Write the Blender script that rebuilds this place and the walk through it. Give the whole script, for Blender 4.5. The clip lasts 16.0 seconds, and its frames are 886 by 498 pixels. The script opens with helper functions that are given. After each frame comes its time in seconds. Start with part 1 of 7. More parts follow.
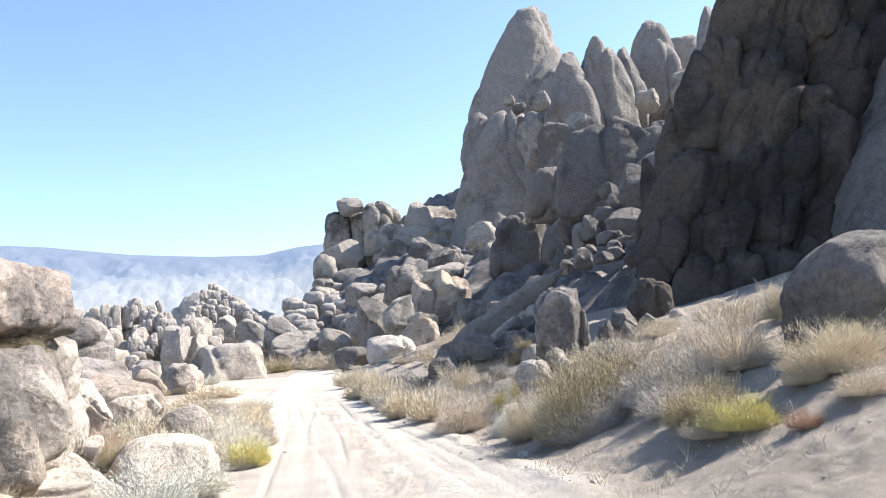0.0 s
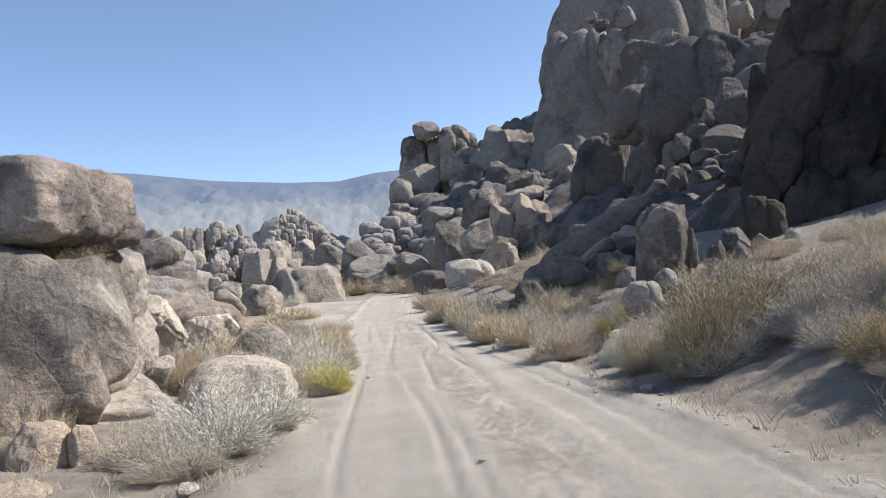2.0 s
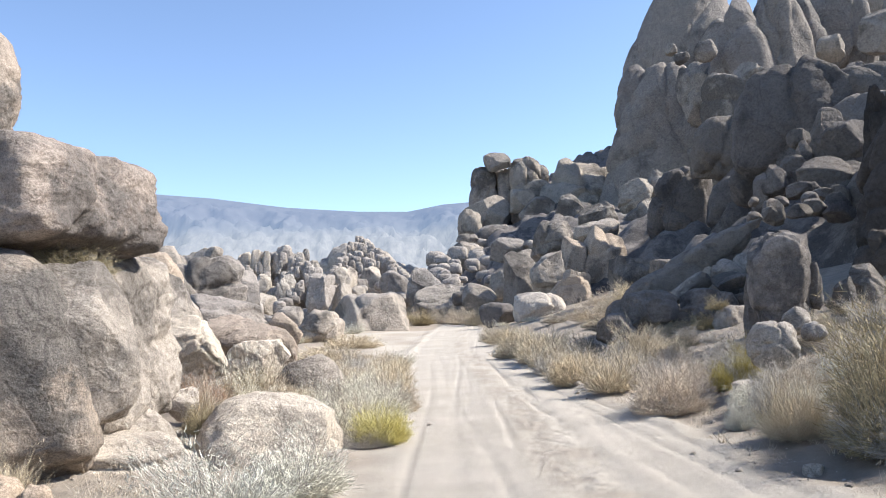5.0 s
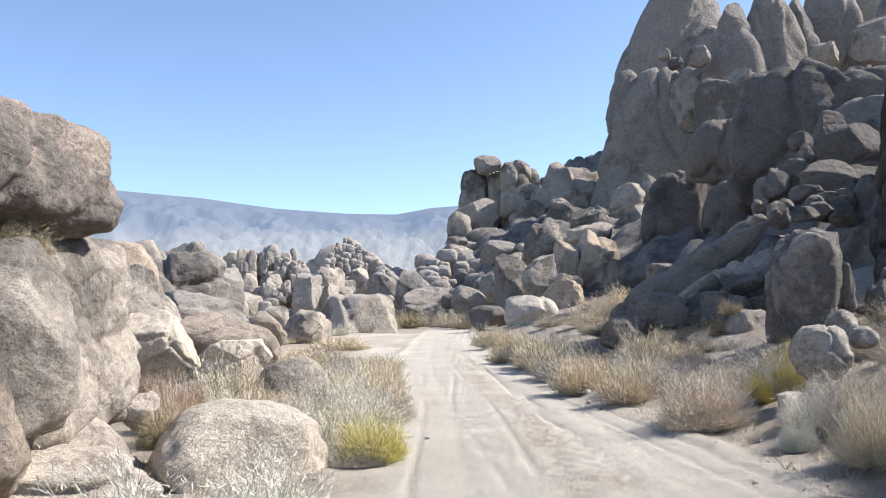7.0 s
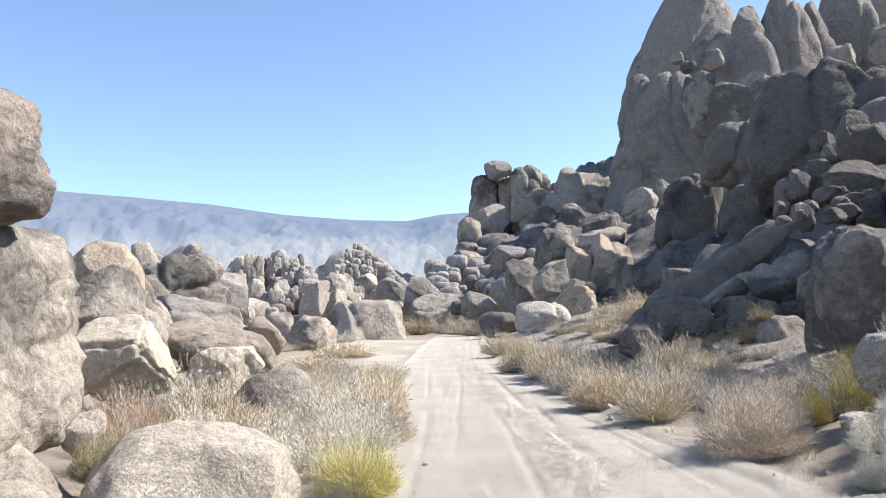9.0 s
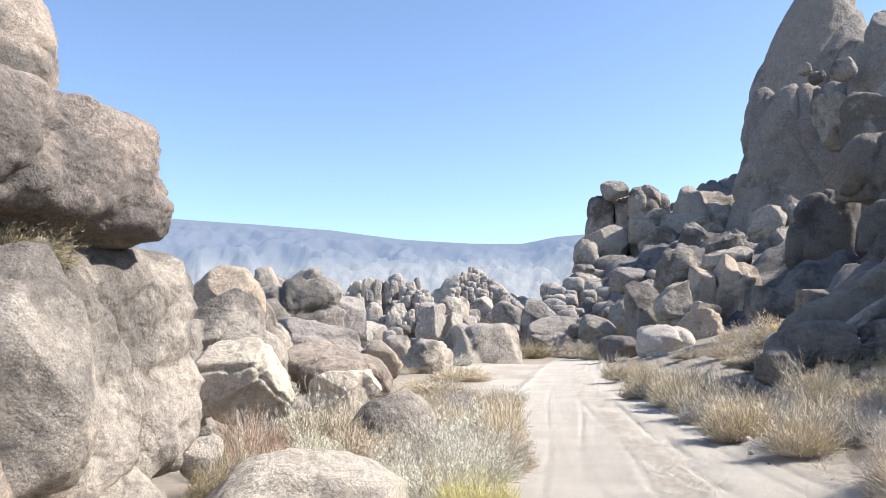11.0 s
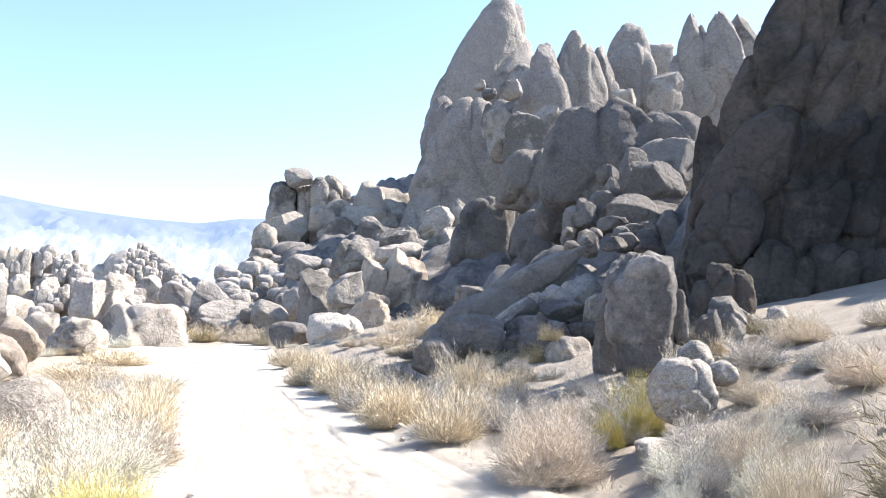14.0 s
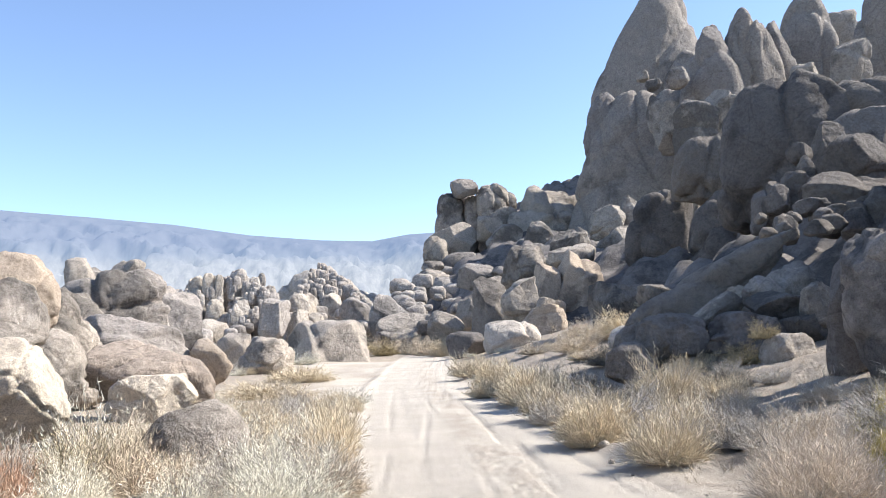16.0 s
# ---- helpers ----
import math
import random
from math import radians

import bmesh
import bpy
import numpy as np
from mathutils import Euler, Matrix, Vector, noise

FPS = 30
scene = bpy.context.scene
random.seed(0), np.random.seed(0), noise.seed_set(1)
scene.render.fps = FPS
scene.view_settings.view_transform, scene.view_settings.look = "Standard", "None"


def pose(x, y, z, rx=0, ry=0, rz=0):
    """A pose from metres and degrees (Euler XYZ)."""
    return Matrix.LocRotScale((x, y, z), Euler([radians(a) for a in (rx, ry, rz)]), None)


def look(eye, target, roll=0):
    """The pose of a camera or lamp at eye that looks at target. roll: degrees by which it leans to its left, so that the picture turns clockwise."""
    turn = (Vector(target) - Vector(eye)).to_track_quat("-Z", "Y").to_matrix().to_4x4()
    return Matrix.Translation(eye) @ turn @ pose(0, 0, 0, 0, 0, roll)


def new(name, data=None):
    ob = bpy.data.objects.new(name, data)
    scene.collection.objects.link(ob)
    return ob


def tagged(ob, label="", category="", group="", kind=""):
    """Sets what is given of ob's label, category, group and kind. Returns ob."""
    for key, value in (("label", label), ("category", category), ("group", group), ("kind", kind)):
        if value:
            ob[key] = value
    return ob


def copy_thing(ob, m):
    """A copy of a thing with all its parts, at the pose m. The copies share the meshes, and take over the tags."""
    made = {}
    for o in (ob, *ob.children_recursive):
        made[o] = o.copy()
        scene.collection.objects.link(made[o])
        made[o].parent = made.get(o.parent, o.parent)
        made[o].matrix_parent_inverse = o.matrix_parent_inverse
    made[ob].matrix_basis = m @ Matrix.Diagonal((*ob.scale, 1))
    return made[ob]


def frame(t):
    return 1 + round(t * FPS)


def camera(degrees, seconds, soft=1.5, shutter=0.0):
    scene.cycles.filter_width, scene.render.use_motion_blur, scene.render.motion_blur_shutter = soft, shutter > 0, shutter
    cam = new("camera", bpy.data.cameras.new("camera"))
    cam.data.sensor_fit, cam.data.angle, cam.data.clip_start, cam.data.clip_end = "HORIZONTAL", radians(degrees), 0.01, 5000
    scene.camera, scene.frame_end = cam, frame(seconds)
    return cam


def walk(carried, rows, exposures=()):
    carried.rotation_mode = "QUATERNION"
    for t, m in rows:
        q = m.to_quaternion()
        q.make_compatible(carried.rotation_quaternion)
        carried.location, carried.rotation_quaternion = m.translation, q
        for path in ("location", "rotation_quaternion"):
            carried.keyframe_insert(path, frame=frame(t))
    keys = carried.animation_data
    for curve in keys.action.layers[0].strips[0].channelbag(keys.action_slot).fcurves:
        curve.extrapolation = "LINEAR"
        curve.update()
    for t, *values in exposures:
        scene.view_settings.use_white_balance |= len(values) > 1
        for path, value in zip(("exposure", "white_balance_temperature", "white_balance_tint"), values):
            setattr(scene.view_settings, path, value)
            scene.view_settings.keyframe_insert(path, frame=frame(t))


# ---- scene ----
# A sandy track through granite hills, in hard desert sun.
cam = camera(57.16, 16.0, 1.0)

# seconds, eye, then bearing to the right of +y, pitch and lean in degrees
PATH = [
    (0, 0.0, 0.0, 1.708, 7.15, 7.31, -6.16),
    (0.5, -0.082, 0.465, 1.696, 6.39, 4.26, -6.9),
    (1, -0.149, 0.952, 1.678, 4.8, 2.48, -6.43),
    (1.5, -0.199, 1.498, 1.658, 2.8, 2.01, -5.86),
    (2, -0.258, 1.962, 1.618, 1.37, 2.68, -5.46),
    (2.5, -0.259, 2.368, 1.614, 0.31, 3.37, -4.94),
    (3, -0.23, 2.786, 1.638, -0.7, 3.72, -4.56),
    (3.5, -0.186, 3.274, 1.64, -1.78, 3.9, -4.22),
    (4, -0.234, 3.766, 1.626, -2.64, 4.03, -3.76),
    (6.3, -0.712, 5.689, 1.559, -2.78, 6.76, -2.48),
    (6.5, -0.724, 5.858, 1.552, -2.6, 6.32, -2.36),
    (7, -0.776, 6.305, 1.54, -2.28, 5.52, -2.28),
    (7.5, -0.787, 6.731, 1.54, -2.1, 4.98, -2.23),
    (8, -0.749, 7.146, 1.557, -2.04, 4.71, -2.32),
    (8.5, -0.715, 7.583, 1.548, -2.1, 4.78, -2.41),
    (9, -0.736, 7.959, 1.54, -3.01, 6.01, -2.16),
    (9.5, -0.798, 8.227, 1.55, -5.12, 8.84, -1.45),
    (10, -0.853, 8.336, 1.541, -8.97, 11.41, -0.79),
    (10.2, -0.859, 8.361, 1.532, -11.4, 10.62, -1.39),
    (12.3, -0.716, 8.514, 1.622, -5.93, 6.77, -4.03),
    (12.5, -0.679, 8.501, 1.604, -2.32, 6.67, -3.74),
    (13, -0.648, 8.458, 1.562, 6.31, 6.01, -2.67),
    (13.5, -0.719, 8.629, 1.555, 11.04, 5.09, -1.46),
    (14, -0.709, 8.941, 1.559, 11.35, 6.55, -0.21),
    (14.5, -0.715, 9.345, 1.583, 8.0, 8.17, 0.19),
    (15, -0.759, 9.8, 1.602, 3.99, 6.31, -1.87),
    (15.5, -0.789, 10.205, 1.595, 1.22, 6.21, -2.55),
    (16, -0.819, 10.539, 1.596, -0.54, 7.32, -2.64),
]


def aim(x, y, z, bearing, pitch, lean):
    b, p = radians(bearing), radians(pitch)
    to = (x + 10 * math.sin(b) * math.cos(p), y + 10 * math.cos(b) * math.cos(p), z + 10 * math.sin(p))
    return look((x, y, z), to, lean)


EXPOSURES = [(0.0, 1.30), (0.5, 1.20), (1.0, 1.15), (1.5, 0.88), (2.0, 0.42), (2.5, 0.82), (3.0, 0.92), (4.2, 0.84), (6.3, 0.97), (7.0, 0.84), (9.0, 0.94), (10.2, 1.20),
             (12.3, 0.50), (12.6, 0.95), (13.0, 1.40), (13.5, 1.75), (14.0, 1.70), (14.5, 1.90), (15.0, 1.50), (15.5, 1.15), (16.0, 1.05)]
walk(cam, [(r[0], aim(*r[1:])) for r in PATH], EXPOSURES)

# ---- sky and sun ----
SUN_BEARING, SUN_HEIGHT = 84.0, 42.0
world = bpy.data.worlds.new("world")
scene.world = world
world.use_nodes = True
wn = world.node_tree.nodes
sky = wn.new("ShaderNodeTexSky")
sky.sky_type = "NISHITA"
sky.sun_disc = False
sky.sun_elevation = radians(SUN_HEIGHT)
sky.sun_rotation = radians(SUN_BEARING)
sky.altitude = 1400
sky.dust_density = 0.7
sky.air_density = 0.8
wn["Background"].inputs["Strength"].default_value = 0.15
haze = wn.new("ShaderNodeMix")
haze.data_type, haze.blend_type = "RGBA", "MULTIPLY"
haze.inputs[0].default_value = 1.0
haze.inputs[7].default_value = (1.06, 1.06, 1.07, 1)
world.node_tree.links.new(sky.outputs["Color"], haze.inputs[6])
world.node_tree.links.new(haze.outputs[2], wn["Background"].inputs["Color"])
sun = new("sun", bpy.data.lights.new("sun", "SUN"))
sun.data.energy, sun.data.angle, sun.data.color = 5.0, radians(0.53), (1.0, 0.96, 0.90)
sb, sh = radians(SUN_BEARING), radians(SUN_HEIGHT)
sun.matrix_world = look((math.sin(sb) * math.cos(sh) * 50, math.cos(sb) * math.cos(sh) * 50, math.sin(sh) * 50), (0, 0, 0))


# ---- materials ----
def material(name, build):
    m = bpy.data.materials.new(name)
    m.use_nodes = True
    t = m.node_tree
    build(t.nodes, t.links, t.nodes["Principled BSDF"])
    return m


def ramp(nodes, links, fac, stops):
    r = nodes.new("ShaderNodeValToRGB")
    while len(r.color_ramp.elements) < len(stops):
        r.color_ramp.elements.new(0.5)
    for e, (p, c) in zip(r.color_ramp.elements, stops):
        e.position, e.color = p, (*c, 1)
    links.new(fac, r.inputs["Fac"])
    return r.outputs["Color"]


def noise_tex(nodes, links, scale, detail=6.0, rough=0.6, vec=None):
    n = nodes.new("ShaderNodeTexNoise")
    n.inputs["Scale"].default_value, n.inputs["Detail"].default_value, n.inputs["Roughness"].default_value = scale, detail, rough
    if vec is not None:
        links.new(vec, n.inputs["Vector"])
    return n.outputs["Fac"]


def mix(nodes, links, fac, a, b, kind="MIX"):
    m = nodes.new("ShaderNodeMix")
    m.data_type, m.blend_type = "RGBA", kind
    for key, v in (("Factor", fac), ("A", a), ("B", b)):
        sock = [s for s in m.inputs if s.name == key and (s.type == "RGBA" or key == "Factor" and s.type == "VALUE")][0]
        if isinstance(v, (int, float)):
            sock.default_value = v
        elif isinstance(v, tuple):
            sock.default_value = (*v, 1)
        else:
            links.new(v, sock)
    return [s for s in m.outputs if s.type == "RGBA"][0]


def bump(nodes, links, bsdf, height, strength, dist):
    b = nodes.new("ShaderNodeBump")
    b.inputs["Strength"].default_value, b.inputs["Distance"].default_value = strength, dist
    links.new(height, b.inputs["Height"])
    links.new(b.outputs["Normal"], bsdf.inputs["Normal"])


def granite(name, light, dark, varnish, amount, size=1.0):
    """Weathered granite: grain, patches of dark desert varnish, pale spalled faces and fine relief. size: scale of its patches."""
    def build(n, l, b):
        geo = n.new("ShaderNodeNewGeometry")
        pos = geo.outputs["Position"]
        info = n.new("ShaderNodeObjectInfo")
        big = noise_tex(n, l, 0.35 / size, 8, 0.62, pos)
        mid = noise_tex(n, l, 1.7 / size, 8, 0.68, pos)
        grain = noise_tex(n, l, 55, 3, 0.7, pos)
        base = ramp(n, l, mid, [(0.3, dark), (0.7, light)])
        patch = ramp(n, l, big, [(0.31 + amount * 0.22, (1, 1, 1)), (0.40 + amount * 0.22, (0, 0, 0))])
        col = mix(n, l, patch, base, varnish)
        stain = ramp(n, l, noise_tex(n, l, 0.9 / size, 9, 0.75, pos), [(0.56, (0, 0, 0)), (0.68, (1, 1, 1))])
        col = mix(n, l, mix(n, l, 1.0, stain, (0.55, 0.55, 0.55), "MULTIPLY"), col, tuple(min(1, c * 1.25) for c in light))
        speck = ramp(n, l, grain, [(0.36, (0.6, 0.58, 0.56)), (0.56, (1.12, 1.1, 1.07))])
        col = mix(n, l, 0.8, col, speck, "MULTIPLY")
        rough = ramp(n, l, noise_tex(n, l, 9 / size, 9, 0.75, pos), [(0.36, (0.66, 0.64, 0.62)), (0.52, (1.0, 1.0, 1.0)), (0.66, (1.16, 1.14, 1.1))])
        col = mix(n, l, 0.85, col, rough, "MULTIPLY")
        rnd = ramp(n, l, info.outputs["Random"], [(0.0, (0.86, 0.85, 0.86)), (0.5, (1, 0.98, 0.95)), (1.0, (1.08, 1.04, 0.98))])
        col = mix(n, l, 1.0, col, rnd, "MULTIPLY")
        b.inputs["Roughness"].default_value = 0.92
        b.inputs["Specular IOR Level"].default_value = 0.2
        add = n.new("ShaderNodeMath")
        add.operation = "MULTIPLY_ADD"
        l.new(noise_tex(n, l, 4.5 / size, 12, 0.72, pos), add.inputs[0])
        add.inputs[1].default_value = 1.0
        l.new(mid, add.inputs[2])
        vo = n.new("ShaderNodeTexVoronoi")
        vo.feature = "DISTANCE_TO_EDGE"
        vo.inputs["Scale"].default_value = 0.55 / size
        wob = n.new("ShaderNodeVectorMath")
        wob.operation = "ADD"
        nz = n.new("ShaderNodeTexNoise")
        nz.inputs["Scale"].default_value, nz.inputs["Detail"].default_value = 0.6 / size, 3
        l.new(pos, nz.inputs["Vector"])
        l.new(pos, wob.inputs[0])
        l.new(nz.outputs["Color"], wob.inputs[1])
        l.new(wob.outputs[0], vo.inputs["Vector"])
        crack = ramp(n, l, vo.outputs["Distance"], [(0.0, (0, 0, 0)), (0.035, (1, 1, 1))])
        line = ramp(n, l, vo.outputs["Distance"], [(0.0, (0.5, 0.48, 0.47)), (0.014, (1, 1, 1))])
        l.new(mix(n, l, 0.4, col, line, "MULTIPLY"), b.inputs["Base Color"])
        add2 = n.new("ShaderNodeMath")
        add2.operation = "MULTIPLY_ADD"
        l.new(crack, add2.inputs[0])
        add2.inputs[1].default_value = 0.12
        l.new(add.outputs[0], add2.inputs[2])
        bump(n, l, b, add2.outputs[0], 1.0, 0.13 * size)
    return material(name, build)


STONE = {
    "gray": granite("granite_gray", (0.45, 0.408, 0.365), (0.31, 0.282, 0.255), (0.17, 0.157, 0.146), 0.45),
    "brown": granite("granite_brown", (0.48, 0.405, 0.338), (0.34, 0.29, 0.245), (0.21, 0.18, 0.156), 0.35),
    "pale": granite("granite_pale", (0.68, 0.615, 0.535), (0.51, 0.46, 0.40), (0.34, 0.307, 0.275), 0.15),
    "pink": granite("granite_pink", (0.56, 0.46, 0.37), (0.41, 0.335, 0.27), (0.28, 0.23, 0.19), 0.1, 0.5),
    # darker copy of the gray, carrying the shade of the right-hand slope
    "dark": granite("granite_dark_shade", (0.25, 0.228, 0.212), (0.165, 0.152, 0.143), (0.105, 0.098, 0.094), 0.5),
    "ridge": granite("granite_ridge", (0.30, 0.276, 0.26), (0.215, 0.20, 0.19), (0.15, 0.14, 0.135), 0.2, 4.0),
    # shaded copy of the ridge granite, for domes and blocks facing away from the sun
    "painted_shade": granite("granite_painted_shade", (0.20, 0.183, 0.171), (0.135, 0.125, 0.118), (0.088, 0.082, 0.079), 0.4, 1.8),
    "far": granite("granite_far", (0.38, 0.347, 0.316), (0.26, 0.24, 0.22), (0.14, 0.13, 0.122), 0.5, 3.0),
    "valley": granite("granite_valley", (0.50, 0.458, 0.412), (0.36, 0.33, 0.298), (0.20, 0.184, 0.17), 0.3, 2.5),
    "wall": granite("granite_wall", (0.55, 0.495, 0.44), (0.38, 0.347, 0.314), (0.23, 0.212, 0.196), 0.6, 0.8),
    "capstone": granite("granite_capstone", (0.54, 0.455, 0.385), (0.33, 0.29, 0.256), (0.21, 0.19, 0.174), 0.65, 0.7),
    "varnished": granite("granite_varnished", (0.50, 0.425, 0.36), (0.29, 0.265, 0.245), (0.165, 0.156, 0.15), 0.85, 0.7),
    # brown varnished rock, lowered further so the colour carries the cliff's shade
    "cliff": granite("granite_cliff_shade", (0.12, 0.102, 0.09), (0.08, 0.07, 0.062), (0.052, 0.047, 0.043), 0.5, 1.6),
    "speckled": granite("granite_speckled", (0.46, 0.425, 0.385), (0.24, 0.222, 0.205), (0.17, 0.157, 0.145), 0.2, 0.3),
}


def build_sand(n, l, b):
    pos = n.new("ShaderNodeNewGeometry").outputs["Position"]
    c = ramp(n, l, noise_tex(n, l, 0.5, 8, 0.65, pos), [(0.3, (0.43, 0.387, 0.332)), (0.7, (0.51, 0.462, 0.40))])
    soil = ramp(n, l, noise_tex(n, l, 1.3, 8, 0.7, pos), [(0.3, (0.25, 0.212, 0.174)), (0.7, (0.39, 0.335, 0.275))])
    track = n.new("ShaderNodeAttribute")
    track.attribute_name = "track"
    c = mix(n, l, track.outputs["Fac"], soil, c)
    g = ramp(n, l, noise_tex(n, l, 90, 2, 0.8, pos), [(0.3, (0.72, 0.7, 0.68)), (0.62, (1.05, 1.04, 1.02))])
    c = mix(n, l, 0.7, c, g, "MULTIPLY")
    gr = ramp(n, l, noise_tex(n, l, 14, 6, 0.8, pos), [(0.60, (0, 0, 0)), (0.72, (1, 1, 1))])
    c = mix(n, l, mix(n, l, 1.0, gr, (0.6, 0.6, 0.6), "MULTIPLY"), c, (0.30, 0.245, 0.195))
    l.new(c, b.inputs["Base Color"])
    b.inputs["Roughness"].default_value = 0.97
    b.inputs["Specular IOR Level"].default_value = 0.1
    bump(n, l, b, noise_tex(n, l, 11, 12, 0.8, pos), 0.8, 0.07)


SAND = material("sand", build_sand)


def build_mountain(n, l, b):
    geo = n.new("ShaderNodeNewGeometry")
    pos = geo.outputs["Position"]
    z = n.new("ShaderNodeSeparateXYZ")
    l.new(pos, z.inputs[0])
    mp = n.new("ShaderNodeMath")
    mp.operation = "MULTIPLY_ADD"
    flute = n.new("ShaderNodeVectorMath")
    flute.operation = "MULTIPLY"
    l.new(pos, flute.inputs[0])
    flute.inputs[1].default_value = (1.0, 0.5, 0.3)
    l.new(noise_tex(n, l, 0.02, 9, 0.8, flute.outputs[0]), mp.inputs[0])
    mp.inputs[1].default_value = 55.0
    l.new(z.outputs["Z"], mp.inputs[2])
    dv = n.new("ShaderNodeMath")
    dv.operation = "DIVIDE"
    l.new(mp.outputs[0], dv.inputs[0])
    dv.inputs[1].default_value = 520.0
    # aerial haze painted as a blue glow, paler towards the foot
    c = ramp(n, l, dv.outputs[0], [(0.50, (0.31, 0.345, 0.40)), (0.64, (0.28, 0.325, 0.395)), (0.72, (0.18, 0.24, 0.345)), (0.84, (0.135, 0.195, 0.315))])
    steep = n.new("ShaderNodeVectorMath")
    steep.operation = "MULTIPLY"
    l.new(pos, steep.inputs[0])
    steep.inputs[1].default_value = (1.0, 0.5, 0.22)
    # gully relief: streaks that dim and brighten the glow
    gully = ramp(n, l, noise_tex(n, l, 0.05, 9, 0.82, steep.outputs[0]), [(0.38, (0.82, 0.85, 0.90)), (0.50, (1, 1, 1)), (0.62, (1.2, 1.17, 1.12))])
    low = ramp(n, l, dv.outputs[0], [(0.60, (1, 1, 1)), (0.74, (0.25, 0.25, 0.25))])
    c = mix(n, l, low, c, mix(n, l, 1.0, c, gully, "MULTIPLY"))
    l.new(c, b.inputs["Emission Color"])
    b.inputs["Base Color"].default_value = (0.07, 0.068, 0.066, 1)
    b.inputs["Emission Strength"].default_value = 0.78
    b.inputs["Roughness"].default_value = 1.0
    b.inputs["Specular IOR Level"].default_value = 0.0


MOUNTAIN = material("mountain_haze_glow", build_mountain)


def plant(name, tip, root):
    def build(n, l, b):
        geo = n.new("ShaderNodeNewGeometry")
        c = ramp(n, l, geo.outputs["Random Per Island"], [(0.0, root), (0.45, tuple((a + c) / 2 for a, c in zip(tip, root))), (1.0, tip)])
        info = n.new("ShaderNodeObjectInfo")
        r = ramp(n, l, info.outputs["Random"], [(0, (0.85, 0.86, 0.88)), (1, (1.1, 1.06, 1.0))])
        l.new(mix(n, l, 1.0, c, r, "MULTIPLY"), b.inputs["Base Color"])
        b.inputs["Roughness"].default_value = 0.8
        b.inputs["Specular IOR Level"].default_value = 0.15
    return material(name, build)


LEAF = {
    "sage": plant("sage_leaf", (0.78, 0.75, 0.635), (0.47, 0.45, 0.37)),
    "gray": plant("gray_twig", (0.58, 0.54, 0.48), (0.27, 0.245, 0.215)),
    "tan": plant("dry_grass", (0.72, 0.62, 0.45), (0.44, 0.37, 0.265)),
    "dry": plant("dry_twig", (0.65, 0.565, 0.445), (0.37, 0.31, 0.24)),
    "pink": plant("buckwheat", (0.69, 0.60, 0.49), (0.41, 0.345, 0.275)),
    "olive": plant("olive_leaf", (0.50, 0.42, 0.26), (0.24, 0.20, 0.125)),
    "yellow": plant("rabbitbrush", (0.76, 0.68, 0.28), (0.48, 0.42, 0.17)),
    "mustard": plant("faded_rabbitbrush", (0.52, 0.44, 0.15), (0.29, 0.25, 0.09)),
    "red": plant("red_buckwheat", (0.52, 0.34, 0.24), (0.28, 0.18, 0.12)),
    # twigs with rock shade put into the colour; also the olive's wood
    "dark": plant("dark_twig", (0.30, 0.27, 0.22), (0.15, 0.13, 0.105)),
}


# ---- shape helpers ----
def lattice(ix, iy, iz, seed):
    h = (ix * 374761393 + iy * 668265263 + iz * 2147483647 + seed * 1274126177) & 0xFFFFFFFF
    h = ((h ^ (h >> 13)) * 1274126177) & 0xFFFFFFFF
    return ((h ^ (h >> 16)) & 0xFFFF) / 32767.5 - 1.0


def fuzz(p, seed):
    """Smooth value noise in -1..1 at the rows of p."""
    i = np.floor(p).astype(np.int64)
    f = p - i
    f = f * f * (3 - 2 * f)
    total = 0
    for dx in (0, 1):
        for dy in (0, 1):
            for dz in (0, 1):
                w = (f[:, 0] if dx else 1 - f[:, 0]) * (f[:, 1] if dy else 1 - f[:, 1]) * (f[:, 2] if dz else 1 - f[:, 2])
                total = total + w * lattice(i[:, 0] + dx, i[:, 1] + dy, i[:, 2] + dz, seed)
    return total


def layered(p, seed, octaves, gain=0.5):
    total, amp = 0, 1.0
    for k in range(octaves):
        total = total + amp * fuzz(p * 2.03 ** k + 17.3 * k, seed + k)
        amp *= gain
    return total


BALLS = {}


def ball(level):
    if level not in BALLS:
        bm = bmesh.new()
        bmesh.ops.create_icosphere(bm, subdivisions=level, radius=1)
        BALLS[level] = (np.array([v.co[:] for v in bm.verts]), [[v.index for v in f.verts] for f in bm.faces])
        bm.free()
    return BALLS[level]


def mesh_from(name, co, faces, mat, smooth=True):
    me = bpy.data.meshes.new(name)
    me.from_pydata(co.tolist() if isinstance(co, np.ndarray) else co, [], faces)
    me.materials.append(mat)
    if smooth:
        me.polygons.foreach_set("use_smooth", [True] * len(me.polygons))
    me.update()
    return me


# ---- ground ----
def road_middle(y):
    return np.interp(y, [-40, 0, 8, 15, 25, 45, 70, 95, 120, 160], [1.0, 0.5, 0.2, -0.2, -0.8, -2.4, -3.6, -3.6, -1.0, 6.0])


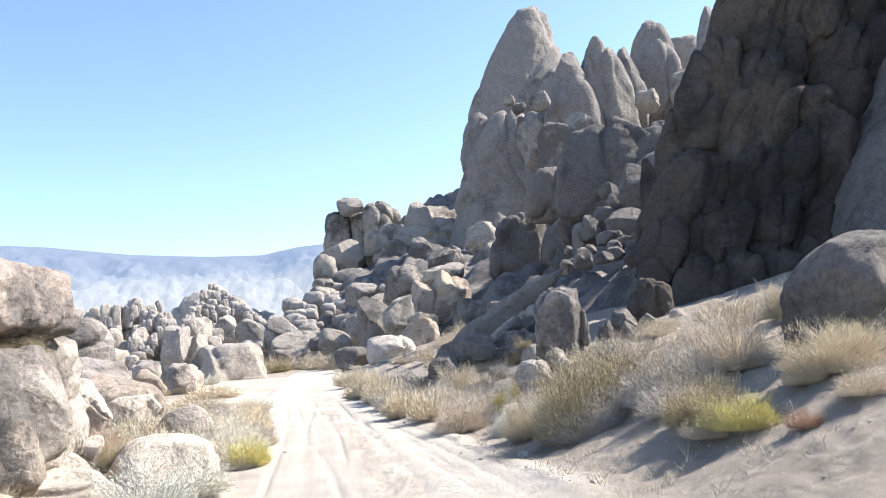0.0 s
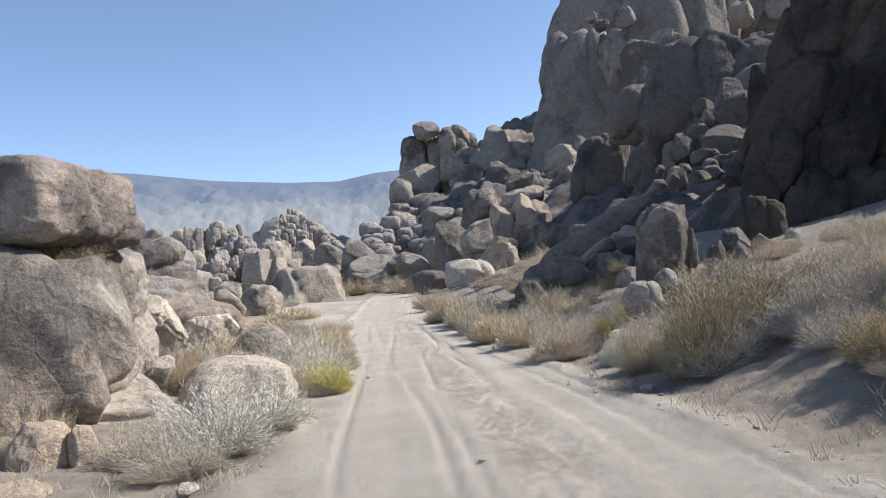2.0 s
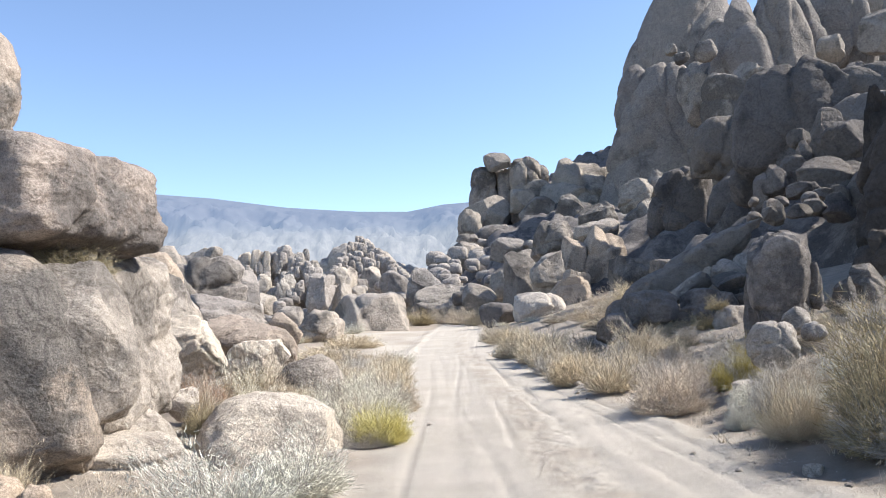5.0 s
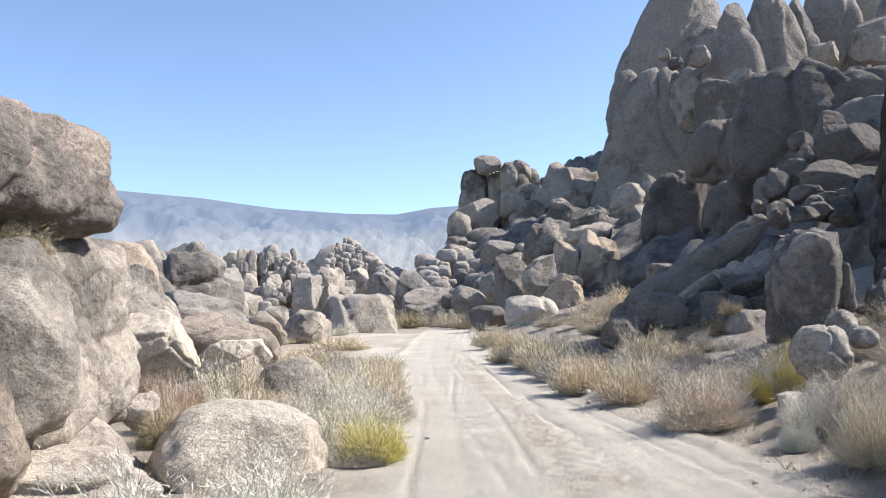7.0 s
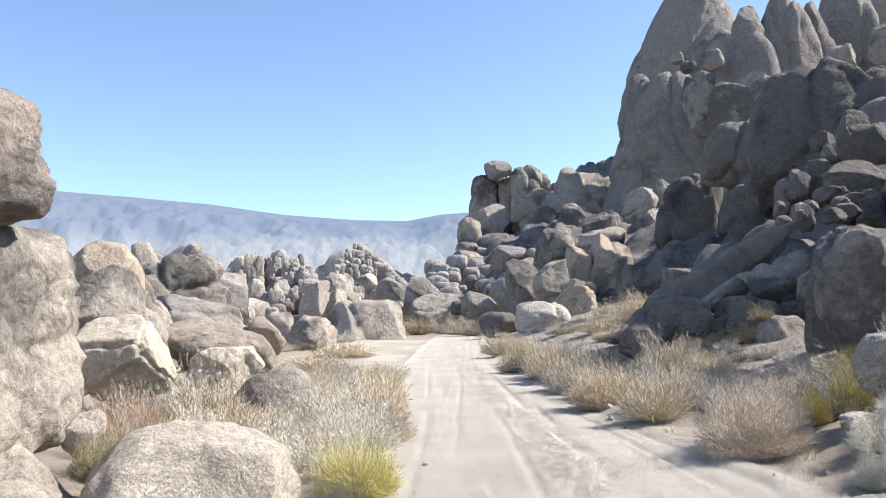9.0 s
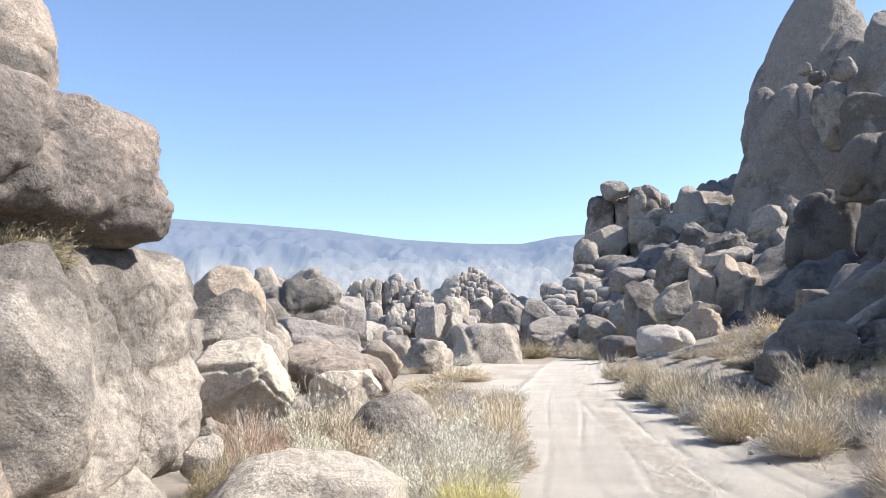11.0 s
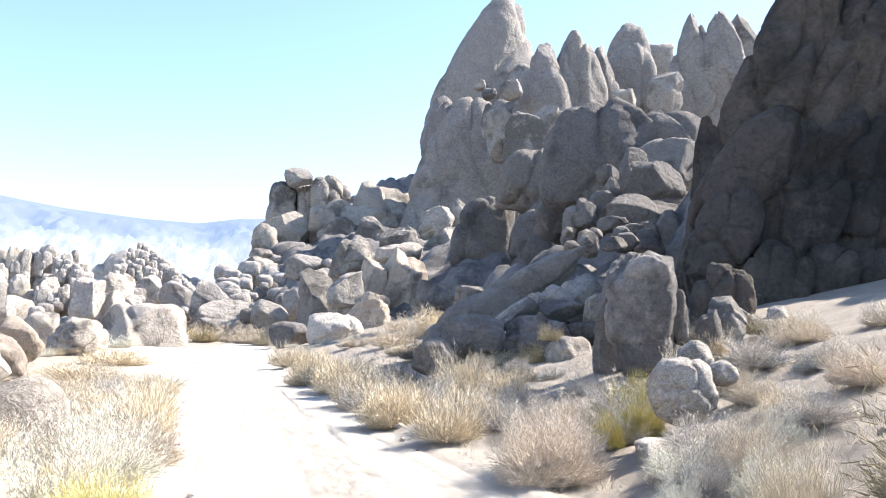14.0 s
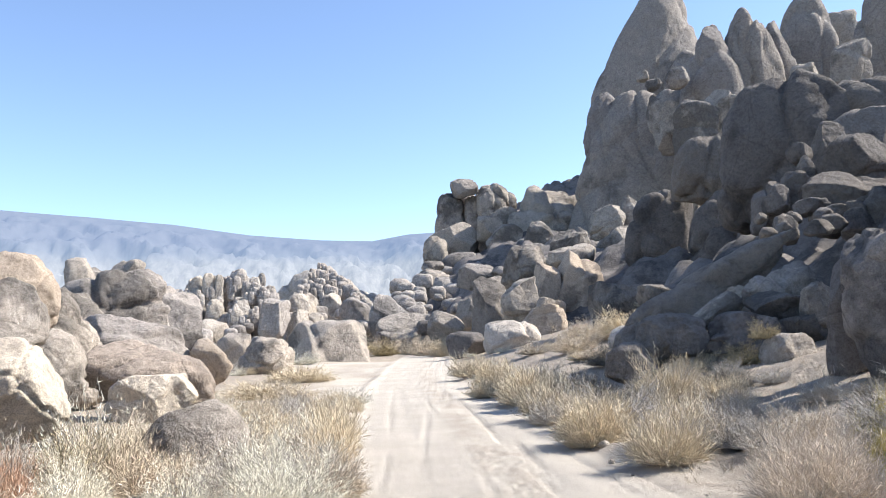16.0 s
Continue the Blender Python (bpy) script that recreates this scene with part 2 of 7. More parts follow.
def bank(x, y):
    """Height of the ground without its small relief."""
    c = road_middle(y)
    u = np.maximum(x - c - 2.3, 0)
    near = np.interp(y, [-10, 6, 12, 20, 40, 90, 200], [0.42, 0.42, 0.36, 0.26, 0.2, 0.24, 0.2])
    right = near * u * u / (u + 0.9)
    right = 9 * np.tanh(right / 9)
    v = np.maximum(c - 2.4 - x, 0)
    left = 4 * np.tanh(0.07 * v * v / (v + 1.5) / 4)
    far = np.hypot(x, y)
    fade = np.clip(1.6 - far / 400, 0, 1)
    rise = np.interp(y, [0, 25, 45, 70, 95, 130, 300], [0, 0, 0.25, 0.8, 1.6, 2.3, 2.6]) * (y < 3000)
    return (right + left) * fade + rise * np.clip(1.5 - far / 1500, 0, 1)


def ground_height(x, y):
    x, y = np.atleast_1d(np.asarray(x, float)), np.atleast_1d(np.asarray(y, float))
    z = bank(x, y)
    u = x - road_middle(y)
    p = np.stack([x, y, 0 * x], -1)
    off = np.clip((np.abs(u) - 1.9) / 0.8, 0, 1)
    z = z + off * (0.07 * layered(p * 0.55, 5, 3) + 0.035 * fuzz(p * 4.1, 9) + 0.015 * fuzz(p * 11.0, 10))
    z = z + (1 - off) * (0.012 * layered(p * 1.7, 21, 3) + 0.015 * fuzz(p * 0.4, 3))
    wob = 0.10 * fuzz(np.stack([y * 0.12, 0 * y, 0 * y], -1), 44)
    for k, depth in ((-0.85, 0.016), (0.75, 0.026), (1.35, 0.022)):
        rut = np.exp(-((u - k - wob) / 0.14) ** 2)
        z = z - (1 - off) * depth * rut * (0.75 + 0.25 * np.sin(y * 42 + u * 9))
    for k, seed in ((-1.25, 3), (-0.45, 9), (0.1, 4), (0.95, 6), (1.15, 8), (1.6, 2), (1.8, 5)):
        path = k + 0.28 * fuzz(np.stack([y * 0.09, 0 * y, 0 * y], -1), 80 + seed)
        z = z - (1 - off) * 0.026 * np.exp(-((u - path) / 0.055) ** 2) * np.clip(0.5 + fuzz(p * 0.3, seed), 0, 1)
    churn = np.exp(-((u - 0.45 - wob) / 0.42) ** 4) * (1 - off)
    z = z + churn * (0.005 * fuzz(p * (6, 4, 1), 91) + 0.018 * fuzz(p * (13, 10, 1), 92))
    z = z + 0.012 * np.exp(-((u + 0.05 - wob) / 0.28) ** 2) * (1 + 0.5 * fuzz(p * 5.0, 71)) * (1 - off)
    z = z + 0.06 * np.exp(-((np.abs(u) - 2.25) / 0.25) ** 2) * (1 + fuzz(p * 1.3, 31))
    return z


def axis(fine0, fine1, step, reach0, reach1):
    mid = list(np.arange(fine0, fine1, step))
    lo, hi, s = [fine0], [fine1], step
    while lo[-1] > reach0:
        s *= 1.22
        lo.append(lo[-1] - s)
    s = step
    while hi[-1] < reach1:
        s *= 1.10
        hi.append(hi[-1] + s)
    return np.array(lo[:0:-1] + mid + hi)


def build_ground():
    xs, ys = axis(-5.0, 7.0, 0.042, -3500, 3500), axis(6.5, 30.0, 0.065, -1500, 3500)
    gx, gy = np.meshgrid(xs, ys)
    z = ground_height(gx.ravel(), gy.ravel())
    co = np.stack([gx.ravel(), gy.ravel(), z], -1)
    nx, ny = len(xs), len(ys)
    a = (np.arange(ny - 1)[:, None] * nx + np.arange(nx - 1)).ravel()
    me = mesh_from("ground", co, np.stack([a, a + 1, a + nx + 1, a + nx], -1).tolist(), SAND)
    u = np.abs(co[:, 0] - road_middle(co[:, 1])) + 0.5 * layered(co * (0.8, 0.8, 0), 55, 3)
    lobe = (co[:, 0] > -2.4 - 0.235 * (co[:, 1] - 26)) & (co[:, 0] < -1) & (co[:, 1] > 26) & (co[:, 1] < 78)
    u = np.where(lobe, np.minimum(u, 1.9 + 0.5 * layered(co * (0.5, 0.5, 0), 57, 3)), u)
    v = co[:, 0] - road_middle(co[:, 1])
    churn = 0.75 * np.exp(-((v - 0.45) / 0.45) ** 4) * np.clip(0.6 + layered(co * (2.2, 1.1, 0), 58, 3), 0, 1)
    u = u + churn
    me.attributes.new("track", "FLOAT", "POINT").data.foreach_set("value", np.clip((2.7 - u) / 0.9, 0, 1) * (1 - 0.7 * churn))
    tagged(new("ground", me), "pale sandy desert ground with tyre ruts along the track", "ground", kind="structure")


build_ground()


# ---- mountains beyond the valley ----
def build_mountains():
    n, m = 520, 60
    ang = np.radians(np.linspace(-58, 50, n))
    deg = np.degrees(ang)
    crest = np.interp(deg, [-58, -40, -30, -24, -19, -14, -9, -5.5, -3, 0, 4, 10, 30, 50],
                      [500, 490, 470, 455, 437, 404, 384, 377, 394, 398, 404, 412, 412, 412])
    rows = []
    for k in range(m):
        s = k / (m - 1)
        r = 2200 + 900 * s
        x, y = r * np.sin(ang), r * np.cos(ang)
        p = np.stack([x, y, 0 * x], -1)
        q = np.stack([ang * 16 + 0.5 * s, 0 * ang + s * 4.5, 0 * ang], -1)
        ridge = 1 - np.abs(layered(q, 90, 6, 0.62))
        prof = 0.62 * (s / 0.45) ** 0.8 if s < 0.45 else 0.62 + 0.38 * ((s - 0.45) / 0.55) ** 0.9
        z = crest * 1.22 * prof + (ridge - 0.55) * 62 * np.sin(math.pi * min(1, s * 1.02)) ** 0.7
        rows.append(np.stack([x, y, z - 20], -1))
    co = np.concatenate(rows)
    a = (np.arange(m - 1)[:, None] * n + np.arange(n - 1)).ravel()
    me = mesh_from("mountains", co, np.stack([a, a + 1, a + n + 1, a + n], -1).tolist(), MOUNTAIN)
    tagged(new("backdrop_mountains", me), "long blue mountain range across the valley, haze painted as a glow", "mountains", kind="structure")


build_mountains()



def heap(x, y, size, seed):
    """Rounded rocks side by side, about that size: 0 between them, up to 1 on their tops."""
    cx, cy = np.floor(x / size).astype(np.int64), np.floor(y / size).astype(np.int64)
    best = np.full(x.shape, 9.0)
    tall = np.zeros(x.shape)
    for dx in (-1, 0, 1):
        for dy in (-1, 0, 1):
            ix, iy = cx + dx, cy + dy
            px = (ix + 0.5 + 0.38 * lattice(ix, iy, 0, seed)) * size
            py = (iy + 0.5 + 0.38 * lattice(ix, iy, 1, seed)) * size
            d = np.hypot(x - px, y - py) / size
            tall = np.where(d < best, 0.7 + 0.3 * lattice(ix, iy, 2, seed), tall)
            best = np.minimum(best, d)
    return tall * np.sqrt(np.clip(1 - (best / 0.72) ** 2, 0, 1))


def build_hillside():
    """The rocky slope that carries the boulders on the sunward side of the track."""
    xs = np.concatenate([np.arange(-40, 60, 0.8), np.arange(60, 200, 4.0), np.arange(200, 900, 40.0)])
    ys = np.concatenate([np.arange(24, 150, 0.8), np.arange(150, 340, 1.6), np.arange(340, 900, 40.0)])
    gx, gy = [a.ravel() for a in np.meshgrid(xs, ys)]
    # near y 24-44 an unseen rise is added behind the cliff, shading the ledge
    toe = np.interp(gy, [24, 44, 52, 60, 80, 110, 135, 160, 300], [18, 17.5, 11, 8.5, 7, 2, -7, -13, -18])
    steep = np.interp(gy, [24, 44, 54, 80, 140, 200], [2.4, 2.4, 0.7, 0.8, 1.2, 1.75])
    cap = np.interp(gy, [24, 44, 54, 80, 110, 140, 180, 210, 270, 340], [17, 17, 9, 10, 13, 17, 23, 28, 58, 60])
    s = gx - toe
    z = cap * np.tanh(np.maximum(s, 0) * steep / cap) + np.minimum(s, 0) * 0.6 + 0.25 + np.interp(gy, [25, 95, 130], [0, 1.2, 1.8])
    p = np.stack([gx, gy, 0 * gx], -1)
    z = z + np.clip(s / 4, 0, 1) * (1.3 * layered(p * 0.16, 61, 5, 0.6) + 0.5 * np.abs(fuzz(p * 0.45, 67)))
    deep = np.clip(s / 4, 0, 1) * (gy < 330)
    for size, seed in ((7.0, 3), (3.2, 8)):
        z = z + deep * 0.42 * size * (heap(gx, gy, size, seed) - 0.75)
    n = len(xs)
    a = (np.arange(len(ys) - 1)[:, None] * n + np.arange(n - 1)).ravel()
    # takes the shade-darkened granite of the dark boulders
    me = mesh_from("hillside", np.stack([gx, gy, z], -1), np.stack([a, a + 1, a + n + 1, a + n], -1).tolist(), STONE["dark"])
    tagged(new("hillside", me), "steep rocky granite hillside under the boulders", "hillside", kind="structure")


build_hillside()

# ---- boulders ----
KINDS = {
    "dark_dome": ("varnished", "big rounded gray boulder with dark varnish beside the track"),
    "pale_dome": ("wall", "rounded gray-tan boulder with a weathered face"),
    "wall": ("wall", "tall upright gray-tan granite wall rock"),
    "cap": ("capstone", "flat-bottomed tan caprock block resting on lower rock"),
    "base": ("pale", "pale fractured rock at the foot of the outcrop"),
    "chip": ("pale", "small pale wedge-shaped stone between rocks"),
    "pink": ("pink", "small rounded pinkish granite boulder on sand"),
    "mound": ("pale", "pale domed boulder with a dark side among brush"),
    "brown": ("brown", "brown weathered granite boulder with rough faces"),
    "gray": ("gray", "gray weathered granite boulder"),
    "pale": ("pale", "pale sunlit granite boulder"),
    "slope": ("gray", "large sloping slab of gray granite"),
    "low": ("gray", "low gray boulder half hidden by brush"),
    "dark": ("dark", "dark granite boulder with shade put into its colour"),
    "shade": ("painted_shade", "weathered granite block on the slope, shade put into its colour"),
    "column": ("gray", "upright jointed gray granite column"),
    "hump": ("ridge", "huge humped granite dome on the hillside"),
    "tower": ("ridge", "tall pointed granite tower on the skyline"),
    "spire": ("ridge", "jagged granite spire on the ridge"),
    "dome": ("painted_shade", "massive smooth granite dome, shade put into its colour"),
    "ledge": ("ridge", "long sloping granite ledge above jumbled blocks"),
    "stand": ("gray", "standing granite stone with a rough sunlit face"),
    "speckled": ("speckled", "rough speckled round granite boulder"),
    "cliff": ("cliff", "brown cliff mass with its shade put into a dark colour"),
    "cliffblock": ("cliff", "brown jointed block of the cliff, darkened for shade"),
    "crag": ("valley", "pale jagged crag of jointed granite"),
    "bank": ("gray", "gray boulder set in the sandy bank"),
    "whitestone": ("pale", "small white stone on the sand"),
}
COUNT = [0]


# how many joints cut a rock of a kind, and how they run: across, deep, up
JOINTS = {"cliff": (26, (1.5, 1.3, 0.5)), "dome": (6, (1.2, 1.2, 0.7)), "hump": (2, (1.3, 1.2, 0.55)), "tower": (3, (1.3, 1, 0.4)),
          "spire": (3, (1.4, 1, 0.4)), "slope": (14, (1, 1, 1)), "ledge": (9, (0.8, 1, 1.2)), "wall": (8, (1, 1, 0.9)),
          "base": (9, (1, 1, 1.2)), "stand": (7, (0.7, 0.8, 1.3)), "column": (4, (1, 1, 0.9)), "bank": (5, (1, 1, 1)), "crag": (46, (2.4, 1.7, 0.75)), "cliffblock": (5, (1.3, 1, 0.6)), "cap": (5, (0.8, 0.8, 1.5)), "crack": (1, (1, 1, 1))}


def cells(s, count, stretch, seed):
    """For points s: how near they lie to the joint between two blocks, and a number of the block."""
    rng = np.random.default_rng(seed)
    k = np.array(stretch)
    c = rng.uniform(-1, 1, (count, 3)) * np.abs(s).max(0)
    warp = np.stack([fuzz(s * 2.2 + 3 * j, seed + j) for j in range(3)], -1) * 0.12
    d = np.linalg.norm(((s + warp)[:, None] - c[None]) * k, axis=2)
    order = np.argsort(d, axis=1)[:, :2]
    near = np.take_along_axis(d, order, 1)
    return near[:, 1] - near[:, 0], rng.uniform(-1, 1, count)[order[:, 0]]


def boulder(key, x, y, z, w, d, h, yaw, lean, boxy, tip=0.0, skew=0.0, loose=None):
    """A weathered boulder about (x, y, z): w across, d deep, h high, turned by yaw and leaning sideways.
    tip: how far it narrows upwards; skew: how far its top lies to one side."""
    COUNT[0] += 1
    seed = COUNT[0] * 7
    if loose is not None:
        tip, boxy = min(tip, 0.12), boxy + 1.2
    rng = random.Random(seed)
    far = math.hypot(x, y)
    size = max(w, h)
    level = 6 if size / far > 0.21 else 5 if size / far > 0.045 else 4 if size / far > 0.012 else 3
    p, faces = ball(3 if loose is not None else level)
    half = np.array([w, d, h]) / 2
    q = p / (np.abs(p) ** boxy).sum(1, keepdims=True) ** (1 / boxy)
    # narrowing
    rise = np.clip((q[:, 2] + 1) / 2, 0, 1)
    slim = 1 - tip * rise ** 1.25
    q = np.stack([q[:, 0] * slim + skew * rise ** 1.25, q[:, 1] * (1 - 0.7 * tip * rise), q[:, 2]], -1)
    # broken faces
    blocky = loose is not None or key in ("wall", "cap", "cliffblock", "tower", "hump", "dome", "speckled", "crag", "column", "spire")
    upright = key in ("wall", "cap")
    rounded = key in ("mound", "pale_dome", "dark_dome", "pink", "low")
    for _ in range(5 if upright else rng.randint(9, 13) if blocky or rounded else rng.randint(12, 18)):
        n = np.array([rng.gauss(0, 1), rng.gauss(0, 1), rng.gauss(0, 0.12 if upright else 0.75)])
        n /= np.linalg.norm(n)
        reach = (rng.uniform(0.955, 0.99) if upright else rng.uniform(0.84, 0.97) if blocky else rng.uniform(0.7, 0.92) if rounded else rng.uniform(0.62, 0.93)) * (q @ n).max()
        over = np.maximum(q @ n - reach, 0)
        q = q - over[:, None] * n * (rng.uniform(0.8, 1.0) if blocky or rounded else 1.0)
    # joints, lumps and fine relief
    aspect = half / half.max()
    s = q * aspect
    count, stretch = JOINTS.get(key, (1 if rounded else rng.choice((2, 3, 4, 5, 7)), (1, 1, 1)))
    swell = 0
    if count > 1:
        gap, block = cells(s, count, stretch, seed)
        swell = -rng.uniform(0.07, 0.12) * (2.0 if key == "cliffblock" else 1.0) * np.exp(-gap / 0.035) - 0.05 * np.exp(-gap / 0.13) + 0.05 * block * np.clip(gap / 0.08, 0, 1)
    if key in ("hump", "dome", "tower", "slope", "crag", "cliff", "ledge", "spire", "column"):
        swell = swell - (0.03 if key in ("hump", "tower") else 0.08) * np.exp(-gap / 0.16)
        gap, block = cells(s, count * 5, stretch, seed + 3)
        swell = swell - 0.03 * np.exp(-gap / 0.03) - 0.025 * np.exp(-gap / 0.08) + 0.02 * block * np.clip(gap / 0.05, 0, 1)
    if upright or key == "tower":
        swell = swell * (0.55 if upright else 0.4)
    lump = layered(s * 1.5 + seed, seed, 3, 0.5)
    fine = layered(s * 7.0 + seed, seed + 5, 4 if level > 4 else 2, 0.6)
    ridge = np.abs(fuzz(s * 3.3 + seed, seed + 31))
    q = q * (1 + (0.025 if upright else 0.05 if key in ("hump", "dome") else 0.07 if blocky or rounded else 0.045) * lump + (0.022 if size > 6 else 0.03) * fine - (0.03 if size > 6 else 0.05) * ridge + swell)[:, None]
    span = (q.max(0) - q.min(0)) / 2
    q = (q - (q.max(0) + q.min(0)) / 2) / span * half
    mat, label = KINDS[key]
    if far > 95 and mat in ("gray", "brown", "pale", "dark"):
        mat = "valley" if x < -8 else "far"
    if loose is not None:
        m = pose(x, y, z, 0, 0, yaw) @ pose(0, 0, 0, 0, lean, 0)
        loose.append((q @ np.array(m.to_3x3()).T + np.array(m.translation), faces))
        return None
    me = mesh_from("boulder", q, faces, STONE[mat])
    ob = tagged(new("boulder", me), label, "boulder", group="granite boulders")
    ob.matrix_world = pose(x, y, z, 0, 0, yaw) @ pose(0, 0, 0, 0, lean, 0)
    return ob


RUBBLE = []


def rubble(*numbers):
    """One of the many small far blocks, which are joined into a field of them."""
    boulder(*numbers, loose=RUBBLE)


# the outcrop's upright wall and its caprock
boulder("wall", -6.75, 15.3, 1.62, 3.7, 2.9, 2.5, 1, 0, 9.0, 0.04, -0.02)
boulder("cap", -6.86, 14.38, 3.33, 4.1, 3.05, 1.36, -9, 0, 8.0, 0.05, -0.03)
boulder("wall", -11.2, 19.2, 2.3, 5.0, 4.6, 5.8, 10, 0, 3.6, 0.15, 0.0)
# left outcrop beside the road
boulder("dark_dome", -5.98, 13.27, 1.21, 2.43, 2.03, 3.02, 31, 4, 3.0, 0.25, -0.15)
boulder("pale_dome", -5.2, 13.55, 1.62, 1.6, 1.34, 1.9, 27, 4, 3.0, 0.3, -0.2)
boulder("base", -5.95, 14.6, 0.05, 3.7, 2.8, 1.8, 27, 4, 3.0, 0.1, 0)
boulder("chip", -5.01, 16.38, 0.65, 0.44, 0.35, 0.5, 21, 4, 3.0, 0.1, 0)
boulder("pink", -4.74, 11.25, 0.07, 0.73, 0.57, 0.98, 26, 5, 2.6, 0.1, 0)
boulder("pink", -4.27, 11.25, 0.1, 0.35, 0.32, 0.75, 23, 5, 2.6, 0.1, 0)
boulder("pink", -4.37, 9.79, -0.09, 0.8, 0.69, 0.58, 28, 5, 2.6, 0.1, 0)
boulder("mound", -3.5, 15.37, 0.16, 2.05, 1.75, 1.36, 16, 4, 2.8, 0.3, 0.1)
boulder("cap", -10.83, 19.19, 6.72, 3.06, 2.33, 2.87, 34, 4, 2.8, 0.1, -0.05)
# left cluster
boulder("brown", -10.67, 28.65, 3.31, 1.95, 1.7, 1.97, 26, 4, 2.6, 0.2, 0)
boulder("gray", -8.91, 24.75, 2.41, 1.81, 1.57, 1.81, 27, 4, 2.4, 0.18, 0)
boulder("pale", -6.86, 21.4, 1.35, 1.72, 1.49, 1.48, 26, 4, 2.3, 0.2, 0)
boulder("slope", -13.39, 40.25, 3.48, 4.08, 3.53, 3.67, 22, 4, 2.6, 0.35, 0.3)
boulder("gray", -14.03, 43.3, 5.03, 1.53, 1.36, 1.92, 21, 4, 3.6, 0.18, 0)
boulder("gray", -15.78, 43.14, 5.4, 1.38, 1.23, 1.45, 24, 4, 3.0, 0.18, 0)
boulder("gray", -11.12, 36.91, 1.95, 4.3, 3.32, 2.4, 20, 14, 2.8, 0.18, 0)
boulder("brown", -8.23, 30.23, 1.3, 3.3, 2.39, 1.7, 19, 17, 2.5, 0.2, 0)
boulder("pale", -7.09, 27.39, 0.94, 1.84, 1.21, 1.1, 19, 4, 2.5, 0.2, 0)
boulder("brown", -8.85, 37.34, 1.64, 1.45, 1.28, 1.61, 16, 4, 2.6, 0.2, 0)
boulder("low", -4.38, 21.59, 0.35, 1.65, 1.12, 1.61, 16, 4, 2.6, 0.5, 0.1)
boulder("gray", -11.64, 57.4, 1.57, 3.13, 2.76, 2.93, 13, 4, 2.6, 0.2, 0)
boulder("gray", -15.01, 62.94, 2.39, 2.24, 1.99, 2.36, 15, 4, 2.8, 0.18, 0)
boulder("gray", -11.57, 80.89, 1.77, 7.53, 6.57, 6.43, 9, 4, 2.8, 0.18, 0)
boulder("slope", -14.83, 37.78, 2.47, 4.74, 3.61, 4.07, 27, 3, 2.8, 0.3, 0.1)
boulder("slope", -17.35, 49.89, 3.93, 5.49, 4.22, 5.1, 23, 3, 2.8, 0.35, -0.1)
boulder("gray", -9.88, 28.18, 1.47, 2.07, 1.61, 2.2, 27, 3, 2.8, 0.2, 0)
boulder("gray", -9.74, 23.87, 1.28, 2.17, 1.67, 2.82, 31, 4, 2.8, 0.2, 0)
boulder("slope", -12.11, 33.58, 2.09, 3.35, 2.59, 3.53, 25, 4, 2.8, 0.2, 0)
boulder("gray", -21.03, 68.93, 4.84, 4.25, 3.33, 5.1, 19, 4, 2.8, 0.2, 0)
# valley rocks
boulder("gray", -19.46, 94.98, 5.39, 3.26, 2.9, 5.74, 12, 4, 2.8, 0.18, 0)
boulder("gray", -17.34, 96.88, 5.0, 2.47, 2.2, 4.01, 11, 4, 2.8, 0.18, 0)
boulder("pale", -15.96, 98.85, 5.11, 2.21, 1.97, 3.15, 10, 4, 2.8, 0.2, 0)
boulder("gray", -14.88, 127.71, 7.42, 4.98, 4.43, 5.65, 7, 4, 2.6, 0.18, 0)
boulder("gray", -9.81, 122.12, 6.29, 5.37, 4.76, 7.42, 5, 4, 2.8, 0.18, 0)
boulder("pale", -7.35, 115.3, 3.3, 7.99, 7.02, 7.69, 4, 4, 2.8, 0.2, 0)
boulder("gray", -20.05, 139.22, 9.01, 4.38, 3.9, 5.93, 8, 4, 2.6, 0.18, 0)
boulder("gray", -23.75, 133.98, 9.45, 4.39, 3.91, 4.83, 10, 4, 3.0, 0.18, 0)
boulder("gray", -37.75, 120.14, 9.31, 3.77, 3.36, 5.11, 18, 4, 3.4, 0.18, 0)
boulder("column", -35.69, 119.72, 9.74, 2.35, 2.1, 7.83, 17, 4, 4.0, 0.12, 0)
boulder("column", -33.7, 118.62, 9.51, 1.7, 1.53, 8.45, 17, 4, 4.0, 0.12, 0)
boulder("column", -32.22, 118.65, 9.33, 1.55, 1.39, 8.29, 16, 4, 4.0, 0.12, 0)
boulder("column", -31.96, 116.19, 7.41, 2.57, 2.3, 5.29, 16, 4, 4.0, 0.12, 0)
boulder("column", -30.47, 121.26, 9.62, 3.33, 2.97, 9.82, 15, 4, 4.0, 0.12, 0)
boulder("column", -27.86, 119.98, 9.03, 1.88, 1.68, 8.21, 14, 4, 4.0, 0.12, 0)
boulder("column", -27.19, 121.73, 10.34, 1.43, 1.28, 6.92, 13, 4, 4.0, 0.12, 0)
boulder("column", -26.61, 124.09, 9.15, 2.03, 1.81, 6.08, 13, 4, 3.0, 0.12, 0)
boulder("gray", -28.37, 115.53, 6.77, 3.0, 2.68, 6.0, 15, 4, 3.0, 0.18, 0)
boulder("gray", -29.44, 107.23, 4.69, 4.84, 4.29, 4.49, 16, 4, 2.6, 0.18, 0)
boulder("gray", -35.54, 112.98, 5.89, 5.14, 4.55, 4.77, 18, 4, 2.6, 0.18, 0)
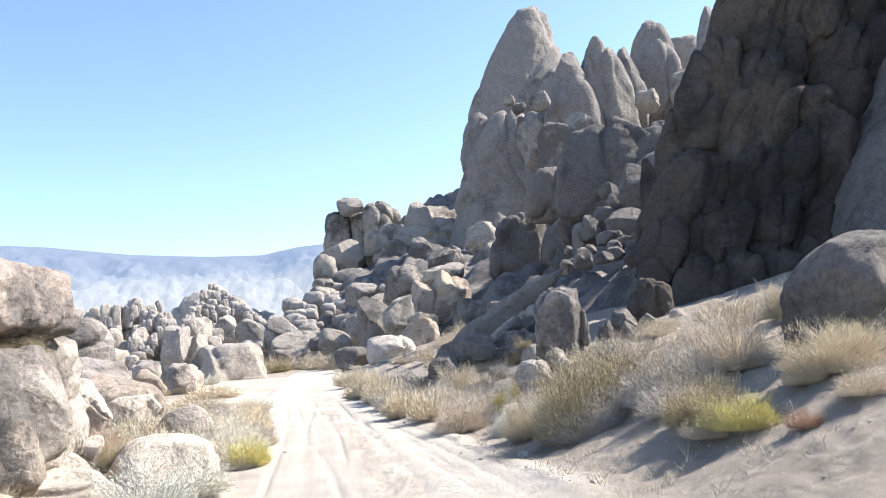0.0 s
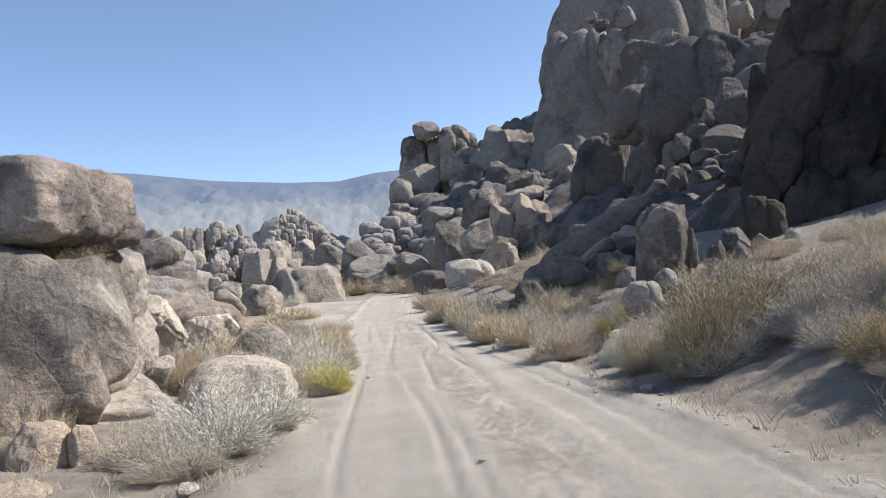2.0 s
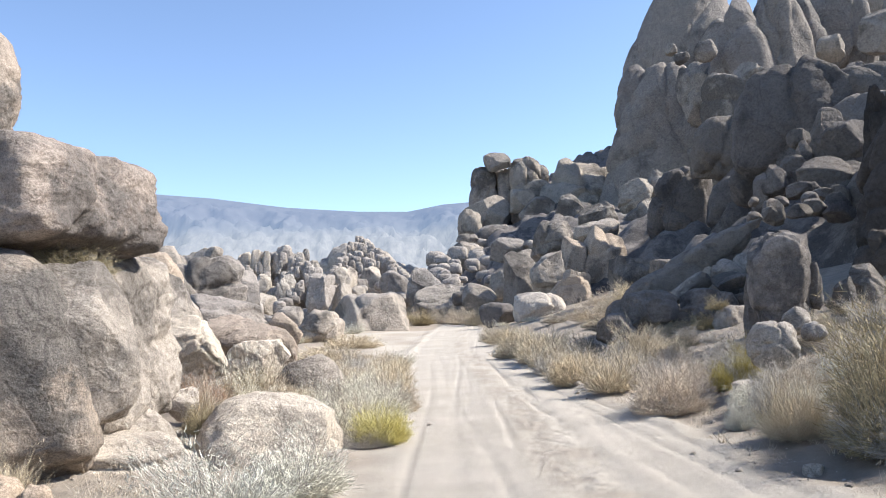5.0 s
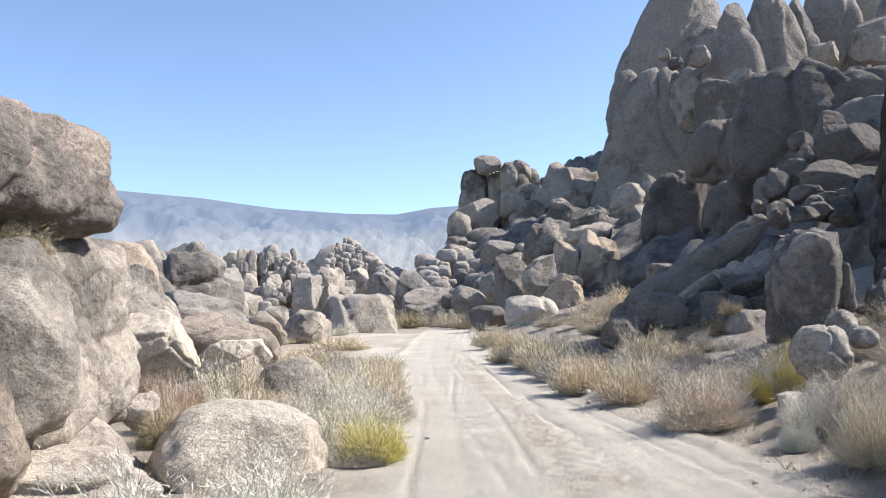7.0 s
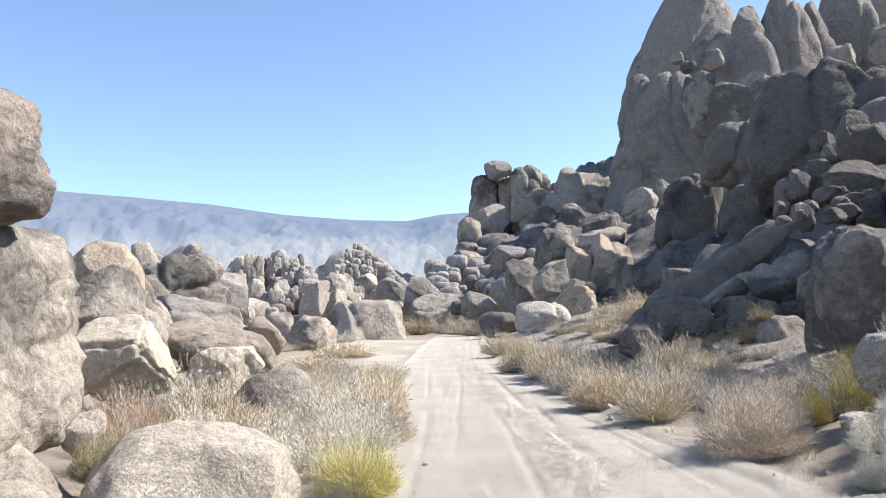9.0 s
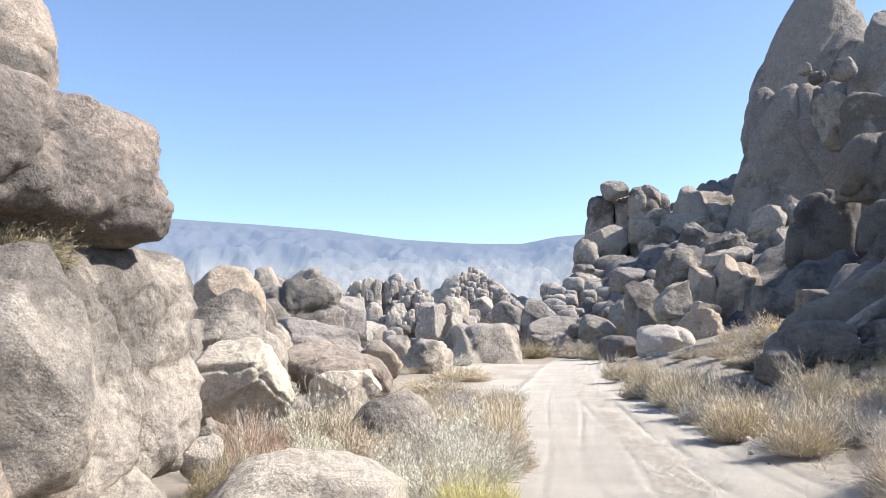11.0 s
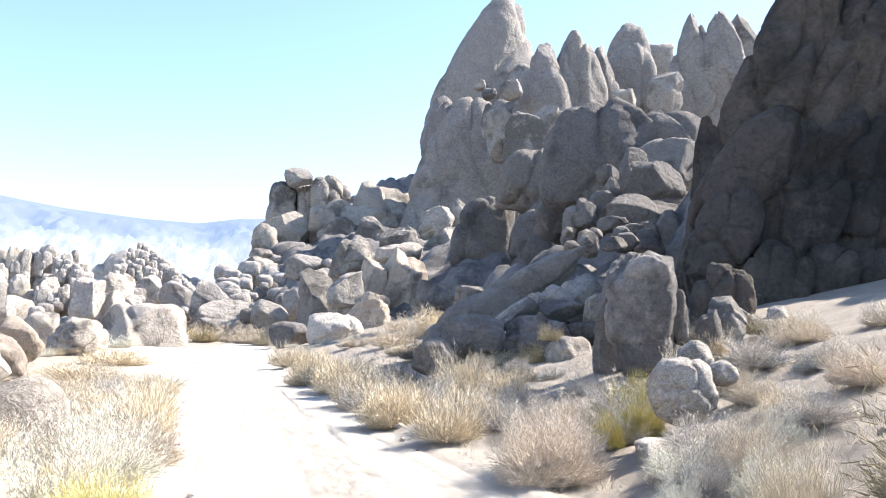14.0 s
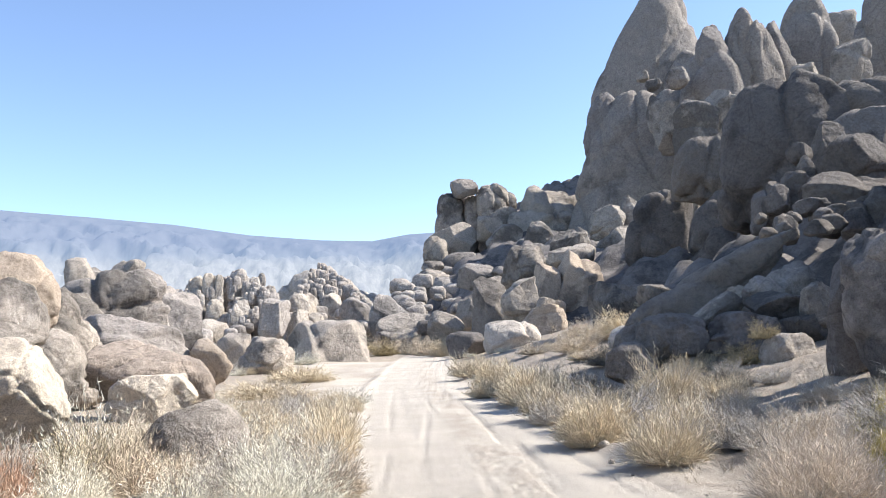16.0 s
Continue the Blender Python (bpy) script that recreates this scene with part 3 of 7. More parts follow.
# right side of the valley: stack
boulder("column", -0.71, 211.66, 34.22, 7.64, 6.79, 14.41, 0, 2, 3.4, 0.12, 0)
boulder("gray", 3.27, 208.94, 41.53, 7.13, 6.35, 5.13, -1, 2, 2.6, 0.18, 0)
boulder("column", 5.21, 210.92, 34.91, 4.73, 4.23, 10.76, -2, 2, 3.4, 0.12, 0)
boulder("column", 8.65, 208.18, 35.52, 5.38, 4.8, 12.45, -3, 2, 3.2, 0.12, 0)
boulder("column", 10.41, 209.81, 38.24, 8.0, 7.11, 9.57, -3, 2, 3.2, 0.1, 0)
boulder("gray", 13.31, 210.36, 37.26, 5.86, 5.23, 7.72, -4, 2, 2.8, 0.18, 0)
boulder("gray", 12.79, 207.38, 33.26, 8.02, 7.13, 6.33, -4, 2, 2.6, 0.18, 0)
boulder("gray", -0.07, 200.66, 26.8, 11.97, 10.57, 10.61, 0, 2, 2.8, 0.18, 0)
boulder("gray", 8.4, 196.94, 29.76, 6.27, 5.58, 6.0, -3, 2, 2.8, 0.18, 0)
boulder("gray", 11.47, 193.04, 26.4, 8.47, 7.52, 7.17, -4, 2, 2.8, 0.18, 0)
boulder("column", -4.27, 192.81, 24.45, 5.87, 5.23, 7.18, 1, 2, 3.0, 0.12, 0)
boulder("gray", 2.15, 181.55, 18.05, 12.21, 10.76, 9.53, -1, 2, 2.8, 0.18, 0)
boulder("dark", -4.59, 174.67, 19.11, 4.7, 3.7, 2.59, 1, 2, 2.8, 0.2, 0)
boulder("slope", 24.67, 207.65, 28.42, 25.24, 19.51, 25.8, -7, 2, 2.8, 0.25, 0.2)
boulder("dark", -5.02, 169.04, 13.3, 10.2, 9.0, 10.2, 1, 2, 2.6, 0.2, 0)
boulder("dark", -8.03, 143.01, 8.48, 6.18, 5.49, 7.13, 3, 2, 2.6, 0.2, 0)
boulder("gray", 2.94, 158.01, 12.71, 5.8, 5.16, 6.33, -1, 2, 2.6, 0.18, 0)
# humps
boulder("hump", 36.9, 200.5, 53.5, 9.5, 9.98, 16.5, -10, 2, 2.8, 0.4, 0.16)
boulder("hump", 41.4, 197.0, 36.2, 31.0, 18.97, 49.0, -11, 2, 2.5, 0.6, 0.26)
boulder("hump", 50.5, 191.0, 40.5, 12.0, 9.0, 19.0, -15, 4, 2.8, 0.4, -0.1)
boulder("pale", 24.14, 138.02, 20.32, 5.86, 5.2, 7.14, -11, 2, 2.6, 0.2, 0)
boulder("pale", 28.97, 139.74, 22.04, 4.82, 4.29, 6.86, -13, 2, 2.6, 0.2, 0)
boulder("gray", 23.11, 126.93, 14.47, 7.35, 6.49, 8.19, -11, 2, 2.6, 0.18, 0)
boulder("gray", 14.82, 115.95, 14.68, 5.49, 4.86, 5.11, -8, 2, 2.6, 0.18, 0)
boulder("dark", 15.19, 157.84, 21.17, 6.34, 5.63, 7.39, -6, 2, 2.6, 0.2, 0)
# split boulder group
boulder("brown", 11.47, 90.01, 7.3, 5.6, 4.2, 7.4, -8, 2, 2.8, 0.2, 0)
boulder("brown", 8.33, 89.53, 6.87, 3.34, 2.64, 6.51, -6, 2, 2.8, 0.2, 0)
boulder("gray", 11.49, 93.66, 10.82, 5.15, 3.67, 2.91, -8, 2, 2.8, 0.18, 0)
boulder("gray", 7.11, 97.79, 10.14, 5.47, 4.3, 5.47, -5, 2, 2.8, 0.18, 0)
boulder("dark", 2.75, 87.54, 5.53, 3.77, 2.98, 6.31, -2, 2, 2.8, 0.2, 0)
boulder("gray", 5.26, 84.55, 5.76, 3.58, 2.82, 4.88, -4, 2, 2.8, 0.18, 0)
boulder("gray", 7.8, 83.56, 4.69, 2.88, 2.28, 2.99, -6, 2, 2.6, 0.18, 0)
boulder("brown", 6.98, 80.91, 3.5, 3.91, 3.08, 3.76, -6, 2, 2.6, 0.2, 0)
boulder("pale", 3.52, 73.02, 1.9, 4.42, 3.47, 4.05, -4, 2, 2.6, 0.2, 0)
boulder("gray", -1.74, 99.63, 4.49, 4.14, 3.27, 3.56, 1, 2, 2.6, 0.18, 0)
boulder("gray", 1.31, 103.62, 5.91, 4.05, 3.2, 3.85, -1, 2, 2.6, 0.18, 0)
boulder("dark", 0.14, 77.63, 2.13, 3.45, 2.72, 2.46, -1, 2, 2.6, 0.2, 0)
boulder("pale", 7.36, 47.57, 1.29, 2.55, 2.0, 2.55, -11, 2, 2.6, 0.2, 0)
# tower and ridge
boulder("tower", 64.0, 266.04, 86.0, 38.0, 27.78, 66.0, -14, 0, 2.3, 0.70, 0.5)
boulder("tower", 73.0, 250.76, 80.5, 13.5, 9.5, 19.0, -16, 0, 2.6, 0.55, 0.1)
boulder("spire", 52.30, 166.66, 51.45, 13.24, 9.45, 26.22, -19, 0, 2.3, 0.64, 0.1)
boulder("spire", 59.98, 168.82, 53.61, 15.09, 10.74, 29.00, -21, 0, 2.3, 0.64, 0.1)
boulder("gray", 49.5, 151.77, 41.47, 7.93, 6.25, 8.99, -19, 0, 2.6, 0.18, 0)
boulder("dark", 44.4, 153.07, 39.43, 9.01, 7.09, 11.12, -17, 0, 2.6, 0.2, 0)
boulder("dark", 44.94, 172.43, 46.16, 8.99, 7.09, 13.78, -16, 0, 2.6, 0.2, 0)
boulder("gray", 37.26, 160.69, 52.13, 2.46, 2.2, 2.46, -14, 0, 2.2, 0.18, 0)
boulder("gray", 38.73, 158.98, 49.82, 3.09, 2.77, 2.87, -15, 0, 2.2, 0.18, 0)
boulder("gray", 44.32, 162.43, 51.97, 4.54, 4.05, 4.54, -16, 0, 2.2, 0.18, 0)
boulder("spire", 67.42, 174.28, 56.56, 10.52, 7.53, 21.97, -22, 0, 2.3, 0.64, 0.1)
boulder("spire", 77.33, 179.57, 61.59, 15.33, 10.93, 28.49, -25, 0, 2.3, 0.64, 0.1)
boulder("gray", 89.57, 190.55, 66.72, 12.05, 9.48, 15.51, -26, 0, 2.6, 0.18, 0)
boulder("spire", 80.81, 156.64, 55.10, 11.70, 8.36, 26.72, -29, 0, 2.3, 0.64, 0.1)
boulder("spire", 85.19, 153.33, 57.43, 10.68, 7.64, 21.33, -31, 0, 2.3, 0.64, 0.1)
boulder("gray", 91.84, 154.08, 57.81, 9.49, 7.47, 21.01, -33, 0, 2.6, 0.18, 0)
boulder("gray", 57.92, 139.11, 43.5, 4.42, 3.5, 4.42, -24, 0, 2.6, 0.18, 0)
boulder("dark", 70.14, 147.55, 48.52, 6.86, 5.42, 8.44, -27, 0, 2.6, 0.2, 0)
# dark dome and wall, shade put into their colour
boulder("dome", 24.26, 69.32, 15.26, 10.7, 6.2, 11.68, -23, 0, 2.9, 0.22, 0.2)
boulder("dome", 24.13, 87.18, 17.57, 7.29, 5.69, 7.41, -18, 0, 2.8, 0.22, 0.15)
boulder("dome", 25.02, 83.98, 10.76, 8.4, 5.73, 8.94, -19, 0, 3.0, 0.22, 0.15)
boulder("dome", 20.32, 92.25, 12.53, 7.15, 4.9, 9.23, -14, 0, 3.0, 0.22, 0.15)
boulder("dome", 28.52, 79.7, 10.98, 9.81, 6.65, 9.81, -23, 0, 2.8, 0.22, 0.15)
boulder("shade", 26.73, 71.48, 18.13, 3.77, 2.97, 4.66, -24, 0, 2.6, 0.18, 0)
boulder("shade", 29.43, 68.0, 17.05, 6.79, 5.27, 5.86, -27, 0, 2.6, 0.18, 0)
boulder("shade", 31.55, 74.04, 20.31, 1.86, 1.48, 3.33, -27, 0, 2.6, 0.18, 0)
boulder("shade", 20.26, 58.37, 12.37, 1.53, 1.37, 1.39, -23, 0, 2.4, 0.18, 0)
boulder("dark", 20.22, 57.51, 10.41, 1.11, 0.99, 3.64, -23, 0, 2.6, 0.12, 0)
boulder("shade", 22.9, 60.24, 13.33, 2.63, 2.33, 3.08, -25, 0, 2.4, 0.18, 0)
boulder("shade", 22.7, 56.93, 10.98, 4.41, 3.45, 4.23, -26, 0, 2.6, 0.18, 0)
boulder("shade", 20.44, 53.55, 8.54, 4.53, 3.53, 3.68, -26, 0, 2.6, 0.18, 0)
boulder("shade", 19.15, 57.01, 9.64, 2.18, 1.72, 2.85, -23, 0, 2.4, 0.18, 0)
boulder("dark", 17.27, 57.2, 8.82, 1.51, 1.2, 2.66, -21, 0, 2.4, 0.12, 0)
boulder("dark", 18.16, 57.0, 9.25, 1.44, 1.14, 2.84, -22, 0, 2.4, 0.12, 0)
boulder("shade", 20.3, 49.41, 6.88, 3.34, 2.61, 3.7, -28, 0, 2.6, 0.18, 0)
boulder("dark", 27.62, 64.04, 14.83, 5.12, 4.0, 3.63, -27, 0, 2.6, 0.2, 0)
boulder("dark", 11.89, 59.27, 3.71, 3.54, 2.78, 2.87, -14, 0, 2.6, 0.2, 0)
boulder("dark", 11.28, 69.8, 4.34, 4.77, 3.74, 3.96, -11, 0, 2.6, 0.2, 0)
# sloping ledge with blocks under it
boulder("ledge", 7.24, 36.31, 3.08, 6.47, 2.1, 1.67, -16, -27, 2.6, 0.1, 0)
boulder("bank", 8.79, 33.69, 3.09, 1.41, 1.11, 1.32, -21, 0, 2.8, 0.2, 0)
boulder("gray", 7.67, 32.82, 2.82, 1.23, 0.97, 1.01, -20, 0, 2.4, 0.18, 0)
boulder("gray", 6.48, 33.64, 2.34, 1.9, 1.19, 0.77, -17, -27, 2.4, 0.18, 0)
boulder("bank", 6.71, 31.18, 1.6, 1.56, 1.22, 1.32, -19, 0, 2.8, 0.2, 0)
boulder("bank", 6.66, 29.13, 1.15, 1.27, 1.0, 1.13, -20, 0, 2.8, 0.2, 0)
boulder("bank", 8.33, 31.96, 1.81, 1.63, 1.28, 1.47, -22, 0, 2.8, 0.2, 0)
boulder("bank", 5.95, 31.37, 1.02, 1.56, 1.22, 1.09, -17, 0, 2.8, 0.2, 0)
boulder("bank", 5.4, 35.49, 1.09, 1.65, 1.16, 0.92, -13, 0, 2.8, 0.2, 0)
boulder("bank", 8.06, 35.96, 2.83, 1.72, 1.35, 1.43, -18, 0, 2.8, 0.2, 0)
boulder("bank", 8.26, 30.72, 2.33, 1.08, 0.86, 1.24, -23, 0, 2.8, 0.2, 0)
# standing stone and neighbours
boulder("stand", 6.13, 23.6, 2.1, 1.42, 1.1, 2.52, -26, 0, 3.2, 0.2, 0.06)
boulder("column", 6.82, 23.4, 2.01, 0.33, 0.23, 1.09, -28, 0, 2.8, 0.12, 0)
boulder("dark", 6.1, 24.9, 2.02, 0.9, 0.71, 2.48, -24, 0, 2.8, 0.2, 0)
boulder("gray", 7.56, 23.64, 1.67, 0.58, 0.46, 1.03, -30, 0, 2.6, 0.18, 0)
boulder("gray", 8.4, 24.37, 1.82, 0.78, 0.61, 1.38, -31, 0, 2.6, 0.18, 0)
boulder("speckled", 3.95, 17.9, 0.97, 0.83, 0.69, 0.83, -29, 0, 2.1, 0.2, 0)
boulder("speckled", 4.82, 19.16, 1.33, 0.49, 0.41, 0.5, -29, 0, 2.1, 0.2, 0)
boulder("speckled", 4.85, 18.54, 1.15, 0.41, 0.34, 0.34, -31, 0, 2.1, 0.2, 0)
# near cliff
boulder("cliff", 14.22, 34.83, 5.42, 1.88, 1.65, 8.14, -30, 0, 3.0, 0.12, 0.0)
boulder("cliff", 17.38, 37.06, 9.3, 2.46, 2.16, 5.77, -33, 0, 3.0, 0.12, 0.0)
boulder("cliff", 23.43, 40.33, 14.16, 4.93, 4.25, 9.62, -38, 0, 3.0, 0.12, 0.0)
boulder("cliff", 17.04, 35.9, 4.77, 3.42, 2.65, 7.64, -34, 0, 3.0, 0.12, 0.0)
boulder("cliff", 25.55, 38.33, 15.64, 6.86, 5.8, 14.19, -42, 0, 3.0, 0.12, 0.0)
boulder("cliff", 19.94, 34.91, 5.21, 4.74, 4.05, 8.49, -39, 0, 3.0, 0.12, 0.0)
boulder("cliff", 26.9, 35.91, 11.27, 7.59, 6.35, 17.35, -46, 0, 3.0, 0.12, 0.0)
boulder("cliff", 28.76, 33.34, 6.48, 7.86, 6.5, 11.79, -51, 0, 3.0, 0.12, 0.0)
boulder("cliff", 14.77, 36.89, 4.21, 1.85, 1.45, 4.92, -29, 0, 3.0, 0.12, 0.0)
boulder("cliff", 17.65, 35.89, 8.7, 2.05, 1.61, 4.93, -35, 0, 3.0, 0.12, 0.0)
# right bank
boulder("dark", 7.49, 10.82, 1.63, 2.61, 2.19, 2.37, -35, 6, 2.8, 0.3, 0.2)
# broken blocks on the shaded slope, its shade put into their dark colour
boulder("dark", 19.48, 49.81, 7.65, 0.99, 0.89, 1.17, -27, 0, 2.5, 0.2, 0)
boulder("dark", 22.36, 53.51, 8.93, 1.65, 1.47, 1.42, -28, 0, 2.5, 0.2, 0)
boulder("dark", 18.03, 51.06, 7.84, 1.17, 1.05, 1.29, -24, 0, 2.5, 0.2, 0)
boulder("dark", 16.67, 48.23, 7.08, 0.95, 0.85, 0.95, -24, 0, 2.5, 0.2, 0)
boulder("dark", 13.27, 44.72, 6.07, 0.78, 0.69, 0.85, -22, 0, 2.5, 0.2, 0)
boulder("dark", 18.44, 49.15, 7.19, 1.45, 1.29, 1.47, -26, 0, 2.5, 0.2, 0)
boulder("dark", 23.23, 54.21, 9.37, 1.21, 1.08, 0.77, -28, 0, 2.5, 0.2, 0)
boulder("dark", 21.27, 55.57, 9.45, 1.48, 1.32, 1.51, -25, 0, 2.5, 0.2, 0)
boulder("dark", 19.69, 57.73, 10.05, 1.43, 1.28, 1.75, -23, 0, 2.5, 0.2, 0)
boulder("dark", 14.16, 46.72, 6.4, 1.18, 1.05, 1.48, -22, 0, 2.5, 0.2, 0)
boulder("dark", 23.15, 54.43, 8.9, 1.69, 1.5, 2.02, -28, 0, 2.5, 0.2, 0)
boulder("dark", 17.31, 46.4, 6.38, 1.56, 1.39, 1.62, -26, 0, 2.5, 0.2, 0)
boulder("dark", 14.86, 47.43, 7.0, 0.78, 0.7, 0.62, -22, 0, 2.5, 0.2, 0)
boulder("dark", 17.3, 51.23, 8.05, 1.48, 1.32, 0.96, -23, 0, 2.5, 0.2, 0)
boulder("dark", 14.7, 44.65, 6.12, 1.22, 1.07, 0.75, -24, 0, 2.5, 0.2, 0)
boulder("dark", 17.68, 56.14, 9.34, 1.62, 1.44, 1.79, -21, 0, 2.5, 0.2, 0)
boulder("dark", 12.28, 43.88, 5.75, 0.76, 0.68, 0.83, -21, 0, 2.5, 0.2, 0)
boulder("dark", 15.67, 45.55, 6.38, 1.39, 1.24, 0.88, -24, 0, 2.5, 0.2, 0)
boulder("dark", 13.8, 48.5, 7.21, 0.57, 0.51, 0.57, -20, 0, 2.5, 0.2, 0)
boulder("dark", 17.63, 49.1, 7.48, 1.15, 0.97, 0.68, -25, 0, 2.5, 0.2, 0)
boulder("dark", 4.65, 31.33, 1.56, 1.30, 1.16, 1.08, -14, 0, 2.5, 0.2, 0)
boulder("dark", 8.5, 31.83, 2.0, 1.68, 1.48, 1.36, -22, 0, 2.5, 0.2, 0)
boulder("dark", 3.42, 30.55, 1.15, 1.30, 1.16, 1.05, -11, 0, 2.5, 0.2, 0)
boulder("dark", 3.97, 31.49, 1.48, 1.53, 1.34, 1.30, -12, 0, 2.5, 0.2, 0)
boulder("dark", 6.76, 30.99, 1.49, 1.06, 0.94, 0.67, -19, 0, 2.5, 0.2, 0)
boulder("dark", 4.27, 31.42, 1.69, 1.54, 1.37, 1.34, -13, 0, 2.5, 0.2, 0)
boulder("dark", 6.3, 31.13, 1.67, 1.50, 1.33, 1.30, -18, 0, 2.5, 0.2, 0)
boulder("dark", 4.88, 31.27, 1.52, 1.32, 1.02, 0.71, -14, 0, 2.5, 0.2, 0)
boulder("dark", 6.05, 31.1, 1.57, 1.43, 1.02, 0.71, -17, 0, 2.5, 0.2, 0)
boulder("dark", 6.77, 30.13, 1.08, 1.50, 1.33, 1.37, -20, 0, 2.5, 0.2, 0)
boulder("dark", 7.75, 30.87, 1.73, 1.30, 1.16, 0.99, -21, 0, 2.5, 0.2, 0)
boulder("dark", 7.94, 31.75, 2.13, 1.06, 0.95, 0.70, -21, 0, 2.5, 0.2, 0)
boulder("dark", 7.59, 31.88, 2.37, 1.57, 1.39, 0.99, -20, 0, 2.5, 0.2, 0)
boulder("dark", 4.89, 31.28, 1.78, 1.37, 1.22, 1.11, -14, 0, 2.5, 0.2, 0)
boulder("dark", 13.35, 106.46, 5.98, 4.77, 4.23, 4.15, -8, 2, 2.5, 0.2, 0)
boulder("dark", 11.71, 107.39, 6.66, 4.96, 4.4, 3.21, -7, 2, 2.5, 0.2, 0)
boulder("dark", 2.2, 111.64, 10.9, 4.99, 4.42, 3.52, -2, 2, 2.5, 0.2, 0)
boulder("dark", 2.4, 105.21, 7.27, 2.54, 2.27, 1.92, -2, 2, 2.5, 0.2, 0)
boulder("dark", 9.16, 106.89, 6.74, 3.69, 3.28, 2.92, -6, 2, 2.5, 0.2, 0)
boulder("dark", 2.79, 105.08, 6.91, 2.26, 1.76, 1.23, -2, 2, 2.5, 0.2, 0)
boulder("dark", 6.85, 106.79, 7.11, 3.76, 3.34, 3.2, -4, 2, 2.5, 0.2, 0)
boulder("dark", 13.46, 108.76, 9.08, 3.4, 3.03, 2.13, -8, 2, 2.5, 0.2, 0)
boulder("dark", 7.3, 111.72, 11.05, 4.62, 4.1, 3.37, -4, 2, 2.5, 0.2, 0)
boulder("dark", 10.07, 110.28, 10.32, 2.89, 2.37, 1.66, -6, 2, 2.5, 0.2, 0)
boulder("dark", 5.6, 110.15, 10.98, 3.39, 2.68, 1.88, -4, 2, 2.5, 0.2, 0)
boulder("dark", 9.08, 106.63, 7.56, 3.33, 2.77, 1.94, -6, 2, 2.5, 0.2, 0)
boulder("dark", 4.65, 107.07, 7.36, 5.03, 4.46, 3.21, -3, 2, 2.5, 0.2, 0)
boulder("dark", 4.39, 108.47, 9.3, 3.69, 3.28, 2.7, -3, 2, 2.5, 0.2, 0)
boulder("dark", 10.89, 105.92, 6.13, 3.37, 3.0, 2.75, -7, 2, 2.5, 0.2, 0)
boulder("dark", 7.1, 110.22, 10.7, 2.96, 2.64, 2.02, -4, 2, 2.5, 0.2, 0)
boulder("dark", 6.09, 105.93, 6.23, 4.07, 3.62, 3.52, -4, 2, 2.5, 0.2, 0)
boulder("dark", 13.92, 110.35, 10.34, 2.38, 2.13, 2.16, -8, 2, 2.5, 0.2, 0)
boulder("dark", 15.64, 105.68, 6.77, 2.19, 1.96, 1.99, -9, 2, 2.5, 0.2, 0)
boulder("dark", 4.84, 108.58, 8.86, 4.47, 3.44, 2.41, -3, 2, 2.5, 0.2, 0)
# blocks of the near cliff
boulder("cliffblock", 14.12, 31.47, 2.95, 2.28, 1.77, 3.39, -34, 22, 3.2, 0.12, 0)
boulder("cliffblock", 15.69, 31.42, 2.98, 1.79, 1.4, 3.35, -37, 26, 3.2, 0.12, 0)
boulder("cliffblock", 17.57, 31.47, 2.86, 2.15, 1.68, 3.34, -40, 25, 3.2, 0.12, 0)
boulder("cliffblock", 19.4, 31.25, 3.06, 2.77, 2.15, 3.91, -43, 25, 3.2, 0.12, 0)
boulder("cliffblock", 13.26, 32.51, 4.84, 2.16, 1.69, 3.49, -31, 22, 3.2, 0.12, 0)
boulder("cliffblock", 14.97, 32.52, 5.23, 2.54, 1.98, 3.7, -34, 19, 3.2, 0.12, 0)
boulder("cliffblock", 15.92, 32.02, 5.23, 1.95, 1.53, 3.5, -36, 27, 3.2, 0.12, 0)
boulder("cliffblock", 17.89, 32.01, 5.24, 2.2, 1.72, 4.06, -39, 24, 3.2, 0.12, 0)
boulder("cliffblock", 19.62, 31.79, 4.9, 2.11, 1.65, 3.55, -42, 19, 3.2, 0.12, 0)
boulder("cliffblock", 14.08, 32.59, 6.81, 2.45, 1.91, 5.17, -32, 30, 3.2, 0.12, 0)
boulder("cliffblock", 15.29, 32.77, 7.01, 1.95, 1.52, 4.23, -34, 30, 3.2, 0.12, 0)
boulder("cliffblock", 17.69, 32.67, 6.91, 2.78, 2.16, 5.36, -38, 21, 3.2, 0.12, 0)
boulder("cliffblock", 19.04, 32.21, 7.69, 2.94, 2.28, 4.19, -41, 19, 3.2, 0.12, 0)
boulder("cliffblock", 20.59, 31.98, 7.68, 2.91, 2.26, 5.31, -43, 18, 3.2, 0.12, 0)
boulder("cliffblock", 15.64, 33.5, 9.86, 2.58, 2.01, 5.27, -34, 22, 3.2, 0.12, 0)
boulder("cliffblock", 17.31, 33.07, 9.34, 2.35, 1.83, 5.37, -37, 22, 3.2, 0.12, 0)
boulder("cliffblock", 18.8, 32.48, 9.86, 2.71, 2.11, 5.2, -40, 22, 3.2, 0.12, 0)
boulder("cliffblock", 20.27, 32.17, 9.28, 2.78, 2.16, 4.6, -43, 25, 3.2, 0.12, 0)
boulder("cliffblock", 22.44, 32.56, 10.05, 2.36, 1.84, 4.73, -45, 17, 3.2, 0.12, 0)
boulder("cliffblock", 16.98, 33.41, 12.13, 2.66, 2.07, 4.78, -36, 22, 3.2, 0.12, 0)
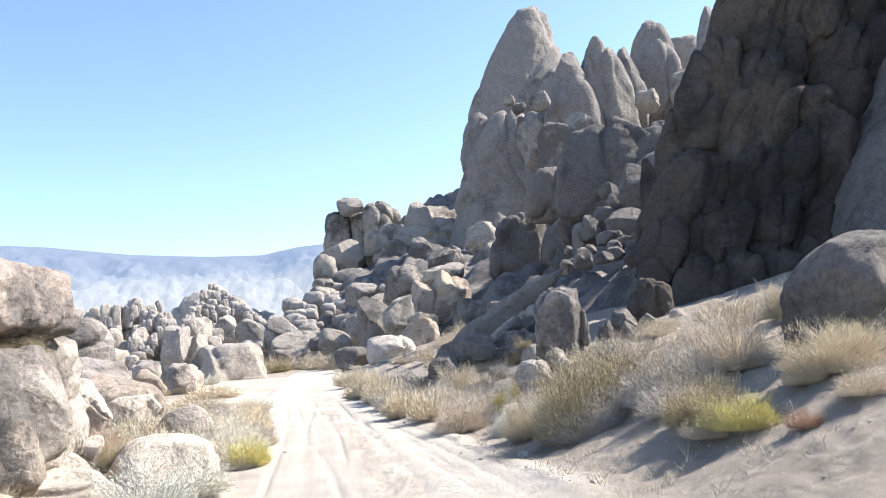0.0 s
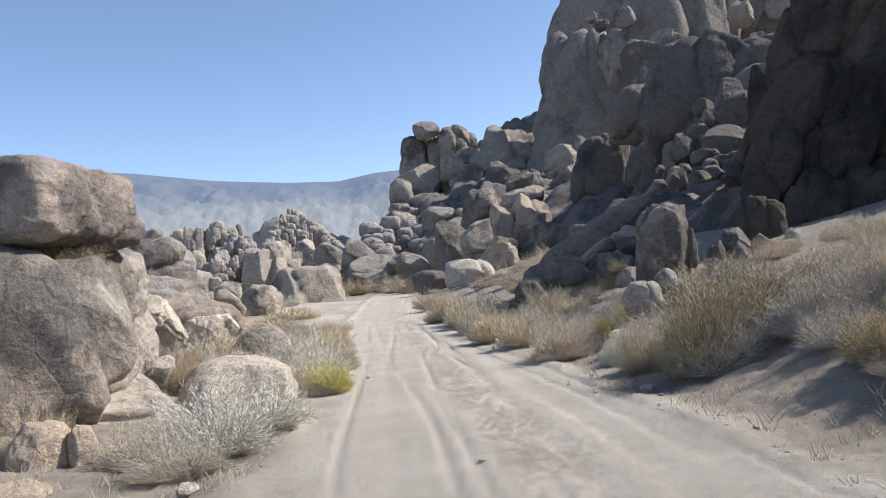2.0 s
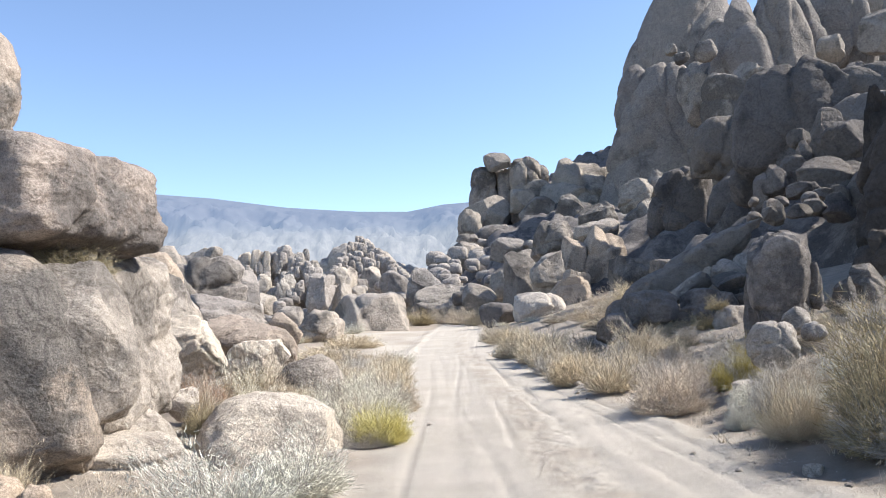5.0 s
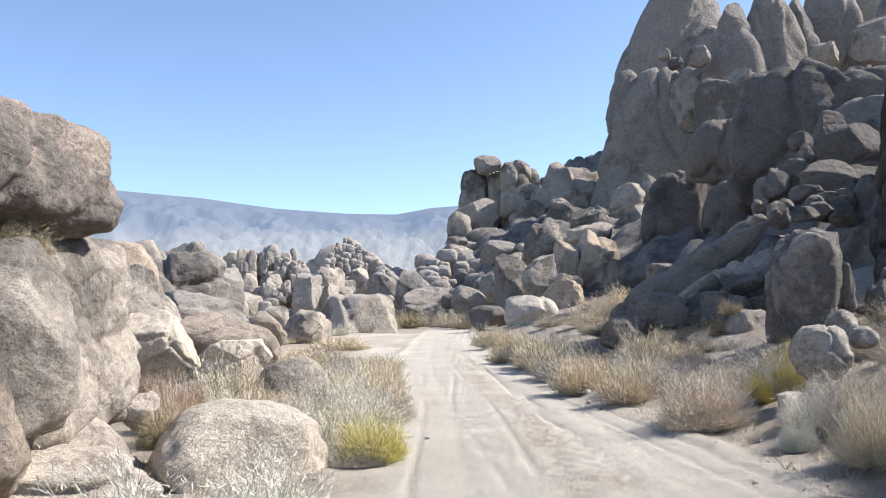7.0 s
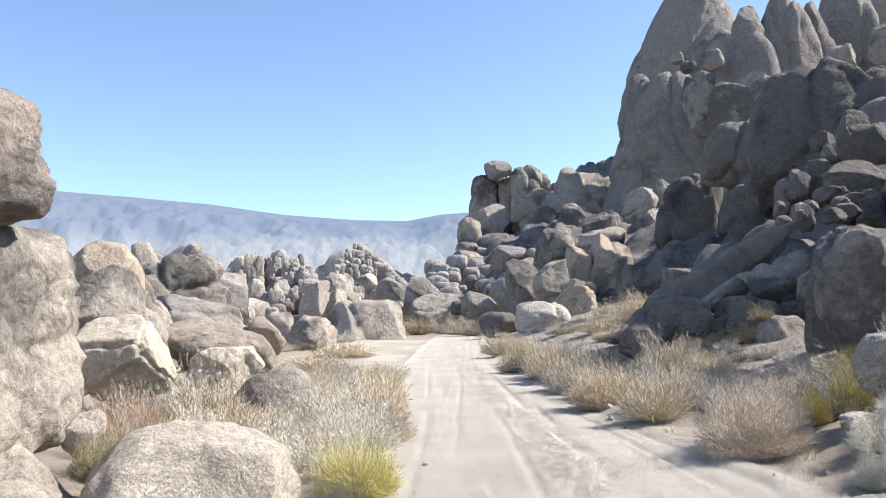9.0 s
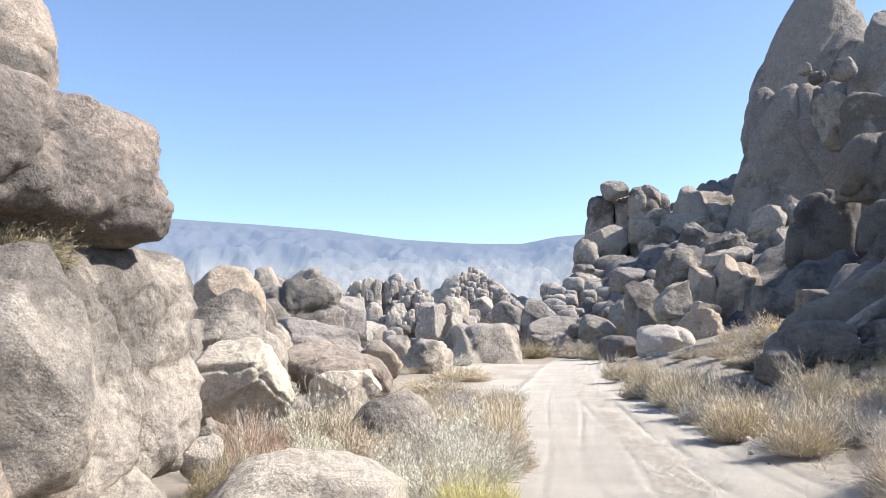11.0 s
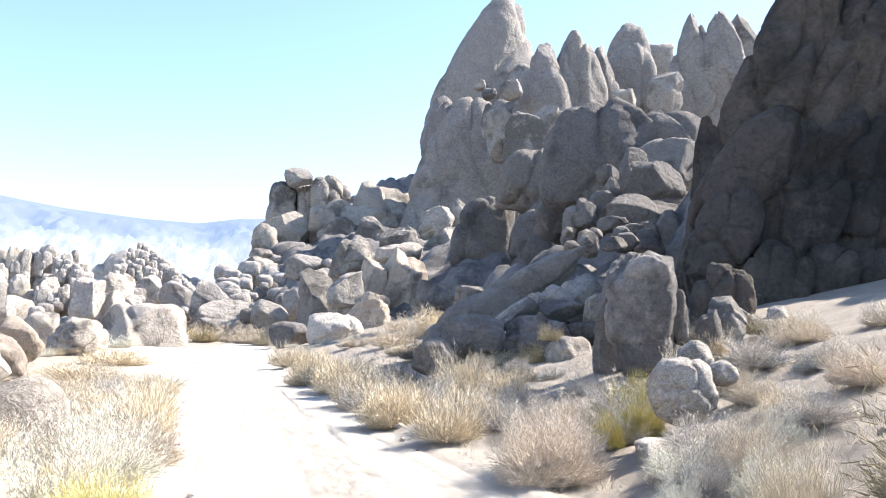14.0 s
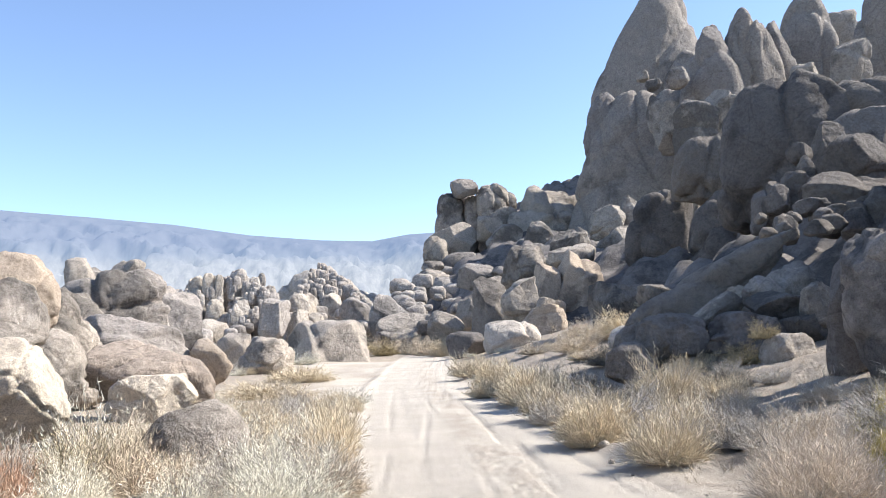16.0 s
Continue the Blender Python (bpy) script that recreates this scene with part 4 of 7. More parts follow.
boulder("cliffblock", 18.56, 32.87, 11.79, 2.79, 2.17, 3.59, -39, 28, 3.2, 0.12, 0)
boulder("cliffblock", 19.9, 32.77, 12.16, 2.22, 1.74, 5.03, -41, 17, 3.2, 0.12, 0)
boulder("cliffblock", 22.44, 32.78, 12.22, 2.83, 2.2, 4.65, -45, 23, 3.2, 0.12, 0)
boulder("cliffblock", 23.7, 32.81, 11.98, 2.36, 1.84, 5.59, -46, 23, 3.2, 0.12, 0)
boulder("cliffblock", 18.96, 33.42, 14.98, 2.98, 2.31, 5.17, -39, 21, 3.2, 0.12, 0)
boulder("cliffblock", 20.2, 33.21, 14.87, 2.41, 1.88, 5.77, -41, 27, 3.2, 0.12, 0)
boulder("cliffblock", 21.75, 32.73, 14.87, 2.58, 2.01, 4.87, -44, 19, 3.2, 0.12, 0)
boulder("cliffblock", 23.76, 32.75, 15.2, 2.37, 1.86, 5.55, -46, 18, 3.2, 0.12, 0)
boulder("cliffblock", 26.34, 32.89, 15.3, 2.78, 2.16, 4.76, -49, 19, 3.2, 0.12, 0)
# masses behind the ridge
boulder("slope", 7.68, 222.55, 28.84, 19.63, 15.32, 22.96, -2, 2, 3.0, 0.1, 0)
boulder("slope", 72.39, 207.32, 51.89, 26.42, 17.95, 34.5, -20, 0, 3.0, 0.2, 0.1)
boulder("slope", 94.75, 210.31, 53.43, 31.74, 21.45, 35.51, -25, 0, 3.0, 0.1, 0.1)
boulder("slope", 105.88, 187.78, 52.29, 28.71, 19.41, 34.18, -31, 0, 3.0, 0.2, 0.2)
# crags that carry the valley's jagged blocks
boulder("crag", -39.43, 132.37, 7.16, 11.48, 8.95, 12.17, 17, 4, 3.0, 0.25, 0.25)
boulder("crag", -33.4, 130.79, 7.67, 12.43, 9.67, 13.89, 15, 4, 3.4, 0.12, 0.0)
boulder("crag", -46.5, 283.85, 16.8, 40.0, 25.32, 31.6, 10, 0, 2.2, 0.5, 0.08)
boulder("crag", -32.0, 256.92, 11.8, 38.0, 25.61, 22.4, 7, 4, 2.4, 0.4, 0.1)
boulder("crag", -26.48, 152.92, 5.3, 19.11, 13.7, 11.07, 10, 4, 2.6, 0.3, 0.1)
# jagged outcrop in the valley
rubble("gray", -28.23, 226.63, 13.03, 2.89, 2.59, 5.63, 7, 4, 3.0, 0.25, 0)
rubble("gray", -18.06, 216.14, 9.5, 2.16, 1.94, 4.33, 5, 4, 3.0, 0.25, 0)
rubble("column", -18.87, 217.96, 10.92, 2.19, 1.96, 2.62, 5, 4, 3.0, 0.25, 0)
rubble("gray", -32.06, 248.19, 23.14, 2.01, 1.81, 2.52, 7, 4, 3.0, 0.25, 0)
rubble("gray", -24.03, 230.64, 15.17, 3.1, 2.78, 3.41, 6, 4, 3.0, 0.25, 0)
rubble("column", -44.62, 231.61, 17.01, 3.13, 2.8, 3.91, 11, 4, 3.0, 0.25, 0)
rubble("column", -15.9, 209.26, 7.81, 1.81, 1.63, 3.48, 4, 4, 3.0, 0.25, 0)
rubble("gray", -27.68, 238.48, 16.97, 3.53, 3.16, 5.78, 7, 4, 3.0, 0.25, 0)
rubble("column", -19.07, 217.89, 11.08, 2.04, 1.83, 2.33, 5, 4, 3.0, 0.25, 0)
rubble("gray", -44.07, 218.76, 13.45, 2.5, 2.24, 2.5, 12, 4, 3.0, 0.25, 0)
rubble("column", -41.84, 257.95, 26.45, 3.5, 3.14, 5.25, 9, 4, 3.0, 0.25, 0)
rubble("column", -33.39, 233.54, 17.46, 1.57, 1.41, 2.99, 8, 4, 3.0, 0.25, 0)
rubble("column", -23.32, 217.44, 11.42, 1.31, 1.18, 2.47, 6, 4, 3.0, 0.25, 0)
rubble("gray", -31.94, 248.02, 23.28, 1.51, 1.36, 1.85, 7, 4, 3.0, 0.25, 0)
rubble("column", -41.28, 225.14, 13.38, 3.18, 2.85, 6.21, 11, 4, 3.0, 0.25, 0)
rubble("gray", -39.9, 249.2, 23.59, 3.21, 2.88, 3.55, 9, 4, 3.0, 0.25, 0)
rubble("column", -21.72, 215.59, 10.59, 1.3, 1.16, 2.59, 6, 4, 3.0, 0.25, 0)
rubble("gray", -39.6, 243.56, 20.88, 3.46, 3.1, 4.61, 9, 4, 3.0, 0.25, 0)
rubble("column", -32.8, 245.29, 22.2, 2.16, 1.93, 2.65, 8, 4, 3.0, 0.25, 0)
rubble("column", -42.36, 223.0, 13.97, 3.15, 2.82, 3.75, 11, 4, 3.0, 0.25, 0)
rubble("column", -15.8, 209.25, 8.29, 1.95, 1.75, 2.51, 4, 4, 3.0, 0.25, 0)
rubble("gray", -21.34, 221.7, 12.65, 2.23, 2.0, 2.23, 6, 4, 3.0, 0.25, 0)
rubble("gray", -43.94, 213.1, 11.13, 2.86, 2.56, 3.15, 12, 4, 3.0, 0.25, 0)
rubble("column", -16.99, 211.39, 8.78, 2.68, 2.4, 2.96, 5, 4, 3.0, 0.25, 0)
rubble("gray", -41.38, 217.75, 12.79, 1.9, 1.71, 2.78, 11, 4, 3.0, 0.25, 0)
rubble("gray", -19.88, 212.08, 9.0, 2.12, 1.9, 3.25, 5, 4, 3.0, 0.25, 0)
rubble("column", -35.78, 251.01, 24.56, 2.38, 2.14, 2.72, 8, 4, 3.0, 0.25, 0)
rubble("column", -15.77, 209.45, 7.74, 2.37, 2.13, 3.63, 4, 4, 3.0, 0.25, 0)
rubble("column", -44.18, 222.9, 13.41, 2.85, 2.55, 5.4, 11, 4, 3.0, 0.25, 0)
rubble("gray", -22.33, 218.0, 10.57, 2.62, 2.35, 4.37, 6, 4, 3.0, 0.25, 0)
rubble("gray", -37.96, 238.32, 19.51, 2.09, 1.88, 3.06, 9, 4, 3.0, 0.25, 0)
rubble("column", -26.98, 235.53, 16.03, 3.33, 2.98, 5.55, 7, 4, 3.0, 0.25, 0)
rubble("column", -43.92, 209.84, 10.39, 1.83, 1.64, 2.96, 12, 4, 3.0, 0.25, 0)
rubble("gray", -21.55, 220.03, 11.18, 2.8, 2.51, 3.83, 6, 4, 3.0, 0.25, 0)
rubble("gray", -23.84, 218.69, 11.21, 2.05, 1.84, 3.66, 6, 4, 3.0, 0.25, 0)
rubble("column", -24.99, 215.16, 9.5, 3.16, 2.83, 4.6, 7, 4, 3.0, 0.25, 0)
rubble("gray", -41.37, 220.24, 12.37, 3.26, 2.92, 4.74, 11, 4, 3.0, 0.25, 0)
rubble("column", -24.69, 222.37, 12.83, 1.64, 1.47, 2.98, 6, 4, 3.0, 0.25, 0)
rubble("gray", -27.61, 234.27, 16.24, 2.68, 2.4, 4.73, 7, 4, 3.0, 0.25, 0)
rubble("gray", -25.86, 234.89, 17.58, 1.74, 1.56, 2.53, 6, 4, 3.0, 0.25, 0)
rubble("column", -41.27, 229.66, 16.75, 2.79, 2.5, 2.79, 10, 4, 3.0, 0.25, 0)
rubble("column", -44.02, 247.57, 23.83, 1.85, 1.66, 2.35, 10, 4, 3.0, 0.25, 0)
rubble("gray", -44.26, 242.0, 21.34, 2.46, 2.2, 3.44, 11, 4, 3.0, 0.25, 0)
rubble("column", -31.22, 244.85, 20.98, 3.31, 2.96, 3.47, 7, 4, 3.0, 0.25, 0)
rubble("column", -42.12, 246.67, 23.03, 1.67, 1.5, 3.18, 10, 4, 3.0, 0.25, 0)
rubble("column", -43.75, 212.66, 11.53, 1.57, 1.41, 2.28, 12, 4, 3.0, 0.25, 0)
rubble("gray", -28.46, 217.81, 10.83, 2.92, 2.61, 4.08, 8, 4, 3.0, 0.25, 0)
rubble("column", -28.59, 236.71, 18.36, 1.75, 1.58, 2.87, 7, 4, 3.0, 0.25, 0)
rubble("gray", -16.66, 210.37, 8.17, 2.38, 2.14, 3.22, 5, 4, 3.0, 0.25, 0)
rubble("column", -43.92, 208.05, 9.57, 2.23, 2.0, 3.63, 12, 4, 3.0, 0.25, 0)
rubble("column", -27.13, 219.46, 12.12, 2.06, 1.85, 2.94, 7, 4, 3.0, 0.25, 0)
rubble("gray", -37.14, 218.08, 11.79, 2.05, 1.84, 3.95, 10, 4, 3.0, 0.25, 0)
rubble("column", -31.03, 244.1, 19.67, 3.62, 3.25, 5.27, 7, 4, 3.0, 0.25, 0)
rubble("column", -36.31, 218.11, 12.24, 2.2, 1.97, 2.93, 10, 4, 3.0, 0.25, 0)
rubble("gray", -42.9, 221.61, 14.17, 2.09, 1.87, 2.98, 11, 4, 3.0, 0.25, 0)
rubble("gray", -21.68, 225.64, 13.45, 2.27, 2.04, 3.18, 6, 4, 3.0, 0.25, 0)
rubble("gray", -23.14, 227.33, 14.93, 1.98, 1.78, 2.14, 6, 4, 3.0, 0.25, 0)
rubble("gray", -40.57, 240.3, 19.82, 2.44, 2.19, 4.06, 10, 4, 3.0, 0.25, 0)
rubble("column", -24.9, 232.5, 15.88, 2.97, 2.66, 3.91, 6, 4, 3.0, 0.25, 0)
rubble("column", -41.76, 257.66, 27.03, 2.8, 2.51, 4.03, 9, 4, 3.0, 0.25, 0)
rubble("column", -24.07, 224.17, 14.07, 1.35, 1.22, 1.8, 6, 4, 3.0, 0.25, 0)
rubble("gray", -17.87, 211.17, 9.19, 2.25, 2.02, 2.25, 5, 4, 3.0, 0.25, 0)
rubble("column", -36.56, 243.59, 20.34, 2.96, 2.66, 4.94, 9, 4, 3.0, 0.25, 0)
rubble("column", -18.41, 216.06, 9.67, 2.02, 1.81, 3.75, 5, 4, 3.0, 0.25, 0)
rubble("gray", -38.44, 227.48, 15.74, 1.53, 1.38, 2.91, 10, 4, 3.0, 0.25, 0)
rubble("column", -38.09, 255.25, 24.38, 3.29, 2.95, 6.23, 9, 4, 3.0, 0.25, 0)
rubble("column", -34.59, 241.55, 20.31, 2.61, 2.34, 3.43, 8, 4, 3.0, 0.25, 0)
rubble("gray", -28.95, 223.98, 14.39, 1.5, 1.35, 1.8, 7, 4, 3.0, 0.25, 0)
rubble("gray", -22.27, 220.42, 12.28, 1.33, 1.19, 2.36, 6, 4, 3.0, 0.25, 0)
rubble("column", -15.37, 208.06, 8.09, 1.25, 1.12, 2.49, 4, 4, 3.0, 0.25, 0)
rubble("column", -26.34, 216.82, 11.02, 2.76, 2.47, 3.05, 7, 4, 3.0, 0.25, 0)
rubble("column", -18.19, 216.17, 9.94, 2.45, 2.2, 3.46, 5, 4, 3.0, 0.25, 0)
rubble("column", -29.93, 243.39, 21.28, 1.81, 1.62, 2.47, 7, 4, 3.0, 0.25, 0)
rubble("column", -43.93, 216.11, 11.01, 2.76, 2.47, 5.08, 12, 4, 3.0, 0.25, 0)
rubble("gray", -37.86, 254.06, 25.05, 2.93, 2.63, 4.31, 9, 4, 3.0, 0.25, 0)
rubble("gray", -41.18, 263.55, 29.69, 3.23, 2.89, 3.76, 9, 4, 3.0, 0.25, 0)
rubble("column", -31.09, 221.37, 12.47, 2.38, 2.13, 3.86, 8, 4, 3.0, 0.25, 0)
rubble("column", -32.78, 246.65, 21.47, 3.0, 2.69, 4.67, 8, 4, 3.0, 0.25, 0)
rubble("gray", -43.09, 243.22, 21.26, 2.96, 2.66, 3.62, 10, 4, 3.0, 0.25, 0)
rubble("column", -28.65, 240.96, 19.62, 2.93, 2.62, 3.25, 7, 4, 3.0, 0.25, 0)
rubble("column", -30.99, 243.95, 20.07, 3.29, 2.95, 5.11, 7, 4, 3.0, 0.25, 0)
rubble("column", -22.92, 228.63, 14.6, 2.76, 2.48, 2.92, 6, 4, 3.0, 0.25, 0)
rubble("gray", -16.87, 211.03, 9.19, 1.69, 1.52, 1.83, 5, 4, 3.0, 0.25, 0)
rubble("column", -26.21, 221.31, 12.73, 1.63, 1.47, 2.67, 7, 4, 3.0, 0.25, 0)
rubble("column", -43.16, 244.14, 21.58, 2.81, 2.52, 3.8, 10, 4, 3.0, 0.25, 0)
rubble("column", -41.86, 218.07, 11.81, 2.64, 2.36, 4.54, 11, 4, 3.0, 0.25, 0)
rubble("gray", -20.43, 219.0, 10.92, 2.49, 2.23, 3.81, 5, 4, 3.0, 0.25, 0)
rubble("column", -40.08, 261.14, 29.55, 1.78, 1.59, 1.95, 9, 4, 3.0, 0.25, 0)
rubble("column", -19.1, 217.15, 10.69, 2.76, 2.47, 2.76, 5, 4, 3.0, 0.25, 0)
rubble("column", -18.95, 215.03, 10.03, 2.15, 1.93, 3.02, 5, 4, 3.0, 0.25, 0)
rubble("gray", -44.29, 235.17, 18.77, 2.22, 2.0, 3.02, 11, 4, 3.0, 0.25, 0)
rubble("column", -44.05, 233.09, 18.47, 1.89, 1.7, 2.36, 11, 4, 3.0, 0.25, 0)
rubble("column", -42.26, 238.87, 20.16, 1.45, 1.31, 3.07, 10, 4, 3.0, 0.25, 0)
rubble("gray", -17.44, 212.36, 8.63, 2.55, 2.28, 3.68, 5, 4, 3.0, 0.25, 0)
rubble("gray", -42.81, 220.63, 13.52, 1.93, 1.73, 3.27, 11, 4, 3.0, 0.25, 0)
# jointed columns in front of it
rubble("column", -36.98, 119.15, 10.42, 0.94, 0.84, 1.25, 18, 4, 3.4, 0.15, 0)
rubble("column", -37.54, 116.81, 7.57, 2.13, 1.91, 3.51, 19, 4, 3.4, 0.15, 0)
rubble("column", -34.89, 119.44, 9.47, 1.25, 1.12, 2.73, 17, 4, 3.4, 0.15, 0)
rubble("column", -29.23, 121.48, 11.1, 1.19, 1.07, 2.46, 14, 4, 3.4, 0.15, 0)
rubble("column", -25.08, 117.26, 6.04, 1.37, 1.23, 3.57, 13, 4, 3.4, 0.15, 0)
rubble("column", -39.18, 118.51, 8.98, 1.86, 1.67, 3.26, 19, 4, 3.4, 0.15, 0)
rubble("column", -37.78, 115.92, 6.2, 2.04, 1.82, 3.92, 19, 4, 3.4, 0.15, 0)
rubble("column", -34.72, 121.11, 11.89, 1.03, 0.93, 2.38, 17, 4, 3.4, 0.15, 0)
rubble("column", -31.22, 115.71, 7.27, 0.9, 0.81, 1.35, 16, 4, 3.4, 0.15, 0)
rubble("column", -37.73, 116.32, 8.41, 0.91, 0.82, 1.37, 19, 4, 3.4, 0.15, 0)
rubble("column", -33.6, 120.15, 11.63, 0.94, 0.85, 1.02, 16, 4, 3.4, 0.15, 0)
rubble("column", -25.12, 119.95, 9.11, 1.48, 1.33, 2.66, 12, 4, 3.4, 0.15, 0)
rubble("column", -32.22, 122.2, 12.72, 1.28, 1.15, 1.68, 16, 4, 3.4, 0.15, 0)
rubble("column", -30.61, 116.11, 6.11, 1.66, 1.49, 3.77, 16, 4, 3.4, 0.15, 0)
rubble("column", -36.85, 121.27, 11.29, 1.59, 1.43, 2.94, 18, 4, 3.4, 0.15, 0)
rubble("column", -31.3, 120.66, 10.0, 1.66, 1.48, 3.71, 15, 4, 3.4, 0.15, 0)
rubble("column", -25.8, 118.99, 8.45, 1.47, 1.32, 3.33, 13, 4, 3.4, 0.15, 0)
rubble("column", -36.36, 120.17, 11.62, 1.34, 1.2, 1.58, 18, 4, 3.4, 0.15, 0)
rubble("column", -27.2, 116.01, 6.9, 1.2, 1.08, 1.58, 14, 4, 3.4, 0.15, 0)
rubble("column", -37.93, 118.24, 9.43, 1.01, 0.9, 1.7, 19, 4, 3.4, 0.15, 0)
rubble("column", -31.28, 121.26, 11.59, 0.95, 0.86, 2.06, 15, 4, 3.4, 0.15, 0)
rubble("column", -38.48, 118.31, 9.23, 1.24, 1.11, 2.01, 19, 4, 3.4, 0.15, 0)
rubble("column", -37.45, 117.49, 7.97, 1.23, 1.1, 2.76, 19, 4, 3.4, 0.15, 0)
rubble("column", -30.65, 117.09, 6.36, 1.67, 1.5, 3.8, 15, 4, 3.4, 0.15, 0)
rubble("column", -31.29, 120.83, 9.42, 1.97, 1.77, 4.1, 15, 4, 3.4, 0.15, 0)
rubble("column", -24.71, 116.41, 5.8, 1.73, 1.55, 2.56, 13, 4, 3.4, 0.15, 0)
rubble("column", -27.38, 119.63, 9.88, 1.01, 0.91, 1.25, 14, 4, 3.4, 0.15, 0)
rubble("column", -36.73, 118.51, 9.43, 1.7, 1.53, 2.63, 18, 4, 3.4, 0.15, 0)
rubble("column", -36.79, 113.81, 5.91, 1.48, 1.33, 1.7, 19, 4, 3.4, 0.15, 0)
rubble("column", -38.46, 118.36, 9.04, 1.32, 1.18, 3.17, 19, 4, 3.4, 0.15, 0)
rubble("column", -24.89, 117.08, 6.97, 1.14, 1.02, 1.98, 13, 4, 3.4, 0.15, 0)
rubble("column", -34.31, 120.17, 11.01, 0.87, 0.78, 1.73, 17, 4, 3.4, 0.15, 0)
rubble("column", -26.65, 116.92, 7.16, 0.91, 0.82, 1.82, 13, 4, 3.4, 0.15, 0)
rubble("column", -35.91, 115.82, 6.15, 1.43, 1.28, 3.47, 18, 4, 3.4, 0.15, 0)
rubble("column", -27.88, 120.63, 10.4, 1.26, 1.13, 3.23, 14, 4, 3.4, 0.15, 0)
rubble("column", -32.94, 120.55, 9.95, 1.5, 1.34, 3.23, 16, 4, 3.4, 0.15, 0)
rubble("column", -25.41, 118.44, 6.55, 2.15, 1.93, 4.23, 13, 4, 3.4, 0.15, 0)
rubble("column", -36.19, 113.79, 5.87, 1.33, 1.19, 1.55, 19, 4, 3.4, 0.15, 0)
rubble("column", -25.03, 119.97, 9.42, 1.64, 1.47, 2.97, 12, 4, 3.4, 0.15, 0)
rubble("column", -26.2, 118.81, 9.05, 1.16, 1.04, 1.7, 13, 4, 3.4, 0.15, 0)
rubble("column", -35.95, 117.55, 8.18, 1.3, 1.17, 2.92, 18, 4, 3.4, 0.15, 0)
rubble("column", -35.9, 119.38, 9.69, 1.25, 1.12, 3.05, 18, 4, 3.4, 0.15, 0)
rubble("column", -26.37, 116.3, 5.72, 1.58, 1.42, 2.79, 13, 4, 3.4, 0.15, 0)
rubble("column", -35.63, 113.82, 5.98, 1.41, 1.26, 1.7, 18, 4, 3.4, 0.15, 0)
rubble("column", -37.03, 119.54, 9.35, 1.8, 1.61, 4.38, 18, 4, 3.4, 0.15, 0)
rubble("column", -35.44, 115.71, 6.65, 1.2, 1.08, 2.71, 18, 4, 3.4, 0.15, 0)
rubble("column", -26.2, 117.25, 6.95, 1.83, 1.64, 3.12, 13, 4, 3.4, 0.15, 0)
rubble("column", -38.2, 115.66, 7.09, 1.58, 1.42, 2.19, 19, 4, 3.4, 0.15, 0)
rubble("column", -33.86, 120.17, 11.37, 0.94, 0.85, 1.42, 17, 4, 3.4, 0.15, 0)
rubble("column", -33.88, 119.64, 9.57, 1.8, 1.61, 3.05, 17, 4, 3.4, 0.15, 0)
rubble("column", -24.25, 115.7, 4.15, 2.02, 1.81, 4.26, 12, 4, 3.4, 0.15, 0)
rubble("column", -29.38, 118.96, 8.77, 1.94, 1.74, 3.18, 15, 4, 3.4, 0.15, 0)
rubble("column", -30.49, 118.81, 8.56, 1.55, 1.39, 2.32, 15, 4, 3.4, 0.15, 0)
rubble("column", -38.03, 118.31, 9.63, 1.32, 1.18, 2.55, 19, 4, 3.4, 0.15, 0)
rubble("column", -27.67, 116.99, 7.04, 1.22, 1.09, 3.12, 14, 4, 3.4, 0.15, 0)
rubble("column", -34.58, 116.51, 7.86, 0.91, 0.82, 2.05, 17, 4, 3.4, 0.15, 0)
rubble("column", -28.89, 116.38, 5.17, 1.96, 1.76, 4.23, 15, 4, 3.4, 0.15, 0)
rubble("column", -26.53, 117.18, 6.78, 1.6, 1.43, 2.28, 13, 4, 3.4, 0.15, 0)
rubble("column", -31.14, 116.85, 6.81, 1.14, 1.02, 2.96, 16, 4, 3.4, 0.15, 0)
rubble("column", -31.55, 120.28, 11.06, 0.87, 0.78, 1.42, 15, 4, 3.4, 0.15, 0)
# rubble under the stacked columns
rubble("gray", -6.25, 126.28, 7.01, 3.42, 3.05, 3.25, 3, 2, 2.5, 0.2, 0)
rubble("gray", 1.27, 156.67, 13.52, 1.99, 1.78, 1.67, -1, 2, 2.5, 0.2, 0)
rubble("gray", -0.26, 127.09, 7.55, 2.18, 1.95, 2.1, 0, 2, 2.5, 0.2, 0)
rubble("gray", -6.45, 149.55, 12.18, 2.3, 2.06, 2.0, 2, 2, 2.5, 0.2, 0)
rubble("gray", 8.67, 187.19, 19.95, 4.16, 3.71, 3.78, -3, 2, 2.5, 0.2, 0)
rubble("gray", -6.73, 165.72, 15.32, 3.56, 3.18, 3.23, 2, 2, 2.5, 0.2, 0)
rubble("gray", 5.1, 130.34, 8.05, 2.41, 2.15, 1.72, -3, 2, 2.5, 0.2, 0)
rubble("gray", -0.71, 111.06, 5.49, 1.82, 1.63, 1.16, 0, 2, 2.5, 0.2, 0)
rubble("gray", 0.28, 105.97, 4.98, 1.52, 1.19, 0.83, -1, 2, 2.5, 0.2, 0)
rubble("gray", -7.35, 129.91, 8.5, 2.75, 2.46, 1.81, 3, 2, 2.5, 0.2, 0)
rubble("gray", -6.17, 130.05, 8.07, 2.93, 2.62, 2.58, 2, 2, 2.5, 0.2, 0)
rubble("gray", 4.76, 189.8, 21.1, 3.71, 3.32, 3.45, -2, 2, 2.5, 0.2, 0)
